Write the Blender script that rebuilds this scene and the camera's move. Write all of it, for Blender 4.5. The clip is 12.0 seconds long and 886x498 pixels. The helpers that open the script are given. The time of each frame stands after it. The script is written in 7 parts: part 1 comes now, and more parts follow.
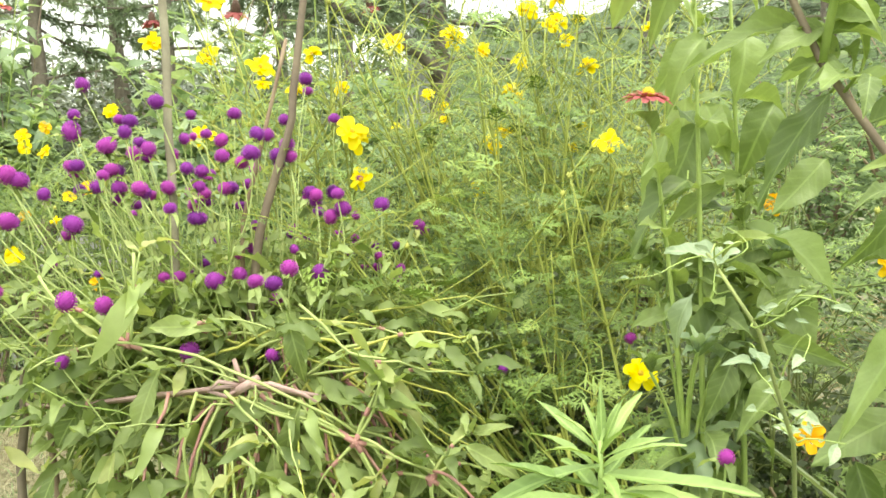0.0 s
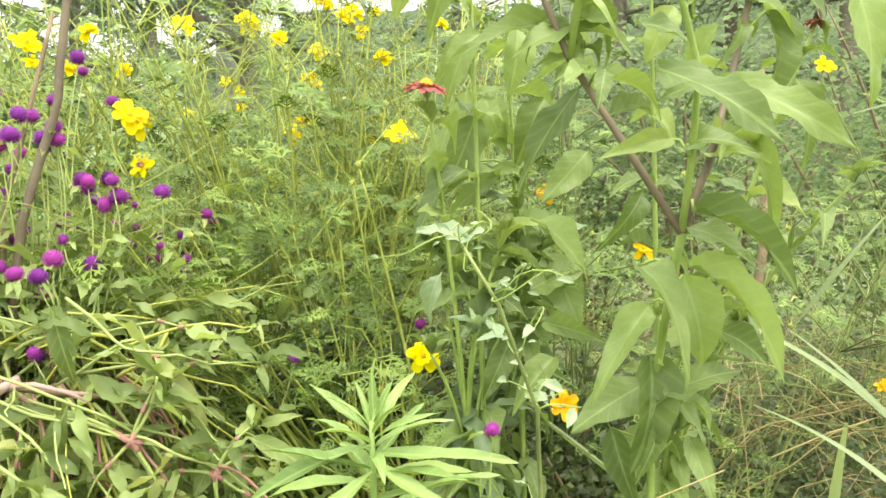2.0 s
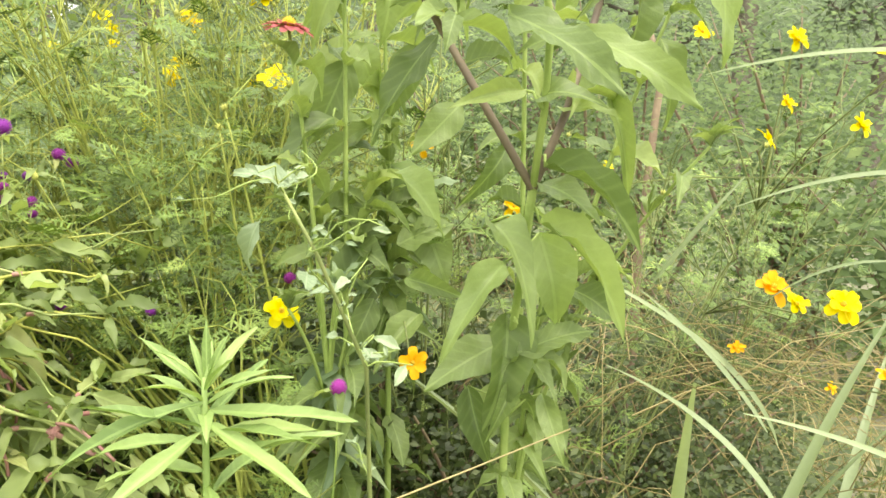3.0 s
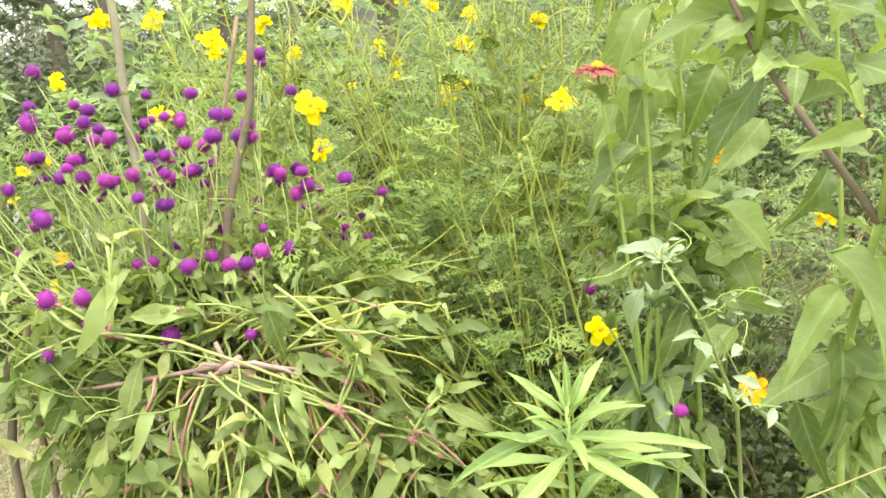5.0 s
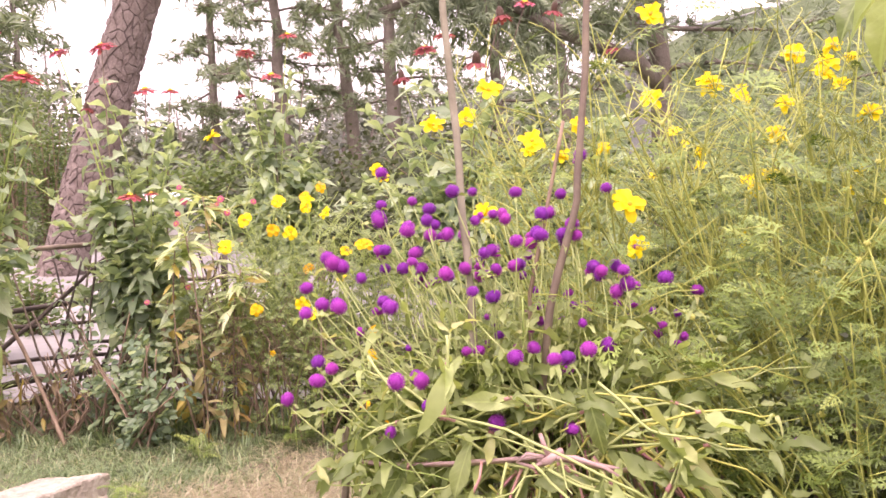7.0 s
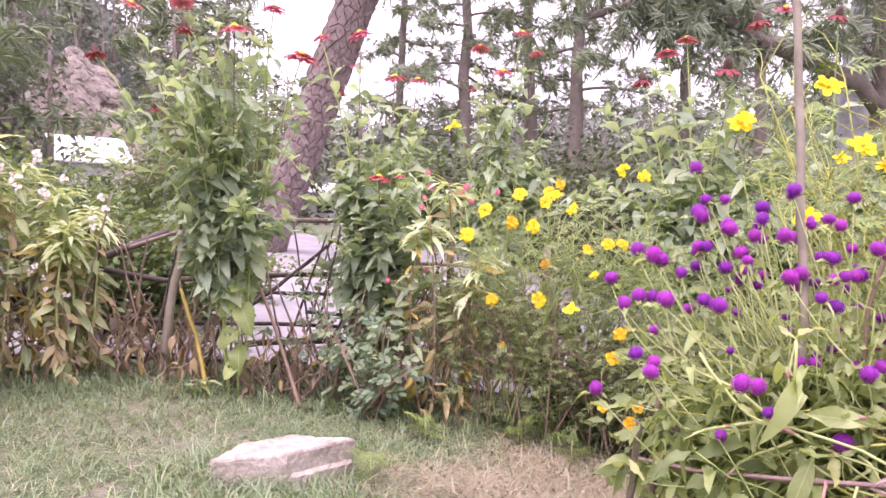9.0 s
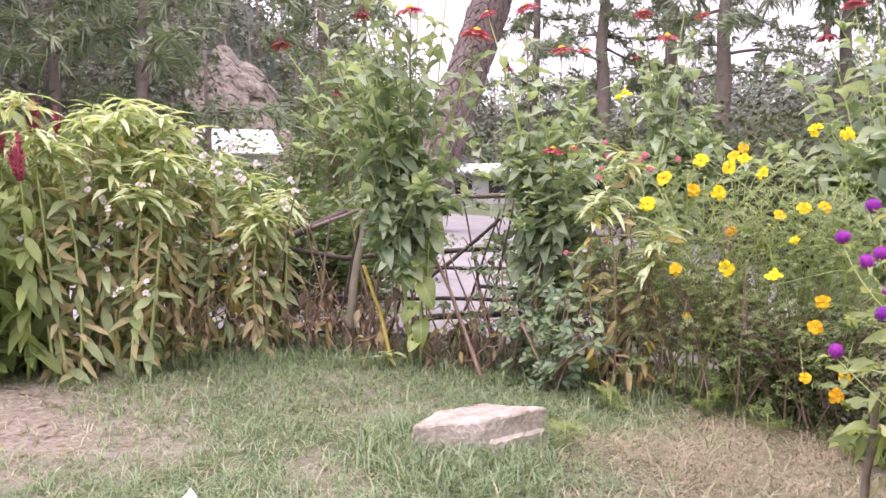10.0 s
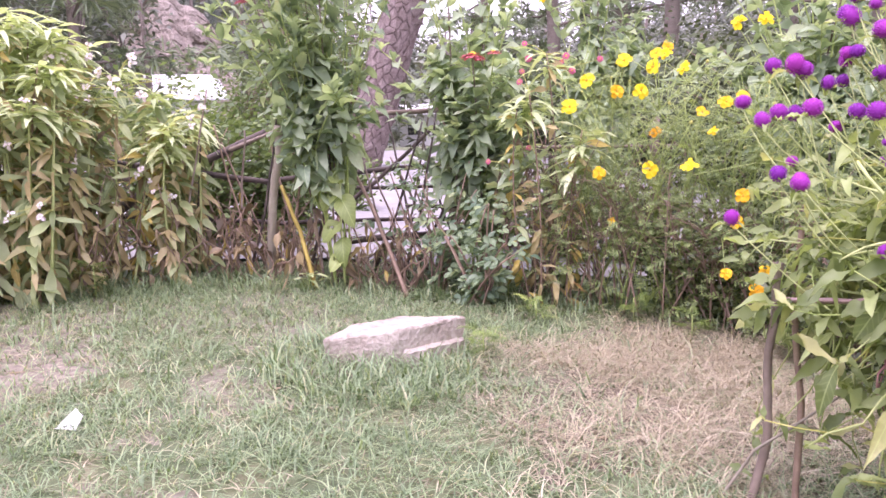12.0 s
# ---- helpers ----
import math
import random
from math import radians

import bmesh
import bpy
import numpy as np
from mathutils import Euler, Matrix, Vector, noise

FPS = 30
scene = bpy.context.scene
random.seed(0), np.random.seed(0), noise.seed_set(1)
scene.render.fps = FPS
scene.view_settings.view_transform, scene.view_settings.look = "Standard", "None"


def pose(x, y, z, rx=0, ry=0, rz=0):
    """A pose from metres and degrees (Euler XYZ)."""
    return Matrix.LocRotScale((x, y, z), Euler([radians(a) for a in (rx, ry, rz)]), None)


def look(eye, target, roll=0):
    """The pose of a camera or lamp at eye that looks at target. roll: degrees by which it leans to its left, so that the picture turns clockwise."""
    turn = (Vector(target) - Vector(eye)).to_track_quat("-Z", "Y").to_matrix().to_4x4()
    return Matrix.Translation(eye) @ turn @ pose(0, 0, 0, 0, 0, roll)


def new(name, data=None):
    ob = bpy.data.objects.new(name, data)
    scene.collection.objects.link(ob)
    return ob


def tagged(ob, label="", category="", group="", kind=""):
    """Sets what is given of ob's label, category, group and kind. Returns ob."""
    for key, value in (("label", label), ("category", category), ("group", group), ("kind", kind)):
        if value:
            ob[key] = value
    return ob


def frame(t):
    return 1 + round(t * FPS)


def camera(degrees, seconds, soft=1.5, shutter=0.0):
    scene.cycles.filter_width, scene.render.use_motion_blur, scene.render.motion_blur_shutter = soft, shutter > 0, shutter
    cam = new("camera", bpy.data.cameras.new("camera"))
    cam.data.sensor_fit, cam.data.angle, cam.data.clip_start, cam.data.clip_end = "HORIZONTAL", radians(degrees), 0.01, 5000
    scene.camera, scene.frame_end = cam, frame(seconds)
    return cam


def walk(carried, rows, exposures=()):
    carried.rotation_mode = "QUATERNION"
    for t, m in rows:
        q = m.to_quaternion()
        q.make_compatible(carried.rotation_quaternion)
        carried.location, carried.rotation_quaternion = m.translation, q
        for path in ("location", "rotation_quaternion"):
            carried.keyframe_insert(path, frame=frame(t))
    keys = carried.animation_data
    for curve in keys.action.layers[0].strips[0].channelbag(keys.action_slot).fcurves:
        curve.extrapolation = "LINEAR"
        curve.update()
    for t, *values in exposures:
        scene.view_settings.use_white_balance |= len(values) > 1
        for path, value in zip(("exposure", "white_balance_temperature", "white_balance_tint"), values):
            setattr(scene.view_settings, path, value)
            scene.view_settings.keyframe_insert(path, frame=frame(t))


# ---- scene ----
cam = camera(58.9, 12.0, soft=1.58)
PATH = [
    (0, (0.16, 0.057, 0.959), (0.065, 2.049, 0.807), -1.1),
    (0.5, (0.134, 0.043, 0.93), (0.115, 2.037, 0.778), -2.0),
    (1, (0.121, 0.033, 0.913), (0.164, 2.019, 0.686), -2.6),
    (1.5, (0.157, 0.032, 0.942), (0.336, 2.014, 0.747), -0.8),
    (2, (0.216, 0.047, 0.946), (0.579, 2.006, 0.774), -0.6),
    (2.5, (0.295, 0.069, 0.941), (0.948, 1.95, 0.75), 3.2),
    (2.7, (0.299, 0.071, 0.93), (0.937, 1.952, 0.694), 2.7),
    (4.3, (0.228, 0.054, 1.004), (0.475, 2.011, 0.676), -1.2),
    (4.5, (0.207, 0.035, 1.014), (0.39, 1.998, 0.68), -2.5),
    (5, (0.154, 0.006, 1.041), (0.153, 1.978, 0.708), -4.4),
    (5.5, (0.136, -0.011, 1.071), (-0.049, 1.957, 0.769), -4.7),
    (6, (0.097, -0.019, 1.085), (-0.222, 1.938, 0.824), -3.9),
    (6.5, (0.073, -0.043, 1.115), (-0.375, 1.902, 0.979), -4.8),
    (6.7, (0.065, -0.044, 1.114), (-0.465, 1.881, 0.998), -4.8),
    (8.3, (-0.185, -0.098, 1.031), (-1.04, 1.707, 0.918), 0.2),
    (8.5, (-0.217, -0.106, 1.029), (-1.103, 1.683, 0.914), 0.6),
    (9, (-0.299, -0.16, 1.063), (-1.285, 1.578, 0.991), 1.2),
    (9.5, (-0.371, -0.235, 1.071), (-1.494, 1.419, 1.01), 0.9),
    (10, (-0.439, -0.284, 1.034), (-1.705, 1.259, 0.909), -0.8),
    (10.5, (-0.498, -0.327, 0.981), (-1.9, 1.09, 0.809), -1.6),
    (11, (-0.497, -0.357, 0.969), (-1.959, 0.996, 0.785), -2.9),
    (11.5, (-0.459, -0.252, 0.932), (-1.842, 1.176, 0.711), -2.6),
    (12, (-0.381, -0.092, 0.885), (-1.562, 1.499, 0.618), -2.7),
]
EXPOSURES = [(0, 1.47, 7100, -3), (1.8, 1.49, 7200, -4), (2.5, 1.45, 7250, 2), (4.6, 1.57, 7150, 3), (5.5, 1.60, 7100, -3), (6.0, 1.61, 7150, 1), (6.5, 1.50, 7250, 29), (8.4, 1.43, 6100, 56), (9.0, 1.41, 6220, 54), (9.5, 1.17, 6350, 48), (10.1, 1.21, 6220, 40), (10.7, 1.46, 6000, 50), (12, 1.48, 5950, 52)]
walk(cam, [(t, look(eye, target, roll)) for t, eye, target, roll in PATH], EXPOSURES)

# ---------------------------------------------------------------- light
world = bpy.data.worlds.new("overcast_sky")
scene.world = world
world.use_nodes = True
wn, wl = world.node_tree.nodes, world.node_tree.links
wn.clear()
w_sky = wn.new("ShaderNodeTexSky")
w_sky.sky_type = "NISHITA"
w_sky.sun_disc = False
w_sky.sun_elevation, w_sky.sun_rotation = radians(70.0), radians(166.0)
w_sky.air_density, w_sky.dust_density = 1.6, 4.0
w_dim = wn.new("ShaderNodeVectorMath")
w_dim.operation = "SCALE"
w_dim.inputs["Scale"].default_value = 0.10
w_mix = wn.new("ShaderNodeMix")
w_mix.data_type = "RGBA"
w_mix.inputs["Factor"].default_value = 0.72
w_mix.inputs["B"].default_value = (1.0, 1.0, 0.98, 1)
w_bg = wn.new("ShaderNodeBackground")
w_bg.inputs["Strength"].default_value = 1.22
w_out = wn.new("ShaderNodeOutputWorld")
wl.new(w_sky.outputs[0], w_dim.inputs[0])
wl.new(w_dim.outputs[0], w_mix.inputs["A"])
# a cloudy sky is brighter overhead than near the horizon
w_way = wn.new("ShaderNodeTexCoord")
w_up = wn.new("ShaderNodeSeparateXYZ")
w_grade = wn.new("ShaderNodeMath")
w_grade.operation = "MULTIPLY_ADD"
w_grade.inputs[1].default_value, w_grade.inputs[2].default_value = 0.55, 0.70
w_cloud = wn.new("ShaderNodeVectorMath")
w_cloud.operation = "SCALE"
wl.new(w_way.outputs["Generated"], w_up.inputs[0])
wl.new(w_up.outputs["Z"], w_grade.inputs[0])
wl.new(w_mix.outputs["Result"], w_cloud.inputs[0])
wl.new(w_grade.outputs[0], w_cloud.inputs["Scale"])
wl.new(w_cloud.outputs[0], w_bg.inputs["Color"])
wl.new(w_bg.outputs[0], w_out.inputs[0])

sun_data = bpy.data.lights.new("sun", "SUN")
sun_data.energy, sun_data.angle, sun_data.color = 0.95, radians(20), (1.0, 0.96, 0.88)
sun = new("sun", sun_data)
sun.matrix_basis = look((0.85, -3.4, 9.6), (0, 0, 0))

RND = random.Random(7)


# ---------------------------------------------------------------- materials
def nodes_of(name):
    m = bpy.data.materials.new(name)
    m.use_nodes = True
    nt = m.node_tree
    nt.nodes.clear()
    return m, nt, nt.nodes.new


def ramp(nt, fac, stops):
    r = nt.nodes.new("ShaderNodeValToRGB")
    el = r.color_ramp.elements
    while len(el) < len(stops):
        el.new(0.5)
    for e, (p, c) in zip(el, stops):
        e.position, e.color = p, (*c, 1)
    nt.links.new(fac, r.inputs["Fac"])
    return r.outputs["Color"]


def mixed(nt, fac, a, b, mode="MIX"):
    m = nt.nodes.new("ShaderNodeMix")
    m.data_type, m.blend_type = "RGBA", mode
    for key, v in (("Factor", fac), ("A", a), ("B", b)):
        if isinstance(v, (int, float)):
            m.inputs[key].default_value = v
        elif isinstance(v, tuple):
            m.inputs[key].default_value = (*v, 1)
        else:
            nt.links.new(v, m.inputs[key])
    return m.outputs["Result"]


def calc(nt, op, a, b=0.0, c=0.0):
    m = nt.nodes.new("ShaderNodeMath")
    m.operation = op
    for i, v in enumerate((a, b, c)):
        if isinstance(v, (int, float)):
            m.inputs[i].default_value = v
        else:
            nt.links.new(v, m.inputs[i])
    return m.outputs[0]


def noisy(nt, scale, detail=3.0, where="Object", rough=0.6):
    tc = nt.nodes.new("ShaderNodeTexCoord")
    n = nt.nodes.new("ShaderNodeTexNoise")
    n.inputs["Scale"].default_value, n.inputs["Detail"].default_value, n.inputs["Roughness"].default_value = scale, detail, rough
    nt.links.new(tc.outputs[where], n.inputs["Vector"])
    return n.outputs["Fac"]


def bumped(nt, height, strength, dist=0.002):
    b = nt.nodes.new("ShaderNodeBump")
    b.inputs["Strength"].default_value, b.inputs["Distance"].default_value = strength, dist
    nt.links.new(height, b.inputs["Height"])
    return b.outputs["Normal"]


def finish(nt, color, rough=0.6, normal=None, through_light=0.0, spec=0.4, metal=0.0):
    p = nt.nodes.new("ShaderNodeBsdfPrincipled")
    p.inputs["Roughness"].default_value = rough
    p.inputs["Specular IOR Level"].default_value = spec
    p.inputs["Metallic"].default_value = metal
    if isinstance(color, tuple):
        p.inputs["Base Color"].default_value = (*color, 1)
    else:
        nt.links.new(color, p.inputs["Base Color"])
    if normal is not None:
        nt.links.new(normal, p.inputs["Normal"])
    out = nt.nodes.new("ShaderNodeOutputMaterial")
    last = p.outputs[0]
    if through_light > 0:
        t = nt.nodes.new("ShaderNodeBsdfTranslucent")
        warm = mixed(nt, 1.0, color, (1.0, 1.0, 0.55), "MULTIPLY")
        nt.links.new(warm, t.inputs["Color"])
        m = nt.nodes.new("ShaderNodeMixShader")
        m.inputs[0].default_value = through_light
        nt.links.new(p.outputs[0], m.inputs[1])
        nt.links.new(t.outputs[0], m.inputs[2])
        last = m.outputs[0]
    nt.links.new(last, out.inputs["Surface"])


def leaf_mat(name, dark, light, aged=None, veins=True, rough=0.44, per_island=False, glow=0.4):
    """Leaf skin: colour varies leaf by leaf, mottled, with a pale midrib and side veins."""
    m, nt, mk = nodes_of(name)
    if per_island:
        rnd = mk("ShaderNodeNewGeometry").outputs["Random Per Island"]
    else:
        rnd = mk("ShaderNodeObjectInfo").outputs["Random"]
    stops = [(0.0, dark), (0.62, light), (0.86, tuple(min(1, c * 1.18) for c in light))]
    stops.append((1.0, aged or light))
    col = ramp(nt, rnd, stops)
    mott = noisy(nt, 9.0 if veins else 40.0)
    col = mixed(nt, calc(nt, "MULTIPLY", mott, 0.4), col, tuple(c * 0.7 for c in dark))
    hgt = mott
    if veins:
        tc = mk("ShaderNodeTexCoord")
        sp = mk("ShaderNodeSeparateXYZ")
        nt.links.new(tc.outputs["Object"], sp.inputs[0])
        ax = calc(nt, "ABSOLUTE", sp.outputs["X"])
        rib = calc(nt, "LESS_THAN", ax, 0.011)
        s = calc(nt, "SUBTRACT", sp.outputs["Y"], calc(nt, "MULTIPLY", ax, 1.3))
        s = calc(nt, "FRACT", calc(nt, "MULTIPLY", s, 7.0))
        side = calc(nt, "MAXIMUM", 0.0, calc(nt, "SUBTRACT", 1.0, calc(nt, "MULTIPLY", calc(nt, "ABSOLUTE", calc(nt, "SUBTRACT", s, 0.5)), 5.0)))
        vein = calc(nt, "MAXIMUM", rib, calc(nt, "MULTIPLY", side, 0.35))
        pale = tuple(min(1, c * 1.5 + 0.02) for c in light)
        col = mixed(nt, calc(nt, "MULTIPLY", vein, 0.32), col, pale)
        hgt = calc(nt, "SUBTRACT", calc(nt, "ADD", mott, calc(nt, "MULTIPLY", noisy(nt, 45.0), 0.5)), calc(nt, "MULTIPLY", vein, 0.5))
    finish(nt, col, rough, bumped(nt, hgt, 0.35, 0.003), glow, 0.5)
    return m


def stem_mat(name, a, b, scale=18.0, rough=0.6):
    m, nt, mk = nodes_of(name)
    n = noisy(nt, scale)
    col = ramp(nt, n, [(0.3, a), (0.7, b)])
    fine = noisy(nt, scale * 9)
    col = mixed(nt, calc(nt, "MULTIPLY", fine, 0.4), col, tuple(c * 0.6 for c in a))
    finish(nt, col, rough, bumped(nt, fine, 0.4, 0.002))
    return m


def petal_mat(name, a, b, rough=0.55, glow=0.3, scale=30.0, per_object=True):
    m, nt, mk = nodes_of(name)
    rnd = mk("ShaderNodeObjectInfo").outputs["Random"] if per_object else mk("ShaderNodeNewGeometry").outputs["Random Per Island"]
    col = ramp(nt, rnd, [(0.0, a), (1.0, b)])
    n = noisy(nt, scale)
    col = mixed(nt, calc(nt, "MULTIPLY", n, 0.35), col, tuple(c * 0.7 for c in a))
    finish(nt, col, rough, bumped(nt, n, 0.3, 0.002), glow, 0.25)
    return m


M_LEAF_Z = leaf_mat("zinnia_leaf_green", (0.15, 0.215, 0.07), (0.33, 0.42, 0.16), (0.45, 0.53, 0.20), glow=0.42, rough=0.38)
M_LEAF_Z2 = leaf_mat("zinnia_leaf_cool", (0.21, 0.30, 0.19), (0.47, 0.58, 0.39), (0.57, 0.65, 0.40), glow=0.48)
M_LEAF_G = leaf_mat("gomphrena_leaf_green", (0.20, 0.27, 0.09), (0.47, 0.56, 0.235), (0.66, 0.65, 0.30), glow=0.45)
M_LEAF_W = leaf_mat("lance_leaf_green", (0.20, 0.30, 0.09), (0.35, 0.47, 0.165), (0.42, 0.53, 0.19), glow=0.3)
M_BLADE = leaf_mat("arching_grass_blade", (0.26, 0.33, 0.18), (0.38, 0.45, 0.27), veins=False)
M_LEAF_P = leaf_mat("pale_leaf_grey_green", (0.24, 0.32, 0.19), (0.38, 0.46, 0.30), glow=0.25)
M_LEAF_B = leaf_mat("balsam_leaf_green", (0.21, 0.28, 0.12), (0.45, 0.53, 0.26), (0.62, 0.58, 0.29))
# tip leaves: paler young green, raised further to carry sky highlights
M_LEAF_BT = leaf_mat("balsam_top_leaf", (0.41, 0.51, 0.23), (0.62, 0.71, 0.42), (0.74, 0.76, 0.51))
M_LEAF_DRY = leaf_mat("withered_leaf", (0.19, 0.14, 0.08), (0.36, 0.28, 0.14), (0.46, 0.42, 0.16), glow=0.2)
M_LEAF_YEL = leaf_mat("yellowed_leaf", (0.36, 0.28, 0.07), (0.54, 0.43, 0.11), (0.40, 0.22, 0.07), glow=0.25)
M_LEAF_C = leaf_mat("celosia_leaf_green", (0.18, 0.255, 0.07), (0.38, 0.47, 0.165), (0.52, 0.55, 0.20))
M_LEAF_R = leaf_mat("rose_leaf_green", (0.13, 0.21, 0.125), (0.29, 0.40, 0.22), (0.50, 0.60, 0.27))
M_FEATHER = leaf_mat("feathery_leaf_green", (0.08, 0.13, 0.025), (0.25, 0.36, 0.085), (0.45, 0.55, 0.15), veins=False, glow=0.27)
# darker than the single leaves: the thicket's shaded gaps are in this colour
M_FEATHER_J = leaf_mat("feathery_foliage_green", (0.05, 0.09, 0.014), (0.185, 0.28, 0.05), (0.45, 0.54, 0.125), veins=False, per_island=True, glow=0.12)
M_JOIN = leaf_mat("far_leaf_green", (0.19, 0.29, 0.07), (0.35, 0.46, 0.15), (0.46, 0.48, 0.14), veins=False, per_island=True)
M_JOIN_G = leaf_mat("gomphrena_foliage", (0.175, 0.24, 0.08), (0.43, 0.52, 0.215), (0.62, 0.62, 0.28), veins=False, per_island=True, glow=0.48)
M_JOIN_R = leaf_mat("rose_foliage", (0.12, 0.20, 0.12), (0.28, 0.385, 0.215), (0.48, 0.58, 0.26), veins=False, per_island=True)
M_MARI = leaf_mat("marigold_leaf_olive", (0.13, 0.20, 0.075), (0.34, 0.44, 0.17), (0.50, 0.56, 0.23), veins=False)
M_MARI_J = leaf_mat("marigold_foliage_olive", (0.115, 0.18, 0.065), (0.32, 0.42, 0.16), (0.52, 0.57, 0.23), veins=False, per_island=True, glow=0.45)
M_JOIN_C = leaf_mat("celosia_foliage", (0.16, 0.235, 0.065), (0.36, 0.45, 0.16), (0.52, 0.54, 0.20), veins=False, per_island=True)
M_JOIN_B = leaf_mat("balsam_foliage", (0.21, 0.28, 0.115), (0.44, 0.52, 0.25), (0.61, 0.57, 0.28), veins=False, per_island=True)
# own leaf tone for one bearing of the woods, haze put into the colour
M_HAZE_WOODS = leaf_mat("haze_toned_leaf", (0.07, 0.105, 0.05), (0.13, 0.175, 0.085), (0.20, 0.25, 0.13), veins=False, per_island=True, glow=0.3)
# joined tip leaves, with the same sky highlights in their colour
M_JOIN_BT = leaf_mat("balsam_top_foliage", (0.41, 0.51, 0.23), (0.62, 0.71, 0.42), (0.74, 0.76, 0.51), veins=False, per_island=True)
M_JOIN_Z = leaf_mat("zinnia_clump_foliage", (0.21, 0.30, 0.18), (0.47, 0.58, 0.38), (0.57, 0.65, 0.39), veins=False, per_island=True, glow=0.5)
# darkened copy of the wild bush leaf, shade put into its colour
M_BUSH_SHADE = leaf_mat("shaded_bush_leaf_copy", (0.045, 0.062, 0.03), (0.10, 0.13, 0.06), (0.16, 0.185, 0.085), veins=False, per_island=True, rough=0.65)
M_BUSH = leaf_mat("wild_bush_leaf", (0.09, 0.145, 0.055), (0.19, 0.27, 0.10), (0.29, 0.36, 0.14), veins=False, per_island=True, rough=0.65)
M_JOIN_DRY = leaf_mat("far_withered_leaf", (0.12, 0.085, 0.055), (0.28, 0.215, 0.125), (0.42, 0.38, 0.19), veins=False, per_island=True, glow=0.2)
M_JOIN_YEL = leaf_mat("pale_yellowed_foliage", (0.34, 0.27, 0.12), (0.56, 0.48, 0.24), (0.68, 0.62, 0.36), veins=False, per_island=True, glow=0.3)
# very dark leaf tone for added bushes that stand in for shade
M_SHADE_LEAF = leaf_mat("shade_fill_leaf", (0.042, 0.065, 0.02), (0.11, 0.15, 0.05), (0.20, 0.24, 0.08), veins=False, per_island=True)
M_STEM = stem_mat("green_stem", (0.28, 0.38, 0.10), (0.44, 0.53, 0.17))
M_STEM_Y = stem_mat("yellow_green_stem", (0.42, 0.43, 0.09), (0.62, 0.61, 0.18))
M_STEM_G = stem_mat("pale_green_stalk", (0.33, 0.40, 0.14), (0.52, 0.58, 0.24))
M_STEM_OL = stem_mat("dark_olive_stem", (0.16, 0.19, 0.07), (0.33, 0.37, 0.13))
M_STEM_O = stem_mat("rusty_dry_stem", (0.23, 0.165, 0.07), (0.43, 0.36, 0.15))
M_STEM_P = stem_mat("purplish_stem", (0.15, 0.11, 0.09), (0.27, 0.21, 0.15))
M_STEM_R = stem_mat("pinkish_red_stem", (0.40, 0.15, 0.18), (0.50, 0.32, 0.25))
M_STEM_D = stem_mat("dry_brown_stem", (0.20, 0.135, 0.095), (0.38, 0.28, 0.19))
M_STEM_C = stem_mat("cosmos_stem", (0.31, 0.35, 0.07), (0.55, 0.58, 0.16))
M_STEM_S = stem_mat("straw_stem", (0.38, 0.30, 0.14), (0.55, 0.45, 0.23))
M_WOOD = stem_mat("weathered_branch_wood", (0.16, 0.12, 0.09), (0.34, 0.28, 0.22), 12.0, 0.8)
M_WOOD_D = stem_mat("dark_branch_wood", (0.05, 0.04, 0.035), (0.14, 0.11, 0.09), 12.0, 0.8)
M_STAKE = stem_mat("grey_brown_stake", (0.20, 0.175, 0.125), (0.35, 0.32, 0.24), 14.0, 0.8)
M_POST = stem_mat("bleached_post_wood", (0.30, 0.265, 0.20), (0.48, 0.43, 0.33), 10.0, 0.85)
M_YSTICK = stem_mat("yellow_stick", (0.33, 0.25, 0.05), (0.50, 0.40, 0.09), 10.0)
M_CLOTH = stem_mat("faded_pink_cloth", (0.44, 0.28, 0.27), (0.58, 0.42, 0.40), 40.0, 0.9)
M_PURPLE = petal_mat("magenta_purple_bract", (0.23, 0.03, 0.33), (0.47, 0.055, 0.41), glow=0.12, scale=60)
M_YELLOW = petal_mat("bright_yellow_petal", (0.92, 0.80, 0.01), (0.92, 0.70, 0.01))
M_ORANGE = petal_mat("orange_yellow_petal", (0.92, 0.66, 0.01), (0.90, 0.42, 0.015))
M_CENTRE = stem_mat("orange_stamen", (0.75, 0.45, 0.03), (0.85, 0.62, 0.05), 300.0)
# zinnia crimson and pink are dulled and lightened to carry haze
M_REDZ = petal_mat("crimson_petal", (0.52, 0.12, 0.155), (0.64, 0.21, 0.235))
M_PINKZ = petal_mat("deep_pink_petal", (0.64, 0.16, 0.29), (0.62, 0.24, 0.25))
M_FADED = petal_mat("faded_maroon_petal", (0.26, 0.05, 0.06), (0.36, 0.10, 0.10))
M_SEED = stem_mat("dark_seed_head", (0.06, 0.03, 0.02), (0.15, 0.08, 0.05), 200.0)
M_WHITE = petal_mat("white_petal", (0.78, 0.74, 0.74), (0.82, 0.72, 0.74), glow=0.25)
M_PLUME = petal_mat("crimson_plume", (0.27, 0.04, 0.06), (0.42, 0.09, 0.115), glow=0.15, scale=80)


# ---------------------------------------------------------------- shape helpers
def gz(x, y=0.0):
    """Height of the lawn, which falls gently towards +x."""
    return -0.09 * max(-9.0, min(3.0, x))


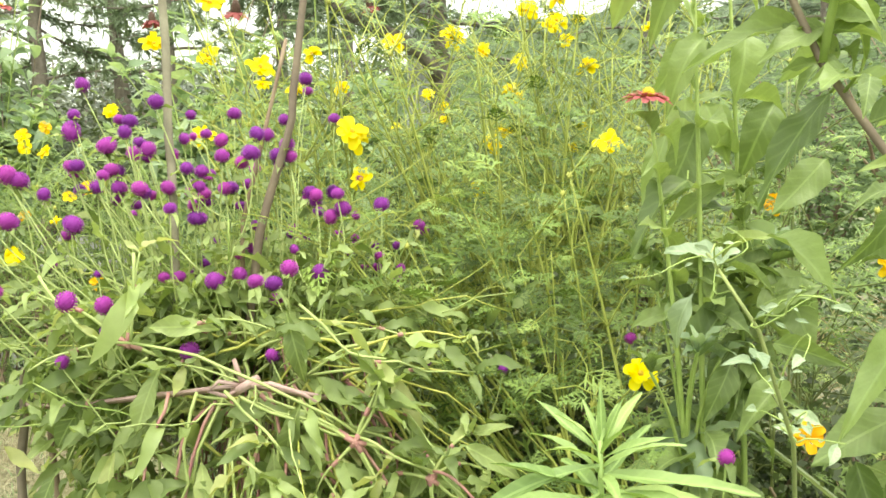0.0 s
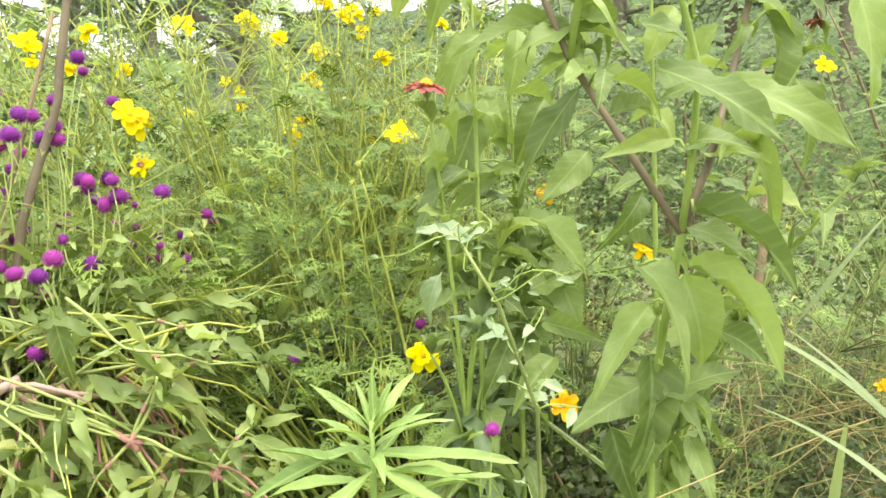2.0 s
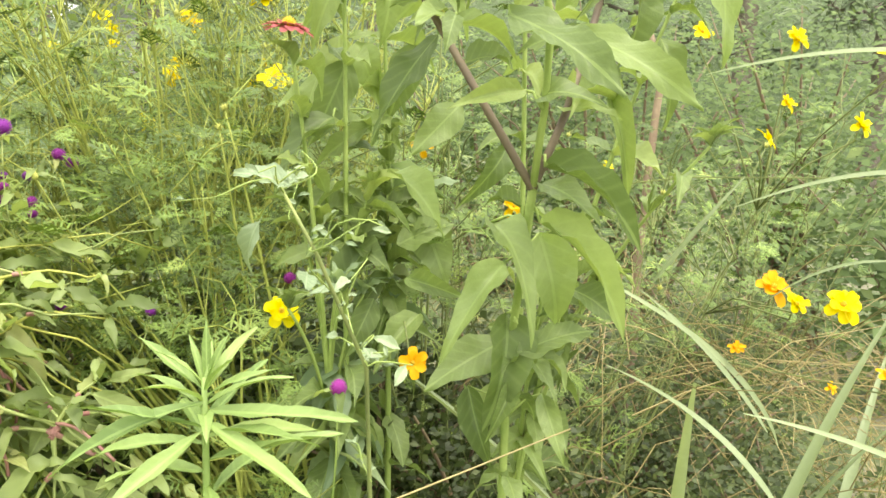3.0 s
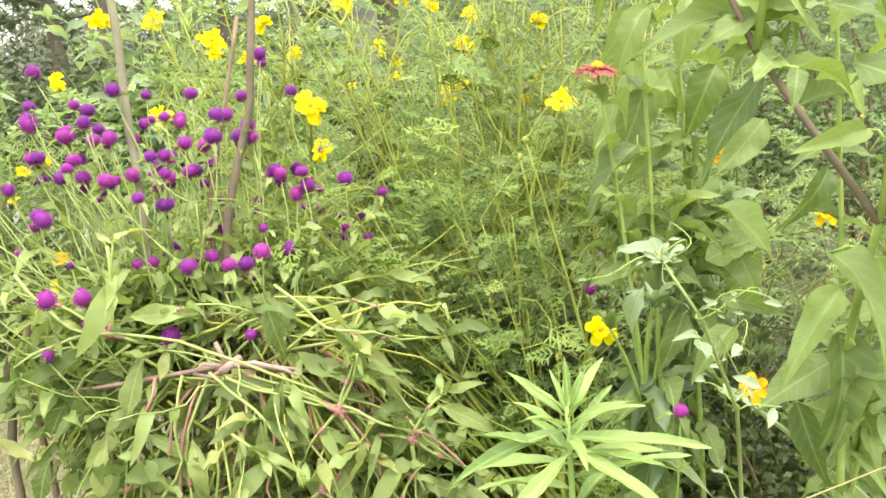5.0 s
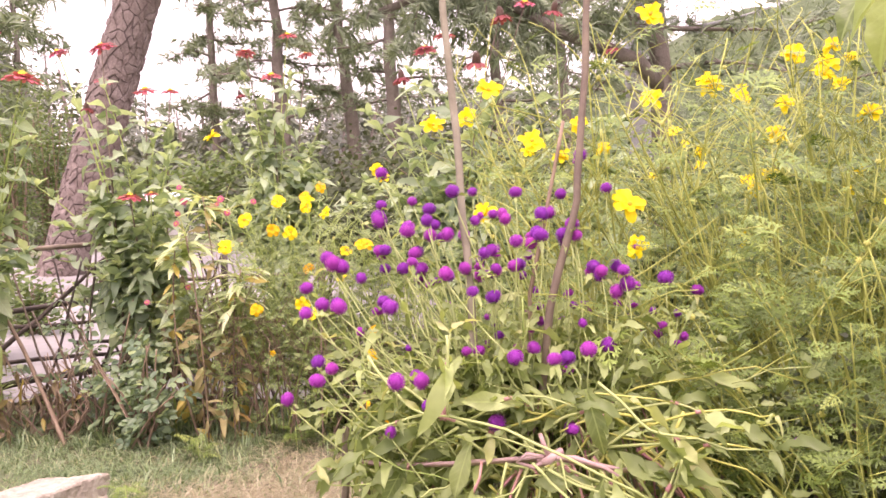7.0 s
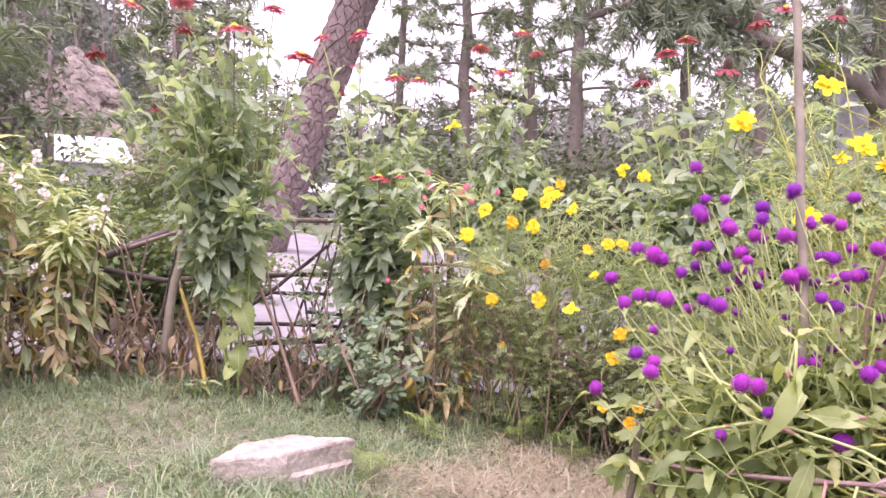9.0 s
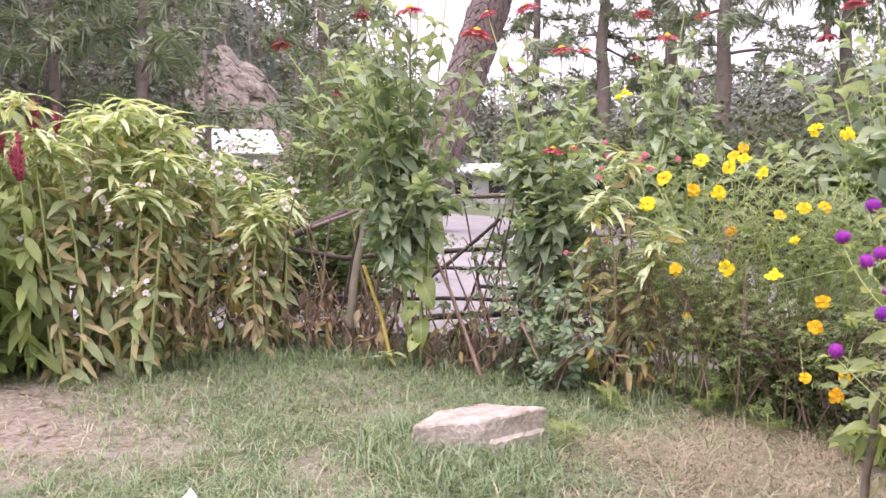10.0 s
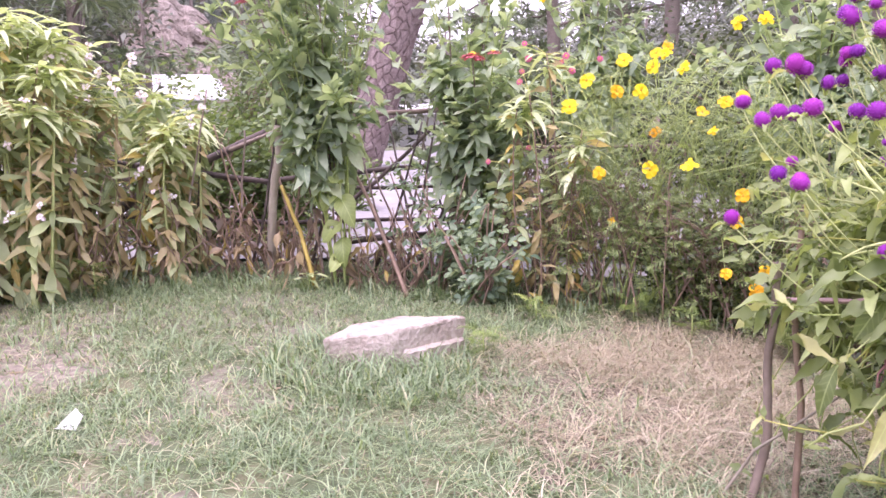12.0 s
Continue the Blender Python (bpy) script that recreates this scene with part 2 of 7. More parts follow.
class Geo:
    def __init__(self):
        self.v, self.f = [], []

    def add(self, vs, fs):
        o = len(self.v)
        self.v.extend(vs)
        self.f.extend([tuple(i + o for i in f) for f in fs])

    def tube(self, pts, r0, r1=None, sides=5, cap=True, wob=0.0, rnd=RND):
        pts = [Vector(p) for p in pts]
        n = len(pts)
        r1 = r0 if r1 is None else r1
        vs, side = [], None
        for i, p in enumerate(pts):
            d = (pts[min(i + 1, n - 1)] - pts[max(i - 1, 0)]).normalized()
            if side is None:
                side = d.orthogonal().normalized()
            side = (side - d * side.dot(d)).normalized()
            up = d.cross(side)
            r = r0 + (r1 - r0) * i / (n - 1)
            for k in range(sides):
                a = 2 * math.pi * k / sides
                q = r * (1 + (rnd.uniform(-wob, wob) if wob else 0))
                vs.append(p + (side * math.cos(a) + up * math.sin(a)) * q)
        fs = [(i * sides + k, i * sides + (k + 1) % sides, (i + 1) * sides + (k + 1) % sides, (i + 1) * sides + k) for i in range(n - 1) for k in range(sides)]
        if cap:
            fs.append(tuple(range(sides))[::-1])
            fs.append(tuple((n - 1) * sides + k for k in range(sides)))
        self.add(vs, fs)
        return self

    def mesh(self, m, me):
        """Adds a copy of a mesh, moved by the matrix m."""
        self.add([m @ v.co for v in me.vertices], [tuple(p.vertices) for p in me.polygons])

    def build(self, name, mat, smooth=True, origin=None):
        me = bpy.data.meshes.new(name)
        vs = self.v if origin is None else [Vector(p) - origin for p in self.v]
        me.from_pydata([tuple(p) for p in vs], [], self.f)
        for k in (mat if isinstance(mat, list) else [mat]):
            me.materials.append(k)
        if smooth:
            me.shade_smooth()
        me.update()
        return me


def curve_pts(a, b, bend, n=7):
    """Points of an arc from a to b whose middle is pushed by the vector bend."""
    a, b, bend = Vector(a), Vector(b), Vector(bend)
    return [a.lerp(b, i / (n - 1)) + bend * (4 * (i / (n - 1)) * (1 - i / (n - 1))) for i in range(n)]


def wavy(line, amp, seed=0.0):
    """The same line with a slow sideways wander, ends held."""
    n = len(line) - 1
    return [p + Vector((noise.noise((p.x * 11 + seed, p.z * 9, 1)), noise.noise((p.y * 11 + seed, p.z * 9, 4)), noise.noise((p.x * 9, p.y * 9 + seed, 7)))) * amp * math.sin(math.pi * i / n) for i, p in enumerate(line)]


def thing(name, label, category, base, group="", kind=""):
    ob = new(name)
    ob.empty_display_size = 0.05
    ob.location = base
    return tagged(ob, label, category, group, kind)


def part(name, geo, mat, parent, label="", smooth=True, kind=""):
    """One mesh object under a thing; the shape is given in world metres."""
    ob = new(name, geo.build(name, mat, smooth, Vector(parent.location)))
    ob.parent = parent
    return tagged(ob, label, kind=kind)


def lone(name, geo, mat, label, category, kind="", group="", origin=None, smooth=True):
    """A thing that is a single mesh."""
    o = Vector(origin or (0, 0, 0))
    ob = new(name, geo.build(name, mat, smooth, o))
    ob.location = o
    return tagged(ob, label, category, group, kind)


def basis(pos, way, normal=(0, 0, 1), scale=1.0, wide=1.0):
    """A pose whose y runs along way and whose z leans to normal."""
    y = Vector(way).normalized()
    z = Vector(normal) - y * y.dot(Vector(normal))
    if z.length < 1e-4:
        z = y.orthogonal()
    z.normalize()
    x = y.cross(z)
    return Matrix(((x.x * scale * wide, y.x * scale, z.x * scale, pos[0]), (x.y * scale * wide, y.y * scale, z.y * scale, pos[1]), (x.z * scale * wide, y.z * scale, z.z * scale, pos[2]), (0, 0, 0, 1)))


def put(name, me, m, parent, label=""):
    """A part with a shared mesh at the world pose m."""
    ob = new(name, me)
    ob.parent = parent
    ob.matrix_basis = (Matrix.Translation(-Vector(parent.location)) @ m) if parent.parent is None and parent.data is None else m
    return tagged(ob, label)


def leaf_shape(name, mat, wide, curl=0.2, fold=0.12, wave=0.02, belly=0.4, rows=8, stalk=0.06, seed=1, twist=0.0, cols=4, notch=0.0, arch=0.0, holes=0, blunt=0.85):
    """A blade one long: y along it, broadest at belly, arching down by curl, folded up along the midrib."""
    rnd = random.Random(seed)
    ph = rnd.uniform(0, 6)
    g = Geo()
    vs, fs = [], []
    for i in range(rows + 1):
        t = i / rows
        if t < stalk:
            w = 0.012
        else:
            s = (t - stalk) / (1 - stalk)
            w = wide * (math.sin(math.pi * s ** (math.log(0.5) / math.log(belly))) ** blunt if 0 < s < 1 else 0.0) + 0.006
            if notch:
                w *= 1 + rnd.uniform(-notch, notch)
        tw = twist * t
        for k in range(cols + 1):
            u = 2 * k / cols - 1
            x = u * w / 2
            z = arch * 4 * t * (1 - t) - curl * t * t + fold * abs(x) * 2 - fold * 0.3 * w + wave * math.sin(ph + t * 9 + (2.0 if u > 0 else 0)) * abs(u) + (wave * 0.5 * math.sin(ph * 3 + t * 23 + u * 2) * abs(u) if rows > 9 else 0)
            vs.append((x * math.cos(tw), t - 0.25 * curl * curl * t * t, z + x * math.sin(tw)))
    gone = {(rnd.randrange(3, rows - 2), rnd.randrange(1, cols - 1)) for _ in range(holes)}
    for i, k in gone:
        for a in (i * (cols + 1) + k, (i + 1) * (cols + 1) + k + 1):
            vs[a] = (vs[a][0] * rnd.uniform(0.88, 1.04), vs[a][1] + rnd.uniform(-0.015, 0.015), vs[a][2])
    for i in range(rows):
        for k in range(cols):
            if (i, k) in gone:
                continue
            a = i * (cols + 1) + k
            fs.append((a, a + 1, a + cols + 2, a + cols + 1))
    g.add(vs, fs)
    return g.build(name, mat)


def feather_shape(name, mat, seed=1, lobes=5, wide=0.55, forked=True):
    """A finely cut leaf one long: a rib with paired narrow lobes that fork."""
    rnd = random.Random(seed)
    g = Geo()

    def blade(p, d, ln, w):
        p, d = Vector(p), Vector(d).normalized()
        s = Vector((d.y, -d.x, 0)).normalized() * w / 2
        m1, e = p + d * ln * 0.55 + Vector((0, 0, 0.03 * ln)), p + d * ln - Vector((0, 0, 0.12 * ln))
        g.add([p - s * 0.5, p + s * 0.5, m1 + s, m1 - s, e], [(0, 1, 2, 3), (3, 2, 4)])

    rib = [Vector((0, t, 0.05 * t - 0.28 * t * t)) for t in (0, 0.25, 0.5, 0.75, 1.0)]
    for a, b in zip(rib, rib[1:]):
        d = (b - a).normalized()
        s = Vector((0.011, 0, 0))
        g.add([a - s, a + s, b + s * 0.8, b - s * 0.8], [(0, 1, 2, 3)])
    for i in range(lobes):
        t = 0.28 + 0.66 * i / (lobes - 1)
        y = Vector((0, t, 0.05 * t - 0.28 * t * t))
        ln = wide * (1 - 0.62 * i / (lobes - 1)) * rnd.uniform(0.8, 1.15) * (0.70 if forked else 0.62)
        for s in (-1, 1):
            d = Vector((s * 0.8, 0.62 + 0.1 * i, rnd.uniform(-0.25, 0.1)))
            blade(y, d, ln, 0.058 if forked else 0.085)
            m = y + d.normalized() * ln * 0.42
            for q in (-1, 1) if forked else ():
                blade(m, d + Vector((0.7 * q * d.y, -0.7 * q * d.x, 0)), ln * 0.55, 0.048)
    blade(rib[-1], (0, 1, -0.3), 0.18, 0.05)
    return g.build(name, mat, smooth=False)


def petal_ring(g, n, r0, r1, w, lift, sag, rnd, notch=True, z0=0.0, off=0.0, cup=0.0, loose=0.12):
    """A ring of n petals round z, from radius r0 to r1."""
    for k in range(n):
        a = 2 * math.pi * (k + off) / n + rnd.uniform(-loose, loose)
        ln = (r1 - r0) * rnd.uniform(0.95 - loose * 0.6, 1.08)
        lf = lift + rnd.uniform(-loose, loose) * 1.3
        rows = [(0.0, 0.35), (0.35, 0.8), (0.7, 1.0), (0.92, 0.82), (1.0, 0.55)]
        vs, fs = [], []
        for t, ww in rows:
            for u in (-1, -0.4, 0.4, 1):
                rr = r0 + ln * t * (1 - (0.05 * (1 - abs(u)) if notch and t > 0.95 else 0)) + (0.05 * ln if notch and t > 0.95 and abs(u) == 0.4 else 0)
                x, y = rr, u * ww * w / 2
                z = z0 + lf * ln * t - sag * ln * t * t + cup * w * u * u * ww + rnd.uniform(-0.03, 0.03) * w
                vs.append((x * math.cos(a) - y * math.sin(a), x * math.sin(a) + y * math.cos(a), z))
        for i in range(4):
            for k2 in range(3):
                q = i * 4 + k2
                fs.append((q, q + 1, q + 5, q + 4))
        g.add(vs, fs)


def dome(g, r, h, n=40, z0=0.0, spike=0.25, rnd=RND, low=0.0):
    """A knob of small pointed scales set in a spiral over a dome."""
    base = []
    ring = 10
    lv = 5
    for i in range(lv + 1):
        ph = math.pi * (low + (1 - low) * i / lv) if low else math.pi / 2 * (1 - i / lv)
        for k in range(ring):
            a = 2 * math.pi * k / ring
            if low:
                base.append((r * 0.86 * math.sin(math.pi * i / lv) * math.cos(a), r * 0.86 * math.sin(math.pi * i / lv) * math.sin(a), z0 + h * 0.86 * -math.cos(math.pi * i / lv)))
            else:
                base.append((r * 0.9 * math.cos(math.pi / 2 * i / lv) * math.cos(a), r * 0.9 * math.cos(math.pi / 2 * i / lv) * math.sin(a), z0 + h * 0.9 * math.sin(math.pi / 2 * i / lv)))
    g.add(base, [(i * ring + k, i * ring + (k + 1) % ring, (i + 1) * ring + (k + 1) % ring, (i + 1) * ring + k) for i in range(lv) for k in range(ring)])
    for k in range(n):
        t = (k + 0.5) / n
        c = (1 - 2 * t) if low else (1 - t)
        s = math.sqrt(max(0.0, 1 - c * c))
        a = k * 2.39996
        nrm = Vector((s * math.cos(a), s * math.sin(a), c))
        p = Vector((nrm.x * r, nrm.y * r, z0 + nrm.z * h))
        tan = Vector((-math.sin(a), math.cos(a), 0))
        upv = nrm.cross(tan) * (-1)
        if upv.z < 0:
            upv = -upv
        q = r * math.sqrt(5.5 / n)
        tip = p + nrm * q * spike * 2 + upv * q * 0.55
        g.add([p - tan * q * 0.6 - upv * q * 0.3 - nrm * q * 0.3, p + tan * q * 0.6 - upv * q * 0.3 - nrm * q * 0.3, p + upv * q * 0.5 - nrm * q * 0.2, tip], [(0, 1, 3), (1, 2, 3), (2, 0, 3)])


class Leaves:
    """Collects leaf poses for a plant: the first ones become parts, the rest one joined mesh."""

    def __init__(self, owner, shapes, joined_mat, most=250):
        self.owner, self.shapes, self.mat, self.most, self.all = owner, shapes, joined_mat, most, []

    def add(self, pos, way, length, normal=(0, 0, 1), wide=1.0, shape=None):
        self.all.append((basis(pos, way, normal, length, wide), shape if shape is not None else RND.randrange(len(self.shapes))))

    def done(self, name="leaf", rest="foliage"):
        for m, s in self.all[: self.most]:
            put(name, self.shapes[s], m, self.owner)
        more = self.all[self.most :]
        if more:
            g = Geo()
            for m, s in more:
                g.mesh(m, self.shapes[s])
            part(rest, g, self.mat, self.owner, kind="stuff")


def jit(v, s, rnd=RND):
    return Vector(v) + Vector((rnd.uniform(-s, s), rnd.uniform(-s, s), rnd.uniform(-s, s)))


def around(a, tilt):
    """A direction at azimuth a (radians) and tilt (radians) above level."""
    return Vector((math.cos(a) * math.cos(tilt), math.sin(a) * math.cos(tilt), math.sin(tilt)))


LEAF_Z = [leaf_shape("zinnia_leaf", M_LEAF_Z, w, c, f, 0.05, 0.34, seed=i, twist=tw, notch=0.04, rows=14, cols=6, arch=a, holes=h, stalk=0.03) for i, (w, c, f, tw, a, h) in enumerate(((0.36, 0.15, 0.2, 0.3, 0.10, 0), (0.40, 0.35, 0.45, -0.5, 0.14, 0), (0.34, 0.5, 0.3, 0.6, 0.16, 0), (0.42, 0.1, 0.12, -0.2, 0.06, 0), (0.30, 0.3, 0.7, 0.9, 0.18, 0), (0.37, 0.25, 0.35, -0.9, 0.12, 0)))]
LEAF_Z2 = [leaf_shape("zinnia_leaf_cool", M_LEAF_Z2, 0.42, c, 0.25, 0.06, 0.45, blunt=0.75, seed=i + 9, twist=tw, rows=7, cols=2, arch=0.07) for i, (c, tw) in enumerate(((0.05, 0.4), (0.4, -0.6), (0.75, 0.5), (-0.1, -0.3)))]
LEAF_G = [leaf_shape("gomphrena_leaf", M_LEAF_G, 0.29, c, 0.25, 0.07, 0.5, seed=i + 20, twist=tw, rows=10, cols=2, blunt=0.78, notch=0.03, arch=ar) for i, (c, tw, ar) in enumerate(((0.1, 0.3, 0.08), (0.35, -0.6, 0.1), (0.6, 0.7, 0.05), (-0.1, -0.2, -0.05), (0.8, 0.3, 0.12)))]
LEAF_W = [leaf_shape("lance_leaf", M_LEAF_W, 0.135, c, 0.3, 0.015, 0.45, seed=i + 30, twist=tw, rows=10, stalk=0.02) for i, (c, tw) in enumerate(((0.25, 0.1), (0.42, -0.15), (0.1, 0.1)))]
LEAF_P = [leaf_shape("pale_leaf", M_LEAF_P, 0.4, c, 0.25, 0.05, 0.45, seed=i + 40, twist=tw, rows=11, cols=6, arch=0.08) for i, (c, tw) in enumerate(((0.1, 0.3), (0.6, -0.5), (-0.3, 0.8)))]
LEAF_B = [leaf_shape("balsam_leaf", M_LEAF_B, 0.27, c, 0.15, 0.03, 0.45, seed=i + 50, twist=tw, rows=6, cols=2) for i, (c, tw) in enumerate(((0.3, 0.2), (0.6, -0.3), (0.15, 0.3)))]
LEAF_BT = [leaf_shape("balsam_top_leaf", M_LEAF_BT, 0.17, c, 0.18, 0.03, 0.45, seed=i + 55, twist=tw, rows=6, cols=2) for i, (c, tw) in enumerate(((0.45, 0.2), (0.65, -0.2)))]
LEAF_C = [leaf_shape("celosia_leaf", M_LEAF_C, 0.38, c, 0.15, 0.03, 0.4, seed=i + 60, twist=tw, rows=6, cols=2) for i, (c, tw) in enumerate(((0.2, 0.2), (0.5, -0.3)))]
LEAF_R = [leaf_shape("rose_leaf", M_LEAF_R, 0.56, c, 0.15, 0.02, 0.48, seed=i + 70, twist=tw, rows=5) for i, (c, tw) in enumerate(((0.1, 0.2), (0.35, -0.3)))]
LEAF_YEL = [leaf_shape("yellowed_leaf", M_LEAF_YEL, 0.24, c, 0.2, 0.06, 0.5, seed=i + 80, twist=tw, rows=5, cols=2) for i, (c, tw) in enumerate(((0.3, 0.8), (0.6, -0.9)))]
LEAF_DRY = [leaf_shape("withered_leaf", M_LEAF_DRY, 0.2, c, 0.3, 0.08, 0.5, seed=i + 85, twist=tw, rows=5, cols=2) for i, (c, tw) in enumerate(((0.4, 1.4), (0.8, -1.2)))]
LEAF_GR = [leaf_shape("grass_blade_leaf", M_BLADE, 0.03, c, 0.3, 0.0, 0.35, seed=i + 90, rows=14, stalk=0.0, cols=2) for i, c in enumerate((0.25, 0.6))]
FEATHER_FAR = [feather_shape("cut_leaf", M_MARI, i + 9, 5, 0.6, False) for i in range(3)]
FEATHER = [feather_shape("feathery_leaf", M_FEATHER, i, 5, 0.55 + 0.1 * i) for i in range(4)]


def flower_shapes(kind, mat, seed):
    rnd = random.Random(seed)
    g, c = Geo(), Geo()
    if kind == "cosmos":
        petal_ring(g, 6, 0.06, 1.0, 0.62, 0.25, 0.35, rnd, cup=0.18, loose=0.3)
        petal_ring(g, 4, 0.06, 0.82, 0.55, 0.7, 0.35, rnd, off=0.5, z0=0.03, cup=0.2, loose=0.4)
        petal_ring(g, 5, 0.04, 0.55, 0.5, 0.55, 0.2, rnd, off=0.3, z0=0.01, cup=0.2, loose=0.4)
        dome(c, 0.13, 0.2, 18, 0.05, 0.6, rnd)
    elif kind == "single":
        petal_ring(g, 6, 0.06, 1.0, 0.85, 0.22, 0.35, rnd, cup=0.14, loose=0.22)
        petal_ring(g, 3, 0.06, 0.7, 0.6, 0.6, 0.35, rnd, cup=0.14, loose=0.3, z0=0.02)
        dome(c, 0.15, 0.2, 18, 0.03, 0.6, rnd)
    elif kind == "zinnia":
        petal_ring(g, 15, 0.2, 1.0, 0.34, 0.12, 0.32, rnd, notch=False, cup=0.1)
        petal_ring(g, 13, 0.18, 0.82, 0.32, 0.28, 0.28, rnd, notch=False, off=0.4, z0=0.05, cup=0.1)
        petal_ring(g, 10, 0.15, 0.55, 0.28, 0.5, 0.25, rnd, notch=False, off=0.7, z0=0.09, cup=0.1)
        dome(c, 0.26, 0.3, 30, 0.06, 0.4, rnd)
    elif kind == "oldzinnia":
        petal_ring(g, 14, 0.2, 0.9, 0.3, -0.15, 0.4, rnd, notch=False)
        petal_ring(g, 10, 0.2, 0.7, 0.28, 0.05, 0.35, rnd, notch=False, off=0.4)
        dome(c, 0.3, 0.75, 44, 0.0, 0.4, rnd)
    elif kind == "balsam":
        petal_ring(g, 3, 0.03, 1.0, 0.9, 0.3, 0.7, rnd, cup=0.25, loose=0.5)
        petal_ring(g, 2, 0.02, 0.7, 0.7, 0.9, 0.5, rnd, cup=0.25, loose=0.5)
        dome(c, 0.15, 0.2, 8, 0.1, 0.3, rnd)
    return g.build(kind + "_petals", mat), c


F_COSMOS, F_SINGLE, F_ORANGE, F_ZIN, F_PINK, F_OLD, F_BALSAM = [], [], [], [], [], [], []
for store, kind, mat, cm, n in ((F_COSMOS, "cosmos", M_YELLOW, M_CENTRE, 3), (F_SINGLE, "single", M_YELLOW, M_CENTRE, 2), (F_ORANGE, "cosmos", M_ORANGE, M_CENTRE, 2), (F_ZIN, "zinnia", M_REDZ, M_CENTRE, 2), (F_PINK, "zinnia", M_PINKZ, M_CENTRE, 2), (F_OLD, "oldzinnia", M_FADED, M_SEED, 2), (F_BALSAM, "balsam", M_WHITE, M_STEM_Y, 2)):
    for i in range(n):
        pm, cg = flower_shapes(kind, mat, 11 * i + len(kind))
        store.append((pm, cg.build(kind + "_centre", cm)))
F_MIXED = F_COSMOS * 2 + F_ORANGE
F_SINGLE_O = [(pm.copy(), cm) for pm, cm in F_SINGLE]
for pm, cm in F_SINGLE_O:
    pm.materials[0] = M_ORANGE
GH = []
for i in range(3):
    hg = Geo()
    dome(hg, 1.0, (0.95, 1.1, 0.85)[i], 110, 0.0, 0.3, random.Random(i), low=0.01)
    GH.append(hg.build("gomphrena_head", M_PURPLE))


def bloom(store, pos, face, r, owner, rnd=RND, label=""):
    """A flower of radius r facing a direction, as a part with its centre as a sub-part."""
    pm, cm = store[rnd.randrange(len(store))]
    z = Vector(face).normalized()
    x = z.orthogonal().normalized()
    a = rnd.uniform(0, 6.28)
    x = x * math.cos(a) + z.cross(x) * math.sin(a)
    y = z.cross(x)
    m = Matrix(((x.x * r, y.x * r, z.x * r, pos[0]), (x.y * r, y.y * r, z.y * r, pos[1]), (x.z * r, y.z * r, z.z * r, pos[2]), (0, 0, 0, 1)))
    ob = put("flower", pm, m, owner, label)
    ce = new("flower_centre", cm)
    ce.parent = ob
    return ob


# places of single flowers: x, y, z and radius in millimetres
HEADS_A = [
    (-0.665, 1.627, 1.095, 17),
    (-0.612, 1.674, 1.064, 16),
    (-0.531, 1.599, 1.105, 15),
    (-0.469, 1.582, 1.14, 15),
    (-0.7, 1.75, 1.2, 15),
    (-0.367, 1.748, 1.13, 15),
    (-0.638, 1.784, 1.127, 12),
    (-0.423, 1.833, 1.081, 13),
    (-0.277, 1.56, 1.035, 16),
    (-0.5, 1.85, 1.14, 12),
    (-0.169, 1.621, 0.942, 14),
    (-0.248, 1.95, 1.2, 12),
    (-0.793, 1.606, 1.008, 16),
    (-0.726, 1.54, 0.99, 16),
    (-0.85, 1.6, 0.94, 16),
    (-0.754, 1.487, 0.913, 16),
    (-0.732, 1.514, 0.91, 14),
    (-0.664, 1.633, 1.009, 15),
    (-0.597, 1.585, 0.977, 14),
    (-0.557, 1.591, 0.974, 13),
    (-0.428, 1.752, 1, 14),
    (-0.353, 1.624, 0.968, 14),
    (-0.449, 1.571, 0.972, 13),
    (-0.387, 1.571, 0.91, 14),
]
HEADS_B = [
    (-0.173, 1.877, 1.125, 14),
    (-0.289, 1.643, 1.077, 15),
    (-0.238, 1.6, 1.033, 15),
    (-0.109, 1.586, 0.925, 16),
    (-0.132, 1.588, 0.909, 14),
    (0.02, 2.007, 0.858, 14),
    (-0.146, 1.868, 0.814, 12),
    (-0.152, 1.563, 0.801, 16),
    (-0.228, 1.502, 0.789, 16),
    (-0.32, 1.443, 0.802, 16),
    (-0.226, 1.474, 0.656, 12),
    (-0.474, 1.347, 0.731, 12),
    (-0.736, 1.414, 0.802, 15),
    (-0.82, 1.42, 0.72, 14),
    (-0.671, 1.28, 0.793, 15),
    (-0.694, 1.39, 0.793, 13),
    (-0.542, 1.472, 0.757, 14),
    (-0.102, 1.791, 0.985, 13),
    (-0.356, 1.404, 0.682, 17),
    (-0.082, 1.461, 0.455, 15),
    (0.053, 1.833, 0.666, 15),
    (0.467, 1.674, 0.645, 12),
    (0.458, 1.014, 0.623, 10),
    (-0.035, 1.612, 0.931, 16),
]
